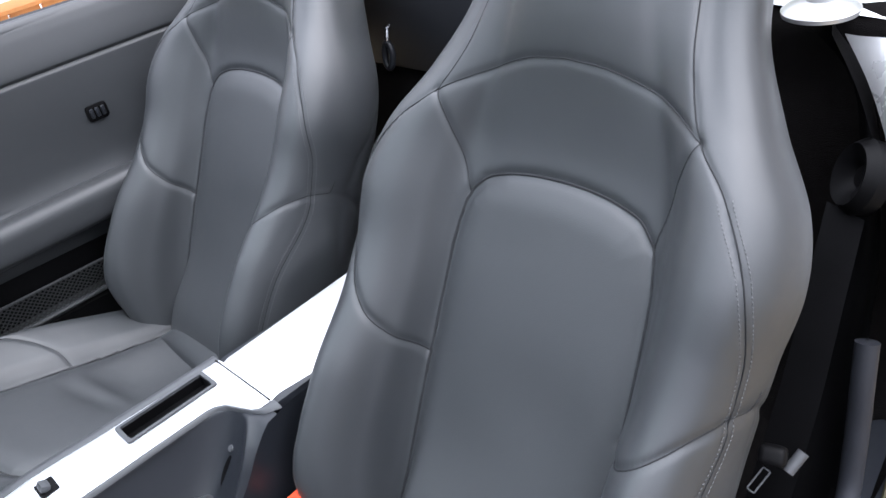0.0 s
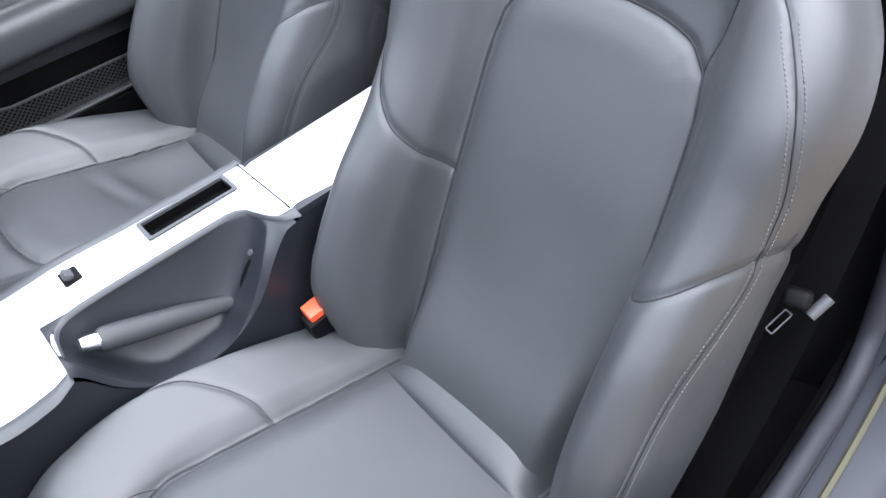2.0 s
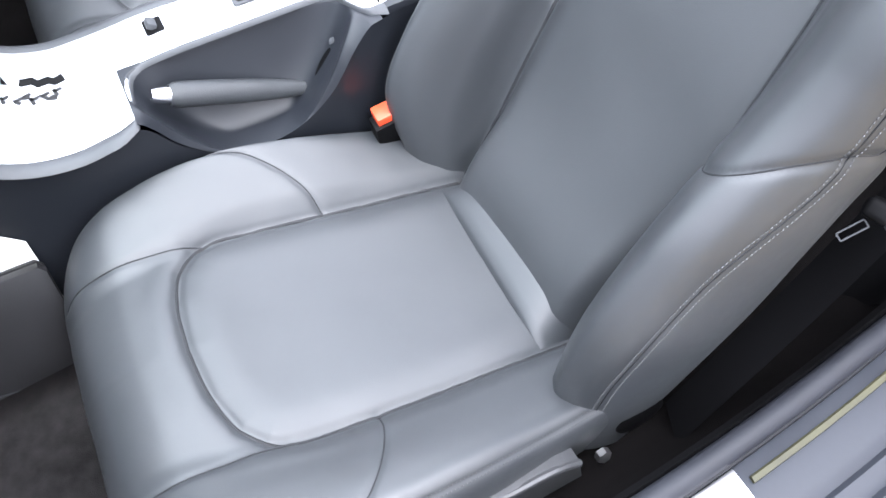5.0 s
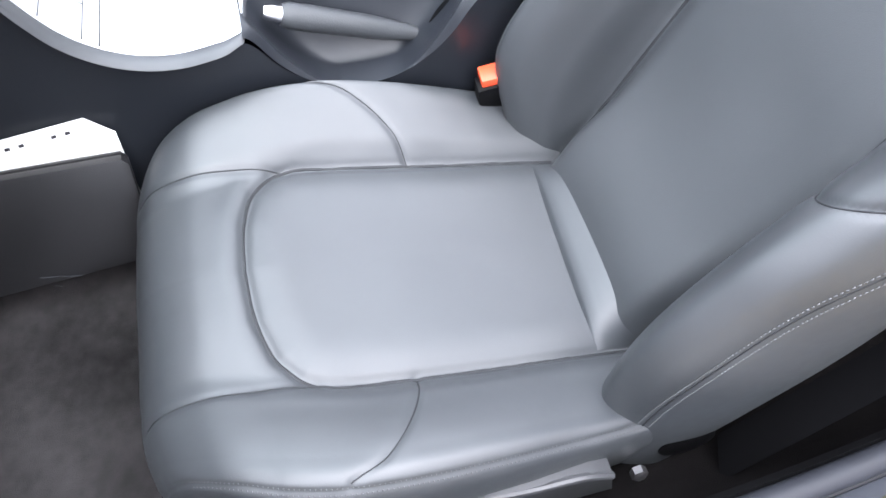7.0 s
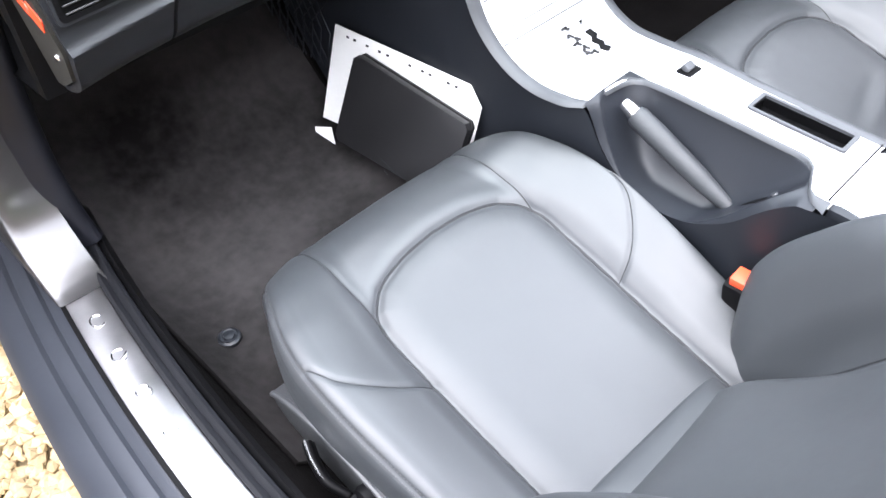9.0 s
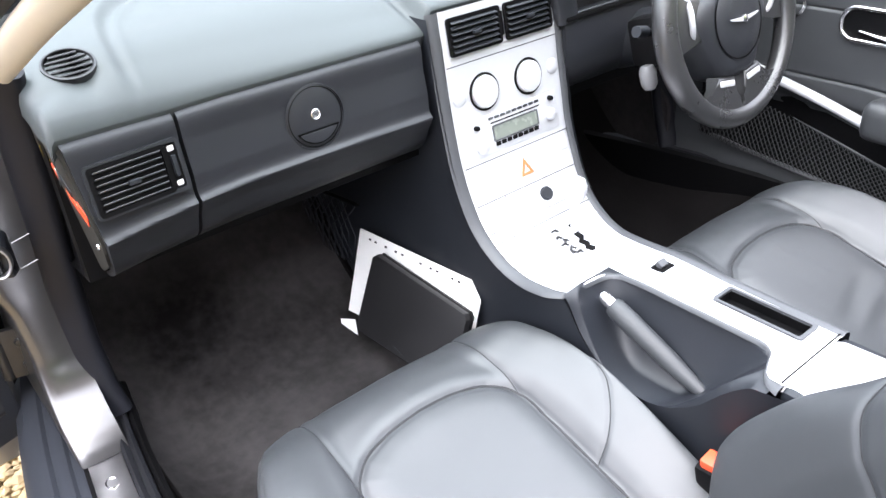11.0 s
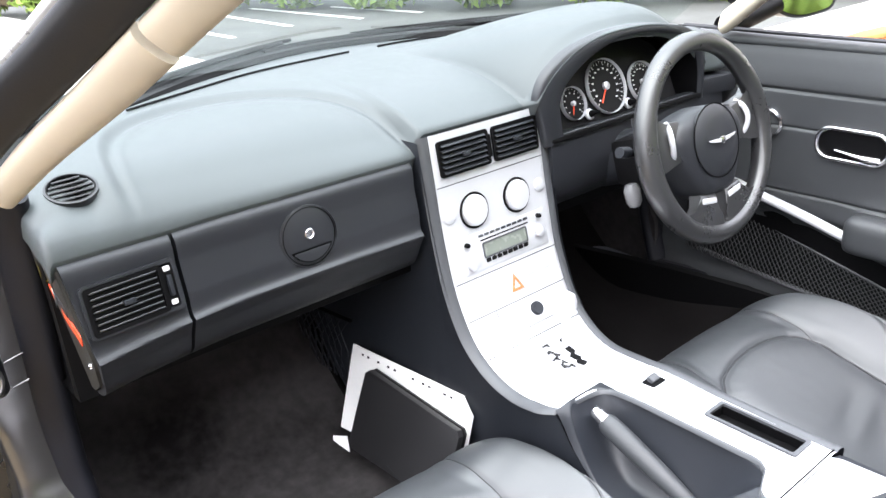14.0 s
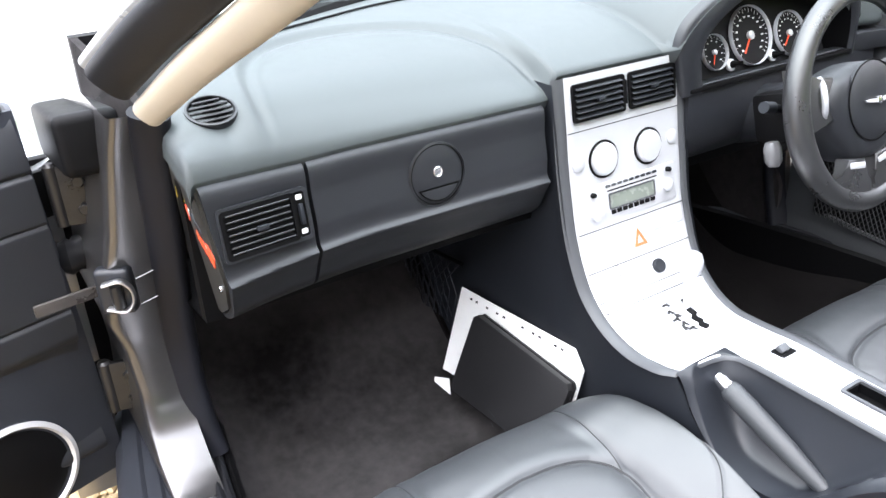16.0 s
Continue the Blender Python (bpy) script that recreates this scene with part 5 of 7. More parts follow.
def dash_top():
    xs = np.concatenate([np.linspace(-0.632, 0.10, 220), np.linspace(0.104, 0.665, 110)])
    rows, front = 130, 12
    v = []
    roll = [(-0.6385, -0.034), (-0.6382, -0.016), (-0.6362, -0.005)]     # the end turns down over the end panel
    for x, dz in roll + [(x, 0.0) for x in xs]:
        y0, y1 = dash_front_y(x), screen_y(x)
        hood = abs((x - 0.345) / 0.235) < 1
        start = 0.474 if hood else y0
        for k in range(front):                       # rolled front edge
            a = k / front * math.pi / 2
            v.append((x, start + 0.010 - 0.010 * math.sin(a), dz + dash_top_z(max(x, -0.632), y0) + hood_lift(x, start) - 0.012 + 0.012 * math.sin(a) - 0.010 * (1 - k / front)))
        for k in range(rows):
            t = k / (rows - 1)
            y = start + 0.010 + (y1 - start - 0.010) * t
            v.append((x, y, dz + dash_top_z(max(x, -0.632), max(y, y0)) + hood_lift(x, y)))
    mesh_part("dash_top", v, grid_faces(len(xs) + 3, rows + front), DASH_TOP, dash, "soft grey-green moulded dash top")


dash_top()


def skin(xs, profile, name, mat, parent, label="", back=0.02):
    """A moulded panel: a (y, z) profile carried along x, with depth behind it."""
    v = []
    m = len(profile(xs[0]))
    for x in xs:
        for y, z in profile(x):
            v.append((x, y, z))
        for y, z in profile(x)[::-1]:
            v.append((x, y + back, z - 0.002))
    f = grid_faces(len(xs), 2 * m, wrap=True)
    f += [tuple(range(2 * m)), tuple((len(xs) - 1) * 2 * m + k for k in range(2 * m))[::-1]]
    bm = bmesh.new()
    vs = [bm.verts.new(q) for q in v]
    for q in f:
        bm.faces.new([vs[i] for i in q])
    bmesh.ops.recalc_face_normals(bm, faces=bm.faces)
    return part(name, bm, mat, parent, label)


def front_profile(x):
    y0 = dash_front_y(x)
    z1 = lip_z(x) - 0.006
    low = 0.004 * math.sin((x + 0.63) * 6)
    return [tuple(q) for q in spline([(y0 + 0.004, z1), (y0 - 0.001, z1 - 0.004), (y0 - 0.006, z1 - 0.04), (y0 - 0.0125, 0.755), (y0 - 0.0172, 0.7225 + low), (y0 - 0.0204, 0.7198 + low), (y0 - 0.0214, 0.7182 + low), (y0 - 0.0206, 0.7164 + low), (y0 - 0.0172, 0.7105 + low),
                                      (y0 - 0.012, 0.702 + low), (y0 + 0.008, 0.668), (y0 + 0.045, 0.645), (y0 + 0.10, 0.632)], 130)]


outer = skin(np.linspace(-0.630, -0.4985, 24), front_profile, "outer_panel", DASH, dash, "dark plastic panel round the side vent")
for v in outer.data.vertices:                   # its outer edge leans in towards the bottom
    v.co.x += 0.10 * (0.844 - v.co.z) * max(0.0, (-0.55 - v.co.x) / 0.08)
glovebox = skin(np.linspace(-0.4935, -0.1285, 50), front_profile, "glovebox_lid", DASH, dash, "dark plastic glovebox lid")
skin(np.linspace(-0.632, 0.64, 8), lambda x: [(0.545, 0.86), (0.545, 0.635), (0.62, 0.628), (0.80, 0.60)], "dash_inner", BLACK, dash)
# glovebox lock in a round recessed grip
lx, ly, lz = -0.314, 0.4935, 0.773
nz = Vector((0, -0.994, 0.105)).normalized()
ex = Vector((1, 0, 0))
ey = nz.cross(ex)
lock = part("lock_disc", lathe_bm([(0.0415, -0.006), (0.0415, 0.0006), (0.0405, 0.0012), (0.0395, 0.0002), (0.038, 0.0010), (0.012, 0.0014)], (lx, ly, lz), nz, 56), DASH, glovebox, "round dark latch")
part("lock_groove", ring_plate_bm([(0.0405 * math.cos(a), 0.0405 * math.sin(a)) for a in np.linspace(0, 2 * math.pi, 57)[:-1]],
                                  [(0.0392 * math.cos(a), 0.0392 * math.sin(a)) for a in np.linspace(0, 2 * math.pi, 57)[:-1]], Vector((lx, ly, lz)) + nz * 0.0002, ex, ey, 0.0012), BLACK, lock)
arc = [(0.036 * math.cos(a), 0.036 * math.sin(a)) for a in np.linspace(radians(206), radians(334), 22)]
part("finger_grip", plate_bm(arc, Vector((lx, ly, lz)) + nz * 0.0016, ex, ey, 0.0010), BLACK, lock, "recessed finger grip")
scoop = [(0.033 * math.cos(a), 0.033 * math.sin(a) - 0.001) for a in np.linspace(radians(212), radians(328), 22)]
part("grip_scoop", plate_bm(scoop, Vector((lx, ly, lz)) + nz * 0.0027, ex, ey, 0.0008, 0.0003), DASH, lock)
part("lock_rim", lathe_bm([(0.0438, -0.004), (0.0436, 0.0012), (0.0426, 0.0016), (0.0420, -0.002)], (lx, ly, lz), nz, 56, ring=True), DASH, lock)
part("lock_barrel", lathe_bm([(0.0072, 0.001), (0.0072, 0.0035), (0.0062, 0.0042), (0.0054, 0.0022), (0.001, 0.0022)], Vector((lx, ly, lz)) + ey * 0.004, nz, 28), CHROME, lock, "chrome key barrel")
# side vent
o = Vector((-0.560, 0.4775, 0.7765))
nz = Vector((0.12, -0.98, 0.17)).normalized()
ex = (Vector((1, 0, 0)) - nz * nz.x).normalized()
ey = nz.cross(ex)
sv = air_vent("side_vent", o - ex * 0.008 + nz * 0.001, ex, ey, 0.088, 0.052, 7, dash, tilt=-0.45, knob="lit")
part("vent_surround", ring_plate_bm(rounded(0.116, 0.064, 0.006), rounded(0.106, 0.055, 0.004), o - nz * 0.001, ex, ey, 0.005), DASH, sv)
part("vent_wheel_bay", plate_bm(rounded(0.016, 0.050, 0.002), o + ex * 0.046 - nz * 0.001, ex, ey, 0.004), BLACK, sv)
part("vent_wheel", box_bm(*(o + ex * 0.046 + nz * 0.004), 0.006, 0.026, 0.006, 0.002, Matrix((ex, ey, nz)).transposed()), TRIM_DARK, sv)
for q in (-1, 1):
    part("vent_symbol", plate_bm(rounded(0.008, 0.006, 0.001), o + ex * 0.046 + ey * q * 0.021 + nz * 0.003, ex, ey, 0.0008), WHITE_PRINT, sv)
# round vent on the top
c = Vector((-0.577, 0.558, dash_top_z(-0.577, 0.558) + 0.0025))
nz = Vector((dash_top_z(-0.60, 0.558) - dash_top_z(-0.555, 0.558), dash_top_z(-0.577, 0.54) - dash_top_z(-0.577, 0.58), 0.0425)).normalized()
ex = Vector((1, 0, 0)) - nz * nz.x
ex.normalize()
ey = nz.cross(ex)
rv = part("round_vent", lathe_bm([(0.029, -0.014), (0.029, 0.0015), (0.026, 0.002), (0.0245, -0.003), (0.001, -0.003)], c, nz, 40), BLACK, dash, "round louvred demister vent")
for k in range(5):
    b = (k - 2) * 0.0092
    w = 2 * math.sqrt(0.0245 ** 2 - b * b)
    part("slat", box_bm(*(c + ey * b), w, 0.0026, 0.005, 0.0006, Matrix((ex, ey, nz)).transposed() @ Euler((0.6, 0, 0)).to_matrix(), 1), DASH, rv)
part("vent_rim", lathe_bm([(0.0298, -0.006), (0.0298, 0.0015), (0.0275, 0.0022), (0.0258, 0.0005)], c, nz, 40, ring=True), DASH, rv)
# demister slots along the windscreen
for x0, x1 in ((-0.425, 0.05), (0.12, 0.34)):
    pts = []
    for x in np.linspace(x0, x1, 60):
        y = curve_at([-0.43, -0.316, -0.195, 0.056, 0.17, 0.40], [0.780, 0.830, 0.880, 0.912, 0.913, 0.850], x)
        pts.append((x, y, dash_top_z(x, y) + hood_lift(x, y) + 0.0022))
    part("demister_slot", tube_bm([Vector(p) for p in pts], 0.0020, 6), BLACK, dash, "narrow demister slot")
# end panel with printed safety marks
lean_in = Vector((-0.10, 0, 1))
endp = part("end_panel", plate_bm([(0.486, 0.842), (0.479, 0.80), (0.474, 0.745), (0.470, 0.718), (0.488, 0.678), (0.51, 0.664), (0.53, 0.652), (0.62, 0.640), (0.66, 0.87), (0.55, 0.862)],
                                  (-0.5496, 0, 0), (0, 1, 0), lean_in, 0.012, 0.002), material("olive_grey_end_plastic", (0.024, 0.0235, 0.021), 0.5, vary=0.1, scale=10, bump=0.1, bump_scale=800, spec=0.35),
            dash, "olive-grey end panel with warning stickers")
part("panel_screw", lathe_bm([(0.004, 0), (0.0035, 0.002), (0.001, 0.0022)], (-0.5496 - 0.0705, 0.492, 0.705), (-1, 0, -0.1), 16), CHROME, endp)
tilt_d, tilt_w = Vector((0, -0.83, -0.55)), Vector((0, 0.55, -0.83))
for d, w, size, wide, mt in ((0.000, 0.0, 0.024, 0.020, YELLOW), (0.020, 0.002, 0.012, 0.018, RED), (0.026, -0.005, 0.006, 0.008, WHITE_PRINT), (0.044, -0.004, 0.034, 0.012, TRIM_DARK), (0.062, 0.010, 0.026, 0.014, RED),
                             (0.085, 0.004, 0.024, 0.020, RED), (0.074, 0.006, 0.004, 0.014, WHITE_PRINT), (0.050, 0.008, 0.010, 0.008, ORANGE)):
    p = Vector((0, 0.560, 0.800)) + tilt_d * d + tilt_w * w
    p.x = -0.5496 - 0.10 * p.z - 0.0006
    ey = lean_in.normalized()
    rot = Matrix((Vector((0, 1, 0)), ey, Vector((0, 1, 0)).cross(ey))).transposed() @ Matrix.Rotation(radians(33), 3, "Z")
    part("sticker", box_bm(*p, size, wide, 0.0010, 0.0, rot, 1), mt, endp, "printed warning sticker")
# knee panel on the driver side
skin(np.linspace(0.145, 0.645, 30), lambda x: [tuple(q) for q in spline([(0.486, 0.806), (0.478, 0.800), (0.476, 0.785), (0.474, 0.74), (0.484, 0.70), (0.51, 0.672), (0.57, 0.66)], 20)], "knee_panel", DASH, dash, "dark plastic panel below the instruments")
seam([(x, 0.4755, 0.762) for x in (0.15, 0.3, 0.45, 0.64)], dash, BLACK, 0.0012)

# padded end of the dash beside the driver door
part("end_pad", box_bm(0.632, 0.52, 0.858, 0.070, 0.07, 0.056, 0.014, Euler((radians(-12), 0, radians(-14))).to_matrix(), 4), DASH_TOP, dash, "grey padded dash end")
part("end_shelf", box_bm(0.63, 0.52, 0.812, 0.10, 0.10, 0.034, 0.006, Euler((0, 0, radians(-10))).to_matrix(), 2), DASH, dash)

# ---- instruments ----
cluster = thing("instrument_cluster", "three black dials with silver rings and red needles", "instrument cluster", at=(0.33, 0.52, 0.83))
nz = Vector((0, -0.93, 0.36)).normalized()
ex = Vector((1, 0, 0))
ey = nz.cross(ex)
org = Vector((0.335, 0.522, 0.862))
pts = [(-0.17, -0.06), (0.19, -0.06), (0.185, 0.0), (0.16, 0.045), (0.10, 0.075), (0.02, 0.085), (-0.06, 0.080), (-0.12, 0.055), (-0.155, 0.015)]
part("cluster_backing", plate_bm(pts, org - nz * 0.012, ex, ey, 0.010), DIAL, cluster)
HOOD_OUT = [(0.134, 0.795), (0.122, 0.84), (0.114, 0.872), (0.125, 0.902), (0.168, 0.934), (0.251, 0.956), (0.350, 0.961), (0.45, 0.952), (0.53, 0.930), (0.572, 0.89), (0.577, 0.84), (0.577, 0.795)]
HOOD_IN = [(0.180, 0.795), (0.172, 0.835), (0.170, 0.858), (0.182, 0.884), (0.208, 0.905), (0.281, 0.936), (0.365, 0.944), (0.445, 0.936), (0.512, 0.915), (0.550, 0.88), (0.560, 0.84), (0.560, 0.795)]
ho, hi = spline(HOOD_OUT, 70), spline(HOOD_IN, 70)
lip, liner = [], []
for a, b in zip(ho, hi):
    lip += [(a[0], 0.492, a[1] + 0.001), (a[0], 0.480, a[1] - 0.001), (a[0] * 0.9 + b[0] * 0.1, 0.4755, a[1] * 0.9 + b[1] * 0.1), (a[0] * 0.5 + b[0] * 0.5, 0.474, a[1] * 0.5 + b[1] * 0.5),
            (a[0] * 0.1 + b[0] * 0.9, 0.4755, a[1] * 0.1 + b[1] * 0.9), (b[0], 0.480, b[1])]
    liner += [(b[0], 0.480, b[1]), (b[0], 0.50, b[1] - 0.002), (b[0], 0.545, b[1] - 0.004)]
mesh_part("hood_lip", lip, grid_faces(70, 6), DASH, cluster, "dark front lip of the instrument hood")
mesh_part("hood_liner", liner, grid_faces(70, 3), BLACK, cluster, "black inside of the instrument hood")
part("binnacle_floor", box_bm(0.355, 0.500, 0.798, 0.42, 0.056, 0.008, 0.003, Euler((radians(-9), 0, 0)).to_matrix()), BLACK, cluster)


def dial(cx, cy, r, needle, big):
    c = org + ex * cx + ey * cy
    d = part("dial", lathe_bm([(r, 0), (r, 0.001), (0.001, 0.0012)], c, nz, 56), DIAL, cluster)
    part("dial_ring", lathe_bm([(r * 1.035, 0), (r * 1.035, 0.006), (r * 1.02, 0.008), (r * 1.005, 0.007), (r * 0.995, 0.0015)], c, nz, 56, ring=True), SILVER, d, "silver dial ring")
    marks = bmesh.new()
    n = 27 if big else 17
    for k in range(n):
        a = radians(225 - 270 * k / (n - 1))
        long = k % 2 == 0
        rot = Matrix((ex, ey, nz)).transposed() @ Matrix.Rotation(a, 3, "Z")
        q = c + (ex * math.cos(a) + ey * math.sin(a)) * r * (0.86 if long else 0.90) + nz * 0.0016
        box_bm(*q, r * (0.13 if long else 0.07), r * 0.020, 0.0006, 0, rot, 1, marks)
        if long:
            q = c + (ex * math.cos(a) + ey * math.sin(a)) * r * 0.66 + nz * 0.0016
            box_bm(*q, r * 0.10, r * 0.06, 0.0006, 0, Matrix((ex, ey, nz)).transposed(), 1, marks)
    part("dial_marks", marks, WHITE_PRINT, d, "white dial marks", kind="stuff")
    a = radians(needle)
    rot = Matrix((ex, ey, nz)).transposed() @ Matrix.Rotation(a, 3, "Z")
    part("needle", box_bm(*(c + (ex * math.cos(a) + ey * math.sin(a)) * r * 0.36 + nz * 0.004), r * 0.72, r * 0.055, 0.001, 0.0, rot, 1), RED, d, "red needle")
    part("needle_hub", lathe_bm([(r * 0.15, 0.001), (r * 0.15, 0.006), (r * 0.09, 0.0075), (0.0005, 0.008)], c, nz, 24), SILVER, d)
    return d


dial(-0.004, -0.007, 0.0485, 232, True)
dial(0.097, -0.0175, 0.0375, 228, True)
dial(-0.097, -0.021, 0.0285, 250, False)
for cx, cy in ((-0.0635, -0.047), (0.043, -0.048)):
    c = org + ex * cx + ey * cy
    part("trip_button", lathe_bm([(0.006, 0), (0.006, 0.010), (0.003, 0.016), (0.0025, 0.026), (0.001, 0.026)], c, nz, 18), BLACK, cluster)
    part("button_collar", lathe_bm([(0.010, 0), (0.010, 0.004), (0.0065, 0.006)], c, nz, 24, ring=True), SILVER, cluster)


# ---- steering wheel ----
wheel = thing("steering_wheel", "black leather steering wheel with silver spoke trims", "steering wheel", at=(0.312, 0.30, 0.79))
WC = Vector((0.338, 0.295, 0.786))
wn = Vector((0.0, -0.962, 0.272)).normalized()      # towards the driver
wx = Vector((1, 0, 0)) - wn * wn.x
wx.normalize()
wy = wn.cross(wx)


def wp(a, b, c=0.0):
    return WC + wx * a + wy * b + wn * c


R = 0.158
part("rim", tube_bm([wp(R * math.cos(a), R * math.sin(a) + 0.011, -0.012) for a in np.linspace(0, 2 * math.pi, 97)[:-1]],
                    [0.0168 + 0.0022 * max(0, math.cos(2 * (a - 0.2))) for a in np.linspace(0, 2 * math.pi, 97)[:-1]], 20, True, 0.92), LEATHER_WHEEL, wheel, "worn black leather rim")
hub_out = [tuple(q) for q in spline([(0, 0.066), (0.045, 0.060), (0.085, 0.046), (0.096, 0.020), (0.086, -0.012), (0.066, -0.050), (0.045, -0.078), (0.0, -0.086),
                                     (-0.045, -0.078), (-0.066, -0.050), (-0.086, -0.012), (-0.096, 0.020), (-0.085, 0.046), (-0.045, 0.060), (0, 0.066)], 60)][:-1]
hub_rings = [(0.98, -0.055), (1.0, -0.040), (1.0, -0.030), (0.985, -0.020), (0.95, -0.011), (0.89, -0.004), (0.80, 0.001), (0.68, 0.0035), (0.5, 0.0045), (0.02, 0.005)]
mesh_part("hub", [wp(a * k, b * k, c) for a, b in hub_out + hub_out[:1] for k, c in hub_rings], grid_faces(len(hub_out) + 1, len(hub_rings)), DASH, wheel, "dark domed plastic hub")
pad = part("airbag_cover", lathe_bm([(0.060, 0.0), (0.059, 0.006), (0.052, 0.010), (0.03, 0.0125), (0.001, 0.0135)], wp(0, 0.006, -0.001), wn, 56), DASH, wheel, "round airbag cover")
part("cover_groove", ring_plate_bm([(0.0612 * math.cos(a), 0.0612 * math.sin(a)) for a in np.linspace(0, 2 * math.pi, 57)[:-1]], [(0.0592 * math.cos(a), 0.0592 * math.sin(a)) for a in np.linspace(0, 2 * math.pi, 57)[:-1]],
                                   wp(0, 0.006, 0.0045), wx, wy, 0.0012), BLACK, pad)
# plain winged badge
bd = bmesh.new()
for s in (-1, 1):
    plate_bm([(s * 0.004, 0.0028), (s * 0.018, 0.0042), (s * 0.038, 0.0050), (s * 0.032, 0.0012), (s * 0.018, -0.0014), (s * 0.004, -0.0034)][::s], wp(0, 0.006, 0.0150), wx, wy, 0.0018, 0.0004, bm=bd, seg=1)
part("badge", bd, SILVER, pad, "small bright winged badge")
part("badge_centre", lathe_bm([(0.0062, 0.014), (0.006, 0.017), (0.001, 0.0185)], wp(0, 0.006, 0), wn, 24), CHROME, pad)
for s in (-1, 1):
    side = [(s * 0.070, -0.012), (s * 0.105, -0.006), (s * 0.135, -0.012), (s * 0.152, -0.022), (s * 0.152, 0.078), (s * 0.135, 0.062), (s * 0.105, 0.056), (s * 0.070, 0.054)]
    part("side_spoke", plate_bm(side[::s], wp(0, 0, -0.034), wx, wy, 0.026, 0.007, seg=3), LEATHER_WHEEL, wheel)
    trim = [wp(s * 0.096, 0.056, -0.016), wp(s * 0.103, 0.046, -0.006), wp(s * 0.107, 0.026, -0.001), wp(s * 0.103, 0.006, -0.006), wp(s * 0.094, -0.006, -0.016)]
    part("spoke_trim", tube_bm(spline(trim, 20).tolist(), 0.0047, 12, flat=0.7), SILVER, wheel, "silver spoke trim")
    low = [(s * 0.013, -0.078), (s * 0.0125, -0.104), (s * 0.010, -0.118), (s * 0.001, -0.126), (s * 0.001, -0.142), (s * 0.040, -0.141), (s * 0.072, -0.131), (s * 0.104, -0.108), (s * 0.116, -0.090), (s * 0.092, -0.101), (s * 0.074, -0.100), (s * 0.062, -0.090), (s * 0.057, -0.072)]
    part("lower_spoke", plate_bm(low[::-s], wp(0, 0, -0.026), wx, wy, 0.022, 0.006, seg=3), LEATHER_WHEEL, wheel, "leather pad joining the rim")
    part("lower_trim", box_bm(*wp(s * 0.036, -0.0865, -0.007), 0.039, 0.011, 0.010, 0.004, Matrix((wx, wy, wn)).transposed() @ Matrix.Rotation(s * 0.16, 3, "Z")), SILVER, wheel, "silver spoke trim")
part("column", tube_bm([wp(0, 0, -0.04), wp(0, 0, -0.10), wp(0, -0.005, -0.24)], [0.050, 0.046, 0.050], 24), DASH, wheel, "dark steering column shroud")
stalk = part("stalk", tube_bm([wp(-0.04, 0.0, -0.085), wp(-0.08, 0.012, -0.085), wp(-0.125, 0.022, -0.080)], [0.006, 0.006, 0.007], 12), BLACK, wheel, "black column stalk")
part("stalk_tip", tube_bm([wp(-0.118, 0.021, -0.081), wp(-0.142, 0.026, -0.078)], [0.0095, 0.009], 14), TRIM_DARK, stalk)
part("lower_stalk", tube_bm([wp(-0.04, -0.03, -0.085), wp(-0.085, -0.045, -0.09), wp(-0.10, -0.05, -0.09)], 0.007, 12), BLACK, wheel)
part("stalk_paddle", lathe_bm([(0.008, -0.02), (0.013, -0.012), (0.014, 0.008), (0.010, 0.018), (0.002, 0.020)], wp(-0.118, -0.050, -0.088), wy, 20), STALK_GREY, wheel, "grey stalk paddle")
part("shift_shroud", box_bm(*wp(-0.068, 0.0, -0.105), 0.05, 0.08, 0.07, 0.012, Matrix((wx, wy, wn)).transposed()), BLACK, wheel)

# pedals
for x, w in ((0.33, 0.09), (0.43, 0.05)):
    ped = thing("pedal", "black rubber foot pedal on a steel arm", "pedal", "pedals", at=(x, 0.78, 0.36))
    part("pad", box_bm(x, 0.76, 0.36, w, 0.014, 0.07, 0.004, Euler((radians(-35), 0, 0)).to_matrix()), RUBBER, ped)
    part("arm", tube_bm([(x, 0.77, 0.37), (x, 0.80, 0.48), (x, 0.86, 0.60)], 0.008, 8), BLACK, ped)


# ---- doors ----
DOOR_PROFILE = [(0.700, 0.893), (0.693, 0.892), (0.686, 0.886), (0.680, 0.874), (0.6725, 0.85), (0.6655, 0.82), (0.662, 0.78), (0.660, 0.73),
                (0.660, 0.69), (0.660, 0.64), (0.661, 0.60), (0.662, 0.58), (0.664, 0.56), (0.674, 0.545), (0.680, 0.50), (0.680, 0.40), (0.674, 0.36), (0.70, 0.34)]


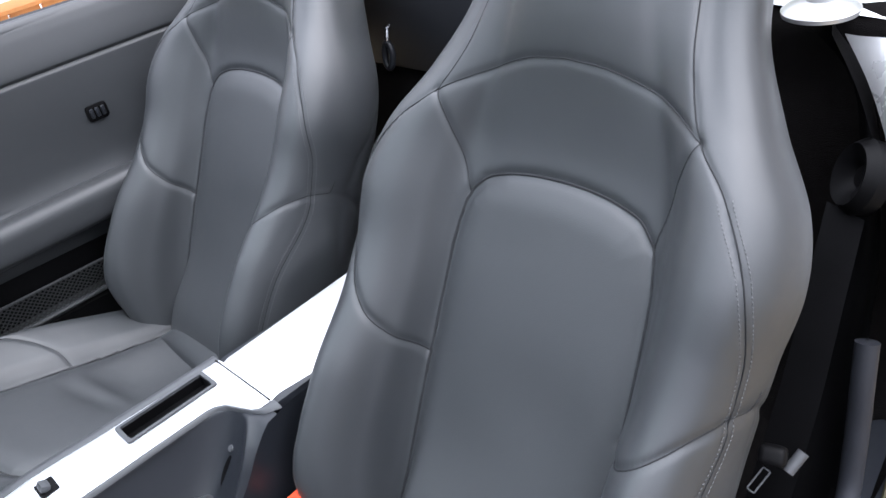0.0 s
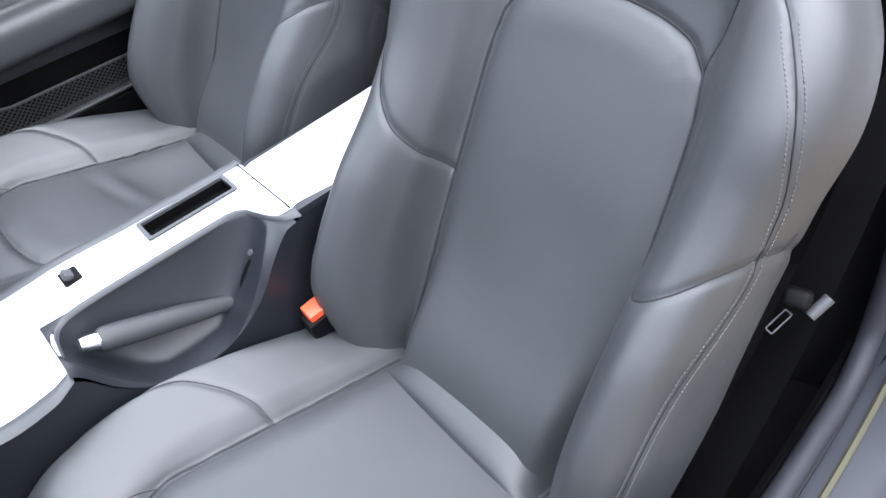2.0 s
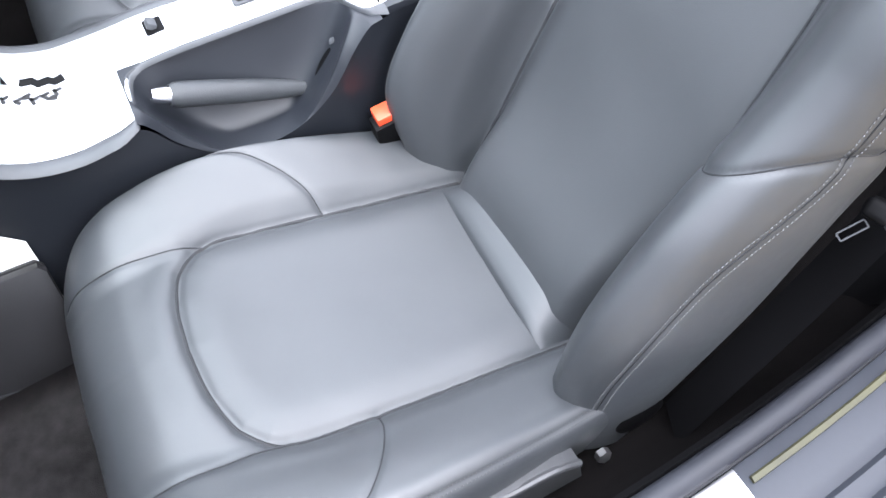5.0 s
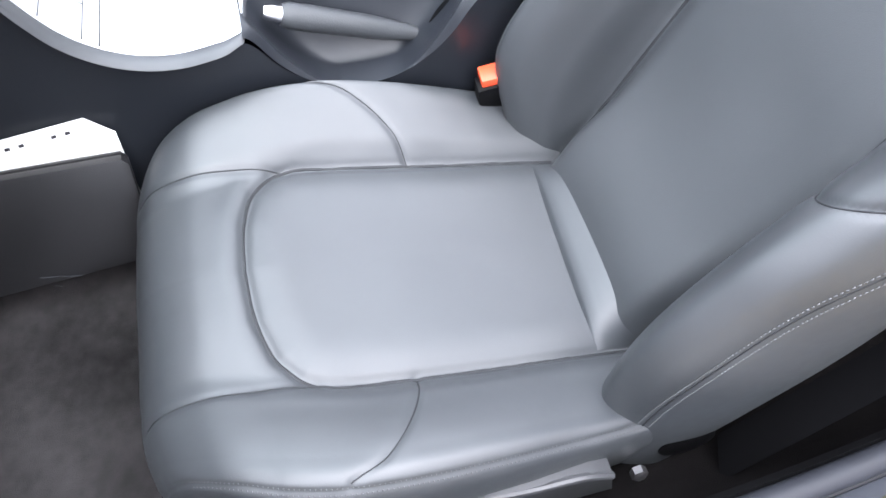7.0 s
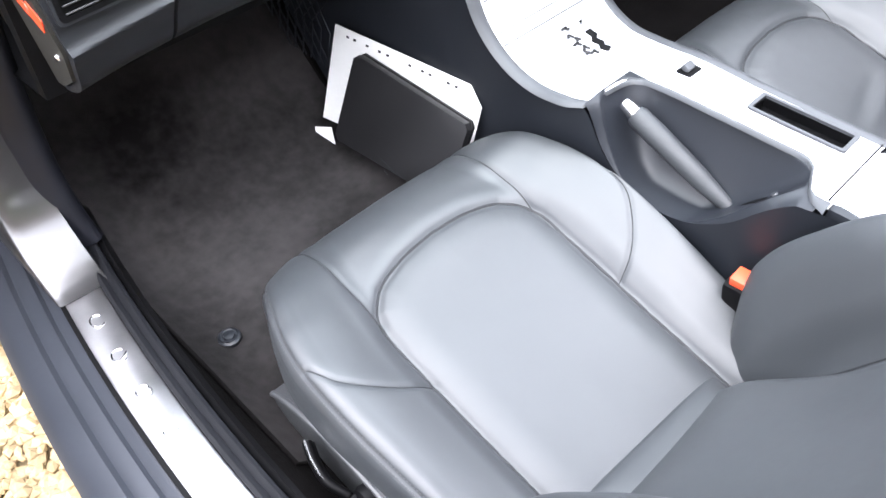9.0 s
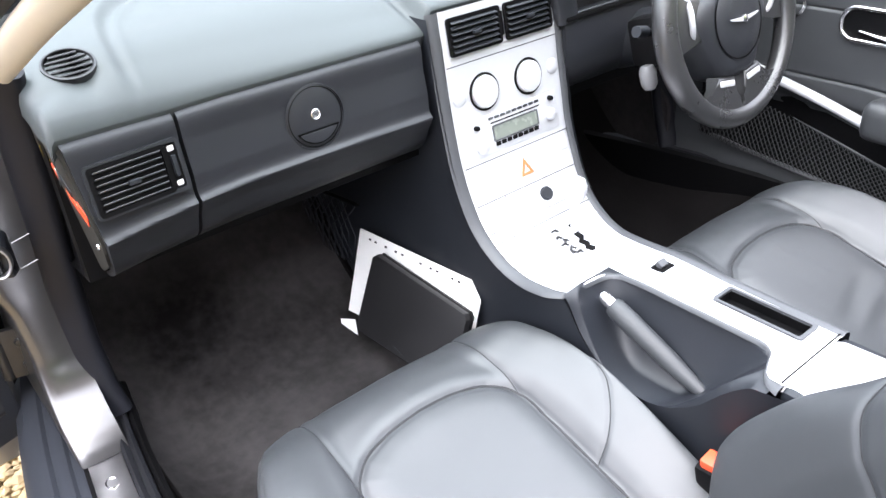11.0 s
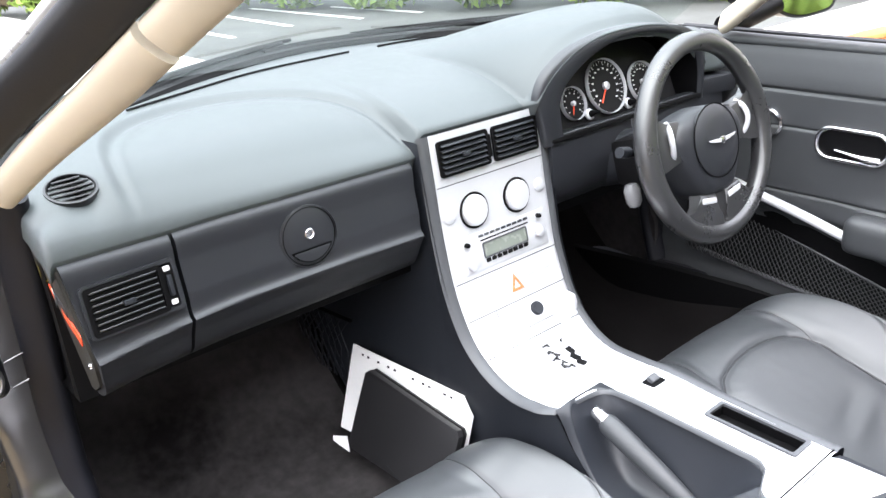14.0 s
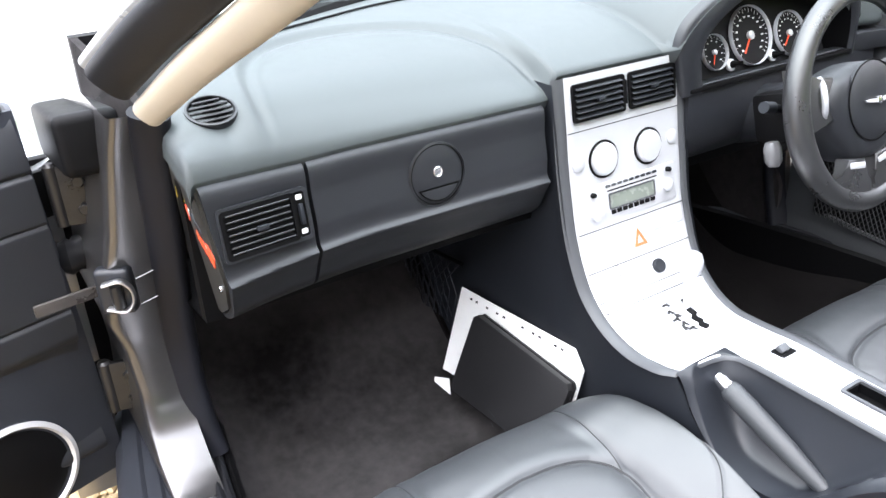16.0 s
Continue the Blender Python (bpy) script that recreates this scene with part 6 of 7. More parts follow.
def door_panel(name, m, parent, y0, y1, label, mat=DOOR_PAD):
    """The inner door skin, its section carried along the door's length; m places it."""
    prof = spline(DOOR_PROFILE, 300)
    n = 60
    bm = bmesh.new()
    rows = []
    for k in range(n):
        y = y0 + (y1 - y0) * k / (n - 1)
        row = []
        for x, z in prof:
            arm = 0.020 * math.exp(-((z - 0.565) / 0.040) ** 2) * min(1, max(0, (0.24 - y) / 0.07))
            fade = min(1, max(0, (y + 0.05) / 0.2))
            for zg, deep, wide in ((0.8045, 0.0050, 0.0032), (0.734, 0.0034 * fade, 0.0026), (0.604, 0.0045 * fade, 0.0030)):
                x += deep * math.exp(-((z - zg) / wide) ** 2) if x < 0.675 else 0
            row.append(bm.verts.new(m @ Vector((x - arm - 0.012 * (y / 0.6) ** 2, y, z))))
        for x, z in prof[::-1]:
            row.append(bm.verts.new(m @ Vector((x + 0.05 if x < 0.69 else x + 0.03, y, z))))
        rows.append(row)
    w = len(rows[0])
    for a, b in zip(rows, rows[1:]):
        for k in range(w):
            bm.faces.new((a[k], a[(k + 1) % w], b[(k + 1) % w], b[k]))
    bm.faces.new(rows[0])
    bm.faces.new(rows[-1][::-1])
    bmesh.ops.recalc_face_normals(bm, faces=bm.faces)
    return part(name, bm, mat, parent, label)


def car_door(m, name, label, mirror=False):
    flip = m
    door = thing(name, label, "car door", "car doors", at=(m @ Vector((0.70, 0.1, 0.36))))
    # the open door's darker lining and pocket top stand in for shade on it
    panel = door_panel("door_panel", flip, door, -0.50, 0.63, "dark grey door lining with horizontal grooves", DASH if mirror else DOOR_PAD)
    # top rail
    rail = [(0.692, -0.50, 0.884), (0.692, 0.0, 0.888), (0.684, 0.40, 0.891), (0.667, 0.62, 0.897)]
    part("top_rail", tube_bm([flip @ Vector(v) for v in spline(rail, 30)], 0.012, 12, flat=0.6), DOOR_PAD, door, "grey padded door top")
    skin_out = [(-0.50, 0.30), (-0.50, 0.86), (0.30, 0.885), (0.64, 0.89), (0.66, 0.30)]
    part("outer_skin", plate_bm(skin_out, flip @ Vector((0.735, 0, 0)), flip.to_3x3() @ Vector((0, 1, 0)), Vector((0, 0, 1)), 0.07, 0.02), PAINT, door, "dark grey painted outer skin")
    part("window_seal", tube_bm([flip @ Vector(v) for v in ((0.712, -0.50, 0.884), (0.712, 0.1, 0.892), (0.70, 0.62, 0.900))], 0.010, 8), RUBBER, door)
    # release handle in an oval chrome surround
    ex3 = flip.to_3x3() @ Vector((0, -1, 0))
    ez = Vector((0, 0, 1))
    o = flip @ Vector((0.6545, 0.219, 0.7185))
    bezel = part("handle_bezel", tube_bm([o + ex3 * a + ez * b + ex3.cross(ez) * 0.003 for a, b in rounded(0.130, 0.058, 0.026, 8)], 0.0043, 10, True), CHROME, door, "oval chrome surround")
    part("handle_cup", plate_bm(rounded(0.126, 0.052, 0.025, 8), o - ex3.cross(ez) * 0.001, ex3, ez, 0.002), BLACK, bezel)
    pull = [(-0.030, -0.012, 0.002), (-0.005, -0.014, 0.007), (0.03, -0.017, 0.010), (0.054, -0.017, 0.008)]
    nn = ex3.cross(ez)
    part("handle_lever", tube_bm([o + ex3 * a + ez * b + nn * c for a, b, c in pull], [0.003, 0.0040, 0.0070, 0.006], 12, flat=0.6), CHROME, bezel, "chrome release lever")
    # pull bar
    bar = [(0.655, 0.36 if mirror else 0.46, 0.605), (0.642, 0.34 if mirror else 0.38, 0.590), (0.637, 0.29, 0.5715), (0.636, 0.190, 0.545)]
    part("pull_bar", tube_bm([flip @ Vector(v) for v in spline(bar, 20)], 0.0098, 14, flat=0.8), SILVER, door, "satin silver pull bar")
    part("armrest", box_bm(*(flip @ Vector((0.634, -0.04, 0.562))), 0.062, 0.48, 0.075, 0.026, flip.to_3x3(), 4), DOOR_PAD, door, "padded grey armrest")
    # net pocket
    front = 0.30 if mirror else 0.56

    def low(y):
        return 0.400 if mirror else float(np.interp(y, [-0.35, 0.08, 0.25, 0.505, 0.6], [0.376, 0.380, 0.395, 0.420, 0.430]))

    def high(y):
        return 0.505 if mirror else float(np.interp(y, [-0.35, 0.09, 0.24, 0.405, 0.6], [0.425, 0.435, 0.476, 0.522, 0.560]))

    along = np.linspace(front, -0.35, 24)
    pocket = part("pocket_rim", tube_bm([flip @ Vector((0.662 + 0.014 * max(0.0, 1 - (front - y) / 0.10), y, low(y))) for y in along], 0.0055, 8), SHIELD, door, "grey pocket rim")
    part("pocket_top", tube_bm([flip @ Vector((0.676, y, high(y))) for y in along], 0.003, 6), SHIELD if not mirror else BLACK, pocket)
    if not mirror:
        # black backing for the net; its band above stands in for the armrest's shadow
        lining = [flip @ Vector((0.6775 - 0.012 * (y / 0.6) ** 2 - (0.010 if z > 0.545 else 0.0), y, z)) for y in along for z in (high(y) + 0.045, high(y) + 0.02, high(y), low(y) - 0.004)]
        mesh_part("pocket_lining", lining, grid_faces(24, 4), BLACK, pocket, "black pocket lining with the armrest's shadow as its top band")
    net = bmesh.new()
    step = 0.0105
    for k in range(-7, int((front + 0.43) / step)):
        y = front - k * step
        for dy in (0.070, -0.070):
            ends = [Vector((0.6725 - 0.010 * t - 0.012 * (y / 0.6) ** 2, y + dy * t, high(y + dy * t) * (1 - t) + low(y + dy * t) * t)) for t in np.linspace(0, 1, 8) if -0.35 <= y + dy * t <= front]
            if len(ends) > 1:
                tube_bm([flip @ e for e in ends], 0.0011, 4, bm=net)
    part("net", net, NET, pocket, "black mesh net", kind="stuff")
    # tweeter ring, lock pin, courtesy button
    part("tweeter_ring", lathe_bm([(0.030, 0), (0.030, 0.004), (0.025, 0.006), (0.0245, 0.001)], flip @ Vector((0.654, 0.385, 0.738)), -(flip.to_3x3() @ Vector((1, 0, 0))), 32, ring=True), CHROME, door, "chrome ring")
    pin = part("lock_pin", lathe_bm([(0.012, 0), (0.011, 0.006), (0.0045, 0.008), (0.004, 0.030), (0.0055, 0.034), (0.003, 0.037)], flip @ Vector((0.672, -0.405, 0.900)), (0, 0, 1), 18), BLACK, door, "small black lock pin")
    btn = part("switch_block", plate_bm(rounded(0.040, 0.030, 0.006), flip @ Vector((0.6570, -0.245, 0.708)), ex3, ez, 0.004, 0.001), BLACK, door, "small black switch block")
    for k in range(3):
        part("switch_key", box_bm(*(flip @ Vector((0.6525, -0.256 + 0.011 * k, 0.708))), 0.004, 0.007, 0.018, 0.001, flip.to_3x3(), 1), TRIM_DARK, btn)
    if not mirror:
        return door
    # loudspeaker low at the front
    so = flip @ Vector((0.6670, 0.50, 0.382))
    sn = -(flip.to_3x3() @ Vector((1, 0, 0)))
    ring = part("speaker_ring", lathe_bm([(0.088, 0), (0.088, 0.006), (0.082, 0.009), (0.078, 0.004)], so, sn, 56, ring=True), SILVER, door, "silver loudspeaker ring")
    part("speaker_mesh", lathe_bm([(0.079, 0.001), (0.06, 0.005), (0.001, 0.008)], so, sn, 48), BLACK, ring, "black loudspeaker mesh")
    return door


driver_door = car_door(Matrix.Translation((0.016, 0, 0)), "car_door", "closed driver door with chrome handle and net pocket")
# the passenger door stands wide open about its hinges
MIRROR_X = Matrix.Diagonal((-1, 1, 1, 1))
HINGE = Vector((-0.768, 0.765, 0))
OPEN = Matrix.Translation(HINGE) @ Matrix.Rotation(radians(-72), 4, "Z") @ Matrix.Translation((0.664, -0.63, 0)) @ MIRROR_X
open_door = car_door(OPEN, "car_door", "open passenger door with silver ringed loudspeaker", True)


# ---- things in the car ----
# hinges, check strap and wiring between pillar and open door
# solid black box stands in for the shade behind the hinges
part("hinge_shade_box", box_bm(-0.77, 0.875, 0.54, 0.16, 0.02, 0.50, 0.004), BLACK, car_body, "black box for the shade behind the door hinges")
for z in (0.765, 0.455):
    h = thing("door_hinge", "black steel door hinge bolted to the pillar", "hinge", "door hinges", at=(-0.72, 0.76, z))
    part("pillar_leaf", box_bm(-0.716, 0.755, z, 0.050, 0.010, 0.085, 0.003, Euler((0, 0, radians(-18))).to_matrix()), DARK_STEEL, h)
    part("door_leaf", box_bm(-0.760, 0.785, z, 0.046, 0.012, 0.066, 0.003, Euler((0, 0, radians(20))).to_matrix()), BLACK, h)
    part("hinge_pin", lathe_bm([(0.010, -0.042), (0.010, 0.042), (0.006, 0.046)], (-0.741, 0.765, z), (0, 0, 1), 18), DARK_STEEL, h)
    for dz in (-0.020, 0.020):
        part("bolt", lathe_bm([(0.009, 0), (0.009, 0.006), (0.007, 0.008), (0.001, 0.008)], (-0.712, 0.750, z + dz), (-0.3, -0.95, 0), 6), DARK_STEEL, h, "steel bolt")
strap = thing("check_strap", "steel door check strap with a plastic housing", "check strap", at=(-0.70, 0.70, 0.64))
part("housing", box_bm(-0.705, 0.707, 0.638, 0.046, 0.022, 0.064, 0.008, Euler((0, 0, radians(-30))).to_matrix(), 3), TRIM_DARK, strap, "dark plastic housing")
bracket = [(-0.722, 0.694, 0.655), (-0.700, 0.682, 0.658), (-0.693, 0.680, 0.650), (-0.693, 0.680, 0.626), (-0.700, 0.682, 0.618), (-0.722, 0.694, 0.621)]
part("bracket", sweep_bm(spline(bracket, 24).tolist(), 0.006, 0.0022, (0.4, 1, 0), 12), ALLOY, strap, "bright steel bracket")
part("roller", lathe_bm([(0.008, -0.016), (0.008, 0.016)], (-0.708, 0.690, 0.636), (0, 0, 1), 16), DARK_STEEL, strap)
part("arm", box_bm(-0.758, 0.722, 0.634, 0.090, 0.006, 0.016, 0.002, Euler((0, 0, radians(8))).to_matrix()), PILLAR_GREY, strap)
strap.location += Vector((-0.008, -0.066, 0.031))
boot = thing("cable_boot", "black ribbed rubber cable boot between pillar and door", "cable boot", at=(-0.74, 0.80, 0.64))
part("bellows", tube_bm([(-0.70 - 0.009 * k, 0.795 + 0.004 * math.sin(k), 0.665) for k in range(12)], [0.022 + 0.005 * (k % 2) for k in range(12)], 16), RUBBER, boot)

# seat belt buckle with red button
buckle = thing("seat_belt_buckle", "black seat belt buckle with a red release button", "seat belt buckle", at=(-0.125, -0.04, 0.30))
rot = Euler((radians(-6), radians(-10), radians(0))).to_matrix()
part("body", box_bm(-0.122, -0.040, 0.367, 0.026, 0.050, 0.066, 0.006, rot), BLACK, buckle)
part("release_button", box_bm(-0.1245, -0.041, 0.404, 0.024, 0.046, 0.016, 0.003, rot), RED, buckle, "red release button")
part("stalk", tube_bm([(-0.115, -0.06, 0.24), (-0.118, -0.05, 0.30), (-0.121, -0.04, 0.345)], 0.008, 10), BLACK, buckle)

# seat belt webbing and anchor beside the seat
belt = thing("seat_belt", "black seat belt webbing hanging beside the passenger seat", "seat belt", at=(-0.57, -0.35, 0.40))
w = []
line = spline([(-0.556, -0.555, 0.665), (-0.570, -0.48, 0.60), (-0.585, -0.40, 0.53), (-0.594, -0.31, 0.44), (-0.598, -0.22, 0.345), (-0.600, -0.14, 0.255)], 40)
for x, y, z in line:
    for k in range(6):
        w.append((x - 0.016 + 0.048 * k / 5, y - 0.004 * k, z + 0.002 * math.sin(z * 30)))
webbing = mesh_part("webbing", w, grid_faces(40, 6), BLACK, belt, "black woven webbing")
tong = part("tongue", ring_plate_bm(rounded(0.028, 0.0095, 0.002, 3), rounded(0.0252, 0.0062, 0.001, 3), (-0.586, -0.307, 0.504), Vector((-0.25, -0.72, 0.62)).normalized(), Vector((-0.75, 0.0, -0.30)).normalized(), 0.002), SILVER_EDGE, belt, "bright steel belt tongue")
part("tongue_grip", box_bm(-0.592, -0.322, 0.530, 0.026, 0.036, 0.020, 0.007, Euler((radians(42), 0, 0.3)).to_matrix(), 3), BLACK, belt, "black plastic tongue grip")
part("belt_stop", tube_bm([(-0.606, -0.325, 0.512), (-0.612, -0.345, 0.526)], 0.006, 10), SILVER_EDGE, belt)

# document wallet and paper leaning on the console
lean = Vector((0.31, 0, 1)).normalized()
along = Vector((0.06, -1, -0.10)).normalized()
folder = thing("document_wallet", "black leatherette document wallet leaning on the console", "document wallet", at=(-0.21, 0.52, 0.25))
ctl = Vector((-0.156, 0.627, 0.436))
down = (lean - along * lean.dot(along)).normalized()
ol = [(0.004, 0), (0.223, 0), (0.230, -0.008), (0.232, -0.130), (0.222, -0.138), (0, -0.156), (-0.008, -0.148), (-0.004, -0.008)]
cover = part("cover", plate_bm([(a, b) for a, b in ol], ctl, along, down, 0.012, 0.003), FOLDER, folder)
part("back_cover", plate_bm([(a - 0.002, b - 0.004) for a, b in ol], ctl + Vector((0.010, 0, 0.001)), along, down, 0.004, 0.001), FOLDER, folder)
nrm = along.cross(down).normalized()
eb = bmesh.new()
for a, b, s in ((0.095, -0.135, 0.02), (0.12, -0.14, 0.02), (0.107, -0.150, 0.008)):
    tube_bm([ctl + along * a + down * b + nrm * 0.0122, ctl + along * (a + s) + down * (b - 0.004) + nrm * 0.0122], 0.0006, 6, bm=eb)
part("embossed_mark", eb, TRIM_DARK, cover)
paper = thing("paper_pad", "white punched paper sheets behind the wallet", "paper", at=(-0.14, 0.55, 0.24))
pc = Vector((-0.142, 0.703, 0.450))
al2 = Vector((0.105, -1, 0.005)).normalized()
for k in range(3):
    part("sheet", plate_bm([(0, 0), (0.270, 0.0), (0.297, -0.026), (0.297, -0.15), (0.0, -0.165)], pc + Vector((0.002 * k, 0, -0.0015 * k)), al2, lean, 0.0008), PAPER, paper)
n2 = al2.cross(lean).normalized()
for k, a in enumerate((0.03, 0.045, 0.072, 0.098, 0.115, 0.16, 0.185, 0.20, 0.235, 0.25)):
    part("punch_hole", box_bm(*(pc + al2 * a + lean * -0.012 + n2 * 0.0014), 0.0055, 0.0036, 0.0006, 0, Matrix((al2, lean, n2)).transposed(), 1), INK, paper)
slip = thing("paper_slip", "small white paper slip under the wallet", "paper", at=(-0.2, 0.69, 0.25))
part("sheet", plate_bm([(0, 0), (0.034, 0.008), (0.050, -0.030), (0.012, -0.038)], (-0.207, 0.708, 0.278), (0.3, -0.9, 0.0), (0.35, 0.1, 0.93), 0.001), PAPER, slip)

# cargo net on the tunnel side of the footwell
net_thing = thing("footwell_net", "black elastic net pocket on the tunnel side", "net pocket", at=(-0.15, 0.80, 0.45))
nb = bmesh.new()
for k in range(9):
    y = 0.70 + 0.022 * k
    tube_bm([(-0.150, y, 0.50), (-0.158, y + 0.05, 0.44), (-0.150, y + 0.02, 0.36)], 0.0016, 5, bm=nb)
    tube_bm([(-0.150, y + 0.05, 0.50), (-0.158, y, 0.44), (-0.150, y + 0.03, 0.36)], 0.0016, 5, bm=nb)
part("net", nb, TRIM_DARK, net_thing, kind="stuff")
part("net_rim", tube_bm([(-0.150, 0.69, 0.505), (-0.160, 0.80, 0.500), (-0.150, 0.92, 0.505)], 0.004, 8), BLACK, net_thing)

# door mirror on the driver side
mir = thing("door_mirror", "dark grey door mirror with its glass towards the driver", "door mirror", at=(0.86, 0.50, 0.92))
mo = Vector((0.93, 0.47, 0.955))
mn = Vector((-0.35, -0.93, 0.05)).normalized()
mx = Vector((0, 0, 1)).cross(mn).normalized()
my = mn.cross(mx)
shape = [tuple(q) for q in spline([(0.085, 0.0), (0.080, 0.040), (0.03, 0.056), (-0.04, 0.052), (-0.085, 0.03), (-0.088, -0.02), (-0.05, -0.045), (0.03, -0.05), (0.078, -0.035), (0.085, 0.0)], 40)][:-1]
body = part("housing", plate_bm(shape, mo - mn * 0.05, mx, my, 0.05, 0.0), PAINT, mir, "dark grey mirror housing")
part("housing_cap", plate_bm([(a * 0.85, b * 0.85) for a, b in shape], mo - mn * 0.051, mx, my, 0.02), PAINT, mir)
part("mirror_glass", plate_bm([(a * 0.90, b * 0.88) for a, b in shape], mo + mn * 0.0005, mx, my, 0.002), MIRROR, mir, "mirror glass")
part("bracket", tube_bm([(0.72, 0.53, 0.905), (0.80, 0.52, 0.915), (0.87, 0.50, 0.935)], [0.025, 0.02, 0.02], 12), BLACK, mir)


# ---- outside ----
BAYS = ((3.21, 10.8, 3.19, 8.1), (4.15, 10.6, 4.03, 8.3), (4.80, 10.8, 4.85, 8.0), (5.44, 9.6, 5.55, 7.7))
def sheet(name, x0, x1, y0, y1, z, mat, label, n=2):
    v = [(x0 + (x1 - x0) * i / n, y0 + (y1 - y0) * j / n, z) for i in range(n + 1) for j in range(n + 1)]
    ob = mesh_part(name, v, grid_faces(n + 1, n + 1), mat, None, label, smooth=False)
    return tagged(ob, label, "ground", "", "structure")


sheet("ground", -600, 600, -600, 600, -0.012, ASPHALT, "grey asphalt car park reaching to the horizon")
sheet("gravel_bed", -4.0, 2.4, -6.0, 3.0, -0.004, SOIL, "sandy bed under loose golden gravel")
# loose stones beside the car, one sheet of pebbles
ico = bmesh.new()
bmesh.ops.create_icosphere(ico, subdivisions=1, radius=1)
bv = np.array([v.co[:] for v in ico.verts])
bf = np.array([[v.index for v in f.verts] for f in ico.faces])
ico.free()
rng = np.random.default_rng(4)
V, F = [], []
count = 0
for x0, x1, y0, y1, num, lo, hi in ((-1.35, -0.72, -0.2, 1.7, 9000, 0.007, 0.017), (-4.0, -1.35, -3, 3.0, 5000, 0.012, 0.024)):
    for k in range(num):
        s = rng.uniform(lo, hi)
        q = bv * (s * rng.uniform(0.7, 1.3), s * rng.uniform(0.7, 1.3), s * rng.uniform(0.5, 0.8))
        q = q * (1 + 0.25 * rng.standard_normal((len(bv), 1)) * 0.5)
        a = rng.uniform(0, 6.283)
        c, sn = math.cos(a), math.sin(a)
        q = np.stack([q[:, 0] * c - q[:, 1] * sn, q[:, 0] * sn + q[:, 1] * c, q[:, 2]], 1)
        V.append(q + (rng.uniform(x0, x1), rng.uniform(y0, y1), rng.uniform(0.0, 0.014)))
        F.append(bf + count)
        count += len(bv)
gravel = mesh_part("gravel", np.concatenate(V), np.concatenate(F), GRAVEL, None, "loose golden gravel stones", smooth=False)
tagged(gravel, "loose golden gravel stones beside the car", "gravel", "", "stuff")


sheet("paving", -14, 2.3, 3.0, 17, -0.007, PALE, "pale paving in bright light ahead of the car")
# parking bay lines
for x0, y0, x1, y1 in BAYS:
    d = Vector((x1 - x0, y1 - y0, 0))
    ln = part("bay_line", box_bm((x0 + x1) / 2, (y0 + y1) / 2, -0.009, 0.08, d.length, 0.004, 0.0, Matrix.Rotation(math.atan2(-d.x, d.y), 3, "Z")), LINE, None, smooth=False)
    tagged(ln, "white painted parking bay line", "road marking", "bay lines", "structure")


def leaf_cloud(name, clumps, per, size, mat, parent, seed, label=""):
    """Many small leaves scattered through overlapping clumps."""
    r = np.random.default_rng(seed)
    v, f = [], []
    for cx, cy, cz, rad in clumps:
        for k in range(per):
            d = r.standard_normal(3)
            d /= np.linalg.norm(d)
            p = np.array([cx, cy, cz]) + d * rad * r.uniform(0.35, 1.0) ** 0.5 * np.array([1, 1, 0.8])
            a, b = r.standard_normal(3), r.standard_normal(3)
            a /= np.linalg.norm(a)
            b -= a * (a @ b)
            b /= np.linalg.norm(b)
            s = size * r.uniform(0.6, 1.4)
            i = len(v)
            v += [p - a * s, p + b * s * 0.5, p + a * s, p - b * s * 0.5]
            f.append((i, i + 1, i + 2, i + 3))
    return mesh_part(name, v, f, mat, parent, label, smooth=False)


def tree(x, y, h, seed):
    t = thing("tree", "leafy broad garden tree at the edge of the car park", "tree", "trees", at=(x, y, 0))
    r = np.random.default_rng(seed)
    part("trunk", tube_bm([(x, y, -0.02), (x + 0.05, y, h * 0.25), (x, y + 0.1, h * 0.55)], [h * 0.035, h * 0.026, h * 0.014], 10), BARK, t)
    clumps = []
    for k in range(16):
        a, rad = r.uniform(0, 6.28), r.uniform(0.05, 0.30) * h
        cz = r.uniform(0.4, 0.95) * h
        c = (x + rad * math.cos(a), y + rad * math.sin(a), cz)
        clumps.append((*c, r.uniform(0.10, 0.17) * h))
        part("limb", tube_bm([(x, y, h * 0.35), ((x + c[0]) / 2, (y + c[1]) / 2, cz * 0.75), c], [h * 0.014, h * 0.008, h * 0.003], 6), BARK, t)
    leaf_cloud("crown", clumps, 420, 0.11, LEAF, t, seed)
    return t


for k, (x, y, h) in enumerate(((3.0, 21, 6.5), (7.5, 22, 7.5), (12, 19, 6.0), (17, 16, 7.0), (-2, 23, 7.0), (20, 9, 6.5), (7.5, -8.5, 4.5), (10.5, -12, 6.0), (6.0, -13, 5.5))):
    tree(x, y, h, 10 + k)
hedge = thing("hedge", "bright green leafy hedge behind the parking bays", "hedge", at=(6, 8, 0))
hedge_line = spline([(2.0, 15.0), (4.7, 11.2), (5.85, 8.3), (6.6, 6.7), (7.7, 5.2), (9.5, 3.0)], 30)
leaf_cloud("foliage", [(x, y, 0.55 + 0.5 * (k % 3), 0.75) for k, (x, y) in enumerate(hedge_line)], 900, 0.075, LEAF, hedge, 5)
part("stems", tube_bm([(x, y, 0.25) for x, y in hedge_line], 0.10, 8), BARK, hedge)
bush = thing("shrub", "small yellow-green shrub beside the fence", "shrub", at=(3.4, -2.2, 0))
leaf_cloud("foliage", [(3.3, -1.75, 0.35, 0.38), (3.5, -2.4, 0.4, 0.5), (3.4, -3.2, 0.45, 0.5)], 700, 0.05, LEAF, bush, 8)
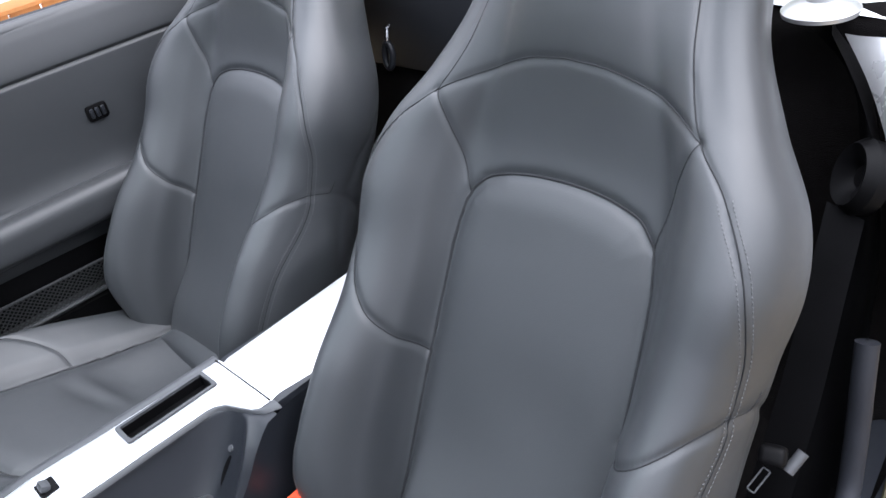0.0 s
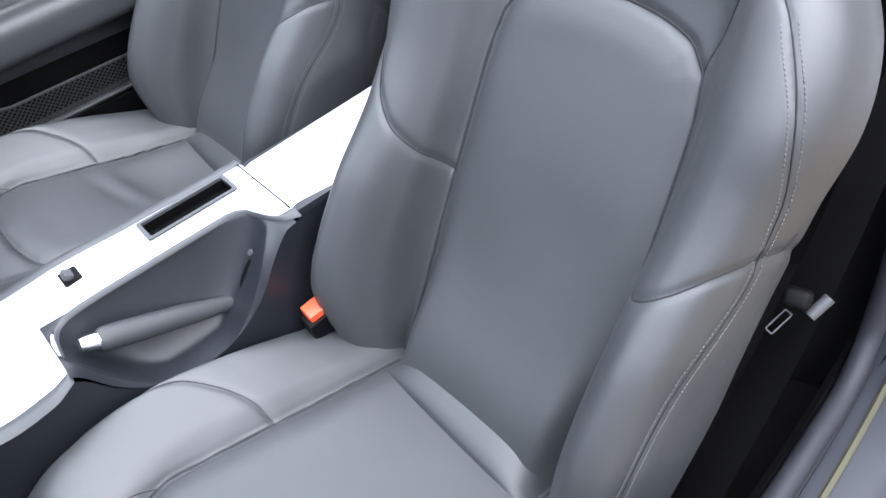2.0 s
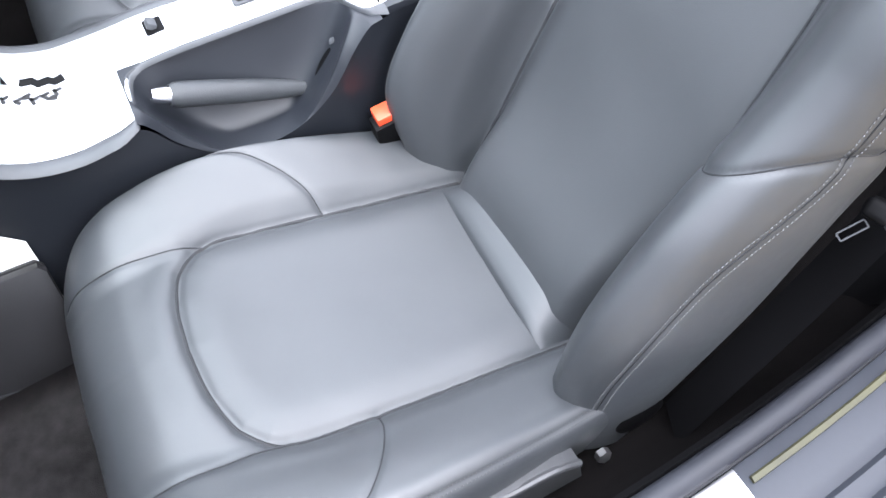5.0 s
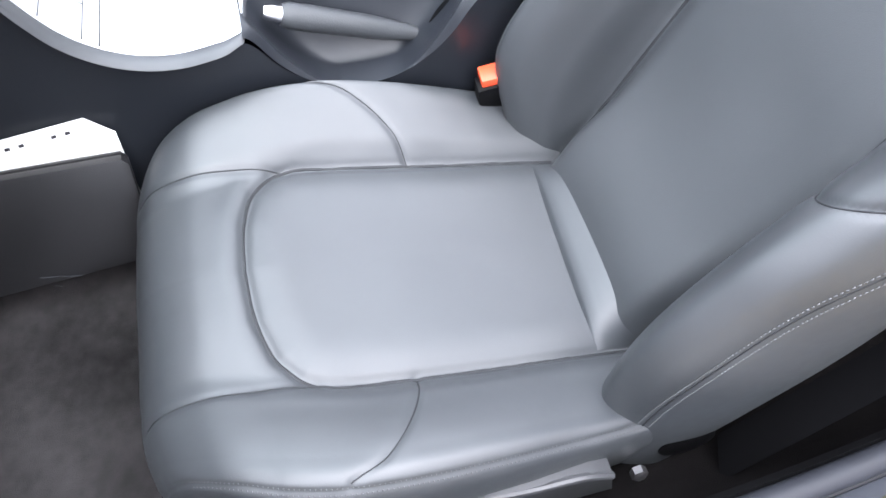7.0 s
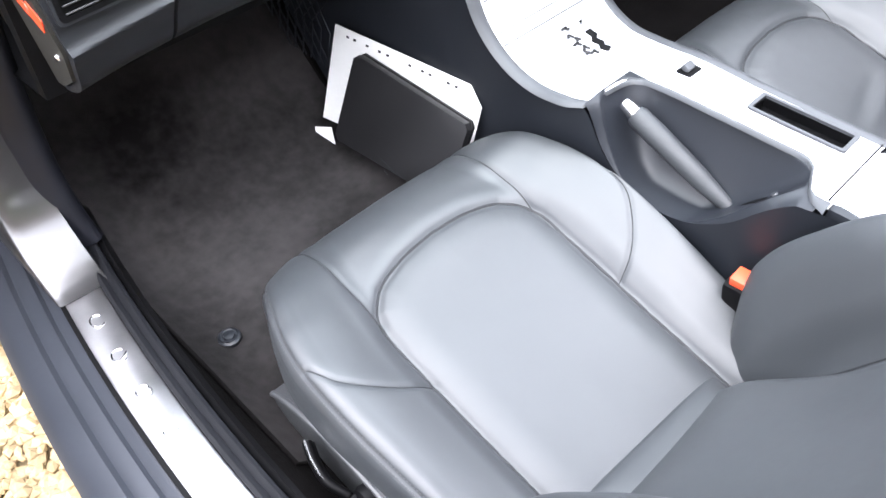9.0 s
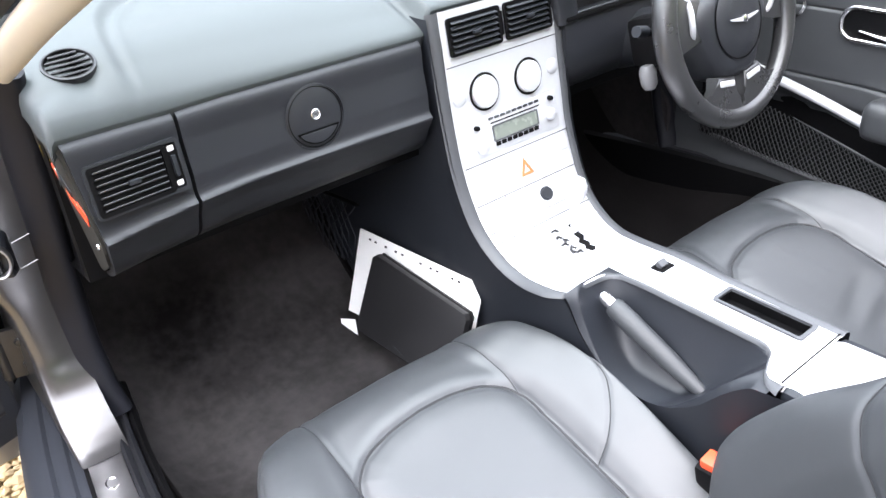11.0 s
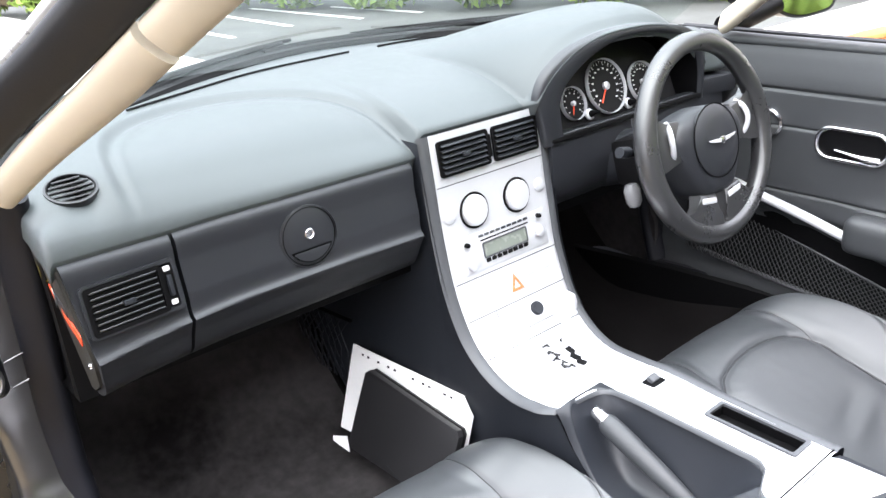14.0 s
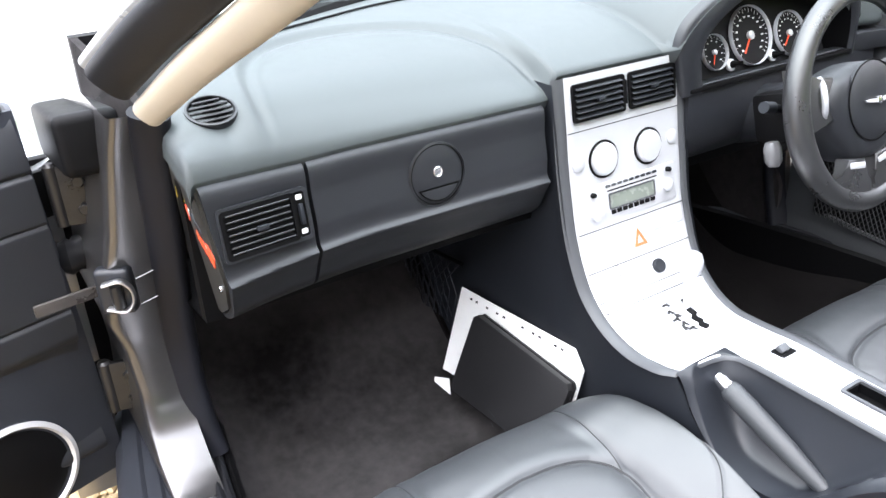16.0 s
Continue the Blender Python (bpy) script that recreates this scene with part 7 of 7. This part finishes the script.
part("stem", tube_bm([(3.4, -2.2, -0.01), (3.4, -2.2, 0.4)], 0.05, 8), BARK, bush)

# low wooden fence on the driver side, sloping down at its end
fence = thing("fence", "low orange-brown wooden board fence beside the drive", "fence", at=(3.2, 0, 0))


def fence_top(y):
    return 0.53 - 0.13 * max(0.0, min(1.0, (y - 1.18) / 0.35)) ** 1.3


for k in range(18):
    y = -1.06 + 0.15 * k
    h = fence_top(y) - 0.03
    part("board", box_bm(3.2 + 0.008 * (k % 2), y, h / 2, 0.022, 0.142, h + 0.02, 0.004, None, 1), WOOD, fence)
part("cap_rail", tube_bm([(3.195, y, fence_top(y) - 0.012) for y in np.linspace(-1.14, 1.55, 24)], 0.032, 8, flat=0.6), WOOD, fence, "orange-brown cap rail")
for y in (-1.10, 0.2, 1.3):
    part("post", box_bm(3.25, y, 0.25, 0.07, 0.07, 0.50, 0.008, None, 1), WOOD, fence)
sheet("drive", 2.4, 14, -8.0, 3.4, -0.006, PALE, "pale concrete drive in bright light")

# pale house wall beyond the fence
house = thing("house", "pale rendered house with a tiled roof beyond the fence", "house", at=(14, 0, 0))
part("wall", box_bm(16, -2, 2.6, 8, 16, 5.2, 0.02), RENDERED, house)
part("roof", plate_bm([(-4.6, 5.2), (4.6, 5.2), (0, 8.0)], (16, 6.4, 0), (1, 0, 0), (0, 0, 1), 16.8), ROOF, house)

# plain wall added behind the car, out of view, to block the low rear sky
back_wall = part("sky_block_wall", box_bm(1.0, -6.2, 3.0, 18.0, 0.3, 6.2, 0.01), material("weathered_brown_brick", (0.20, 0.15, 0.12), 0.9, vary=0.3, scale=1.2, bump=0.5, bump_scale=14), None)
tagged(back_wall, "plain brown wall added behind the car to block low sky", "wall", "", "structure")
# hedge and low board fence before that wall
rear_hedge = thing("hedge", "tall green leafy hedge behind the car", "hedge", at=(4, -5.6, 0))
leaf_cloud("foliage", [(-1.0 + 0.62 * k, -5.35 - 0.25 * (k % 2), 0.6 + 1.05 * j + 0.2 * (k % 3), 0.80) for k in range(17) for j in range(3)], 420, 0.11, LEAF, rear_hedge, 21)
part("stems", tube_bm([(-1.0, -5.6, 0.3), (4.0, -5.55, 0.3), (9.0, -5.6, 0.3)], 0.10, 8), BARK, rear_hedge)
rear_fence = thing("fence", "low orange-brown wooden board fence before the hedge", "fence", at=(4, -4.5, 0))
for k in range(52):
    h = 0.30 + 0.05 * math.sin(k * 0.35)
    part("board", box_bm(0.2 + 0.152 * k, -4.5 + 0.008 * (k % 2), h / 2, 0.142, 0.022, h + 0.02, 0.004, None, 1), WOOD, rear_fence)
part("cap_rail", tube_bm([(0.1, -4.5, 0.33), (4.1, -4.5, 0.34), (8.1, -4.5, 0.33)], 0.03, 8, flat=0.6), WOOD, rear_fence, "orange-brown cap rail")
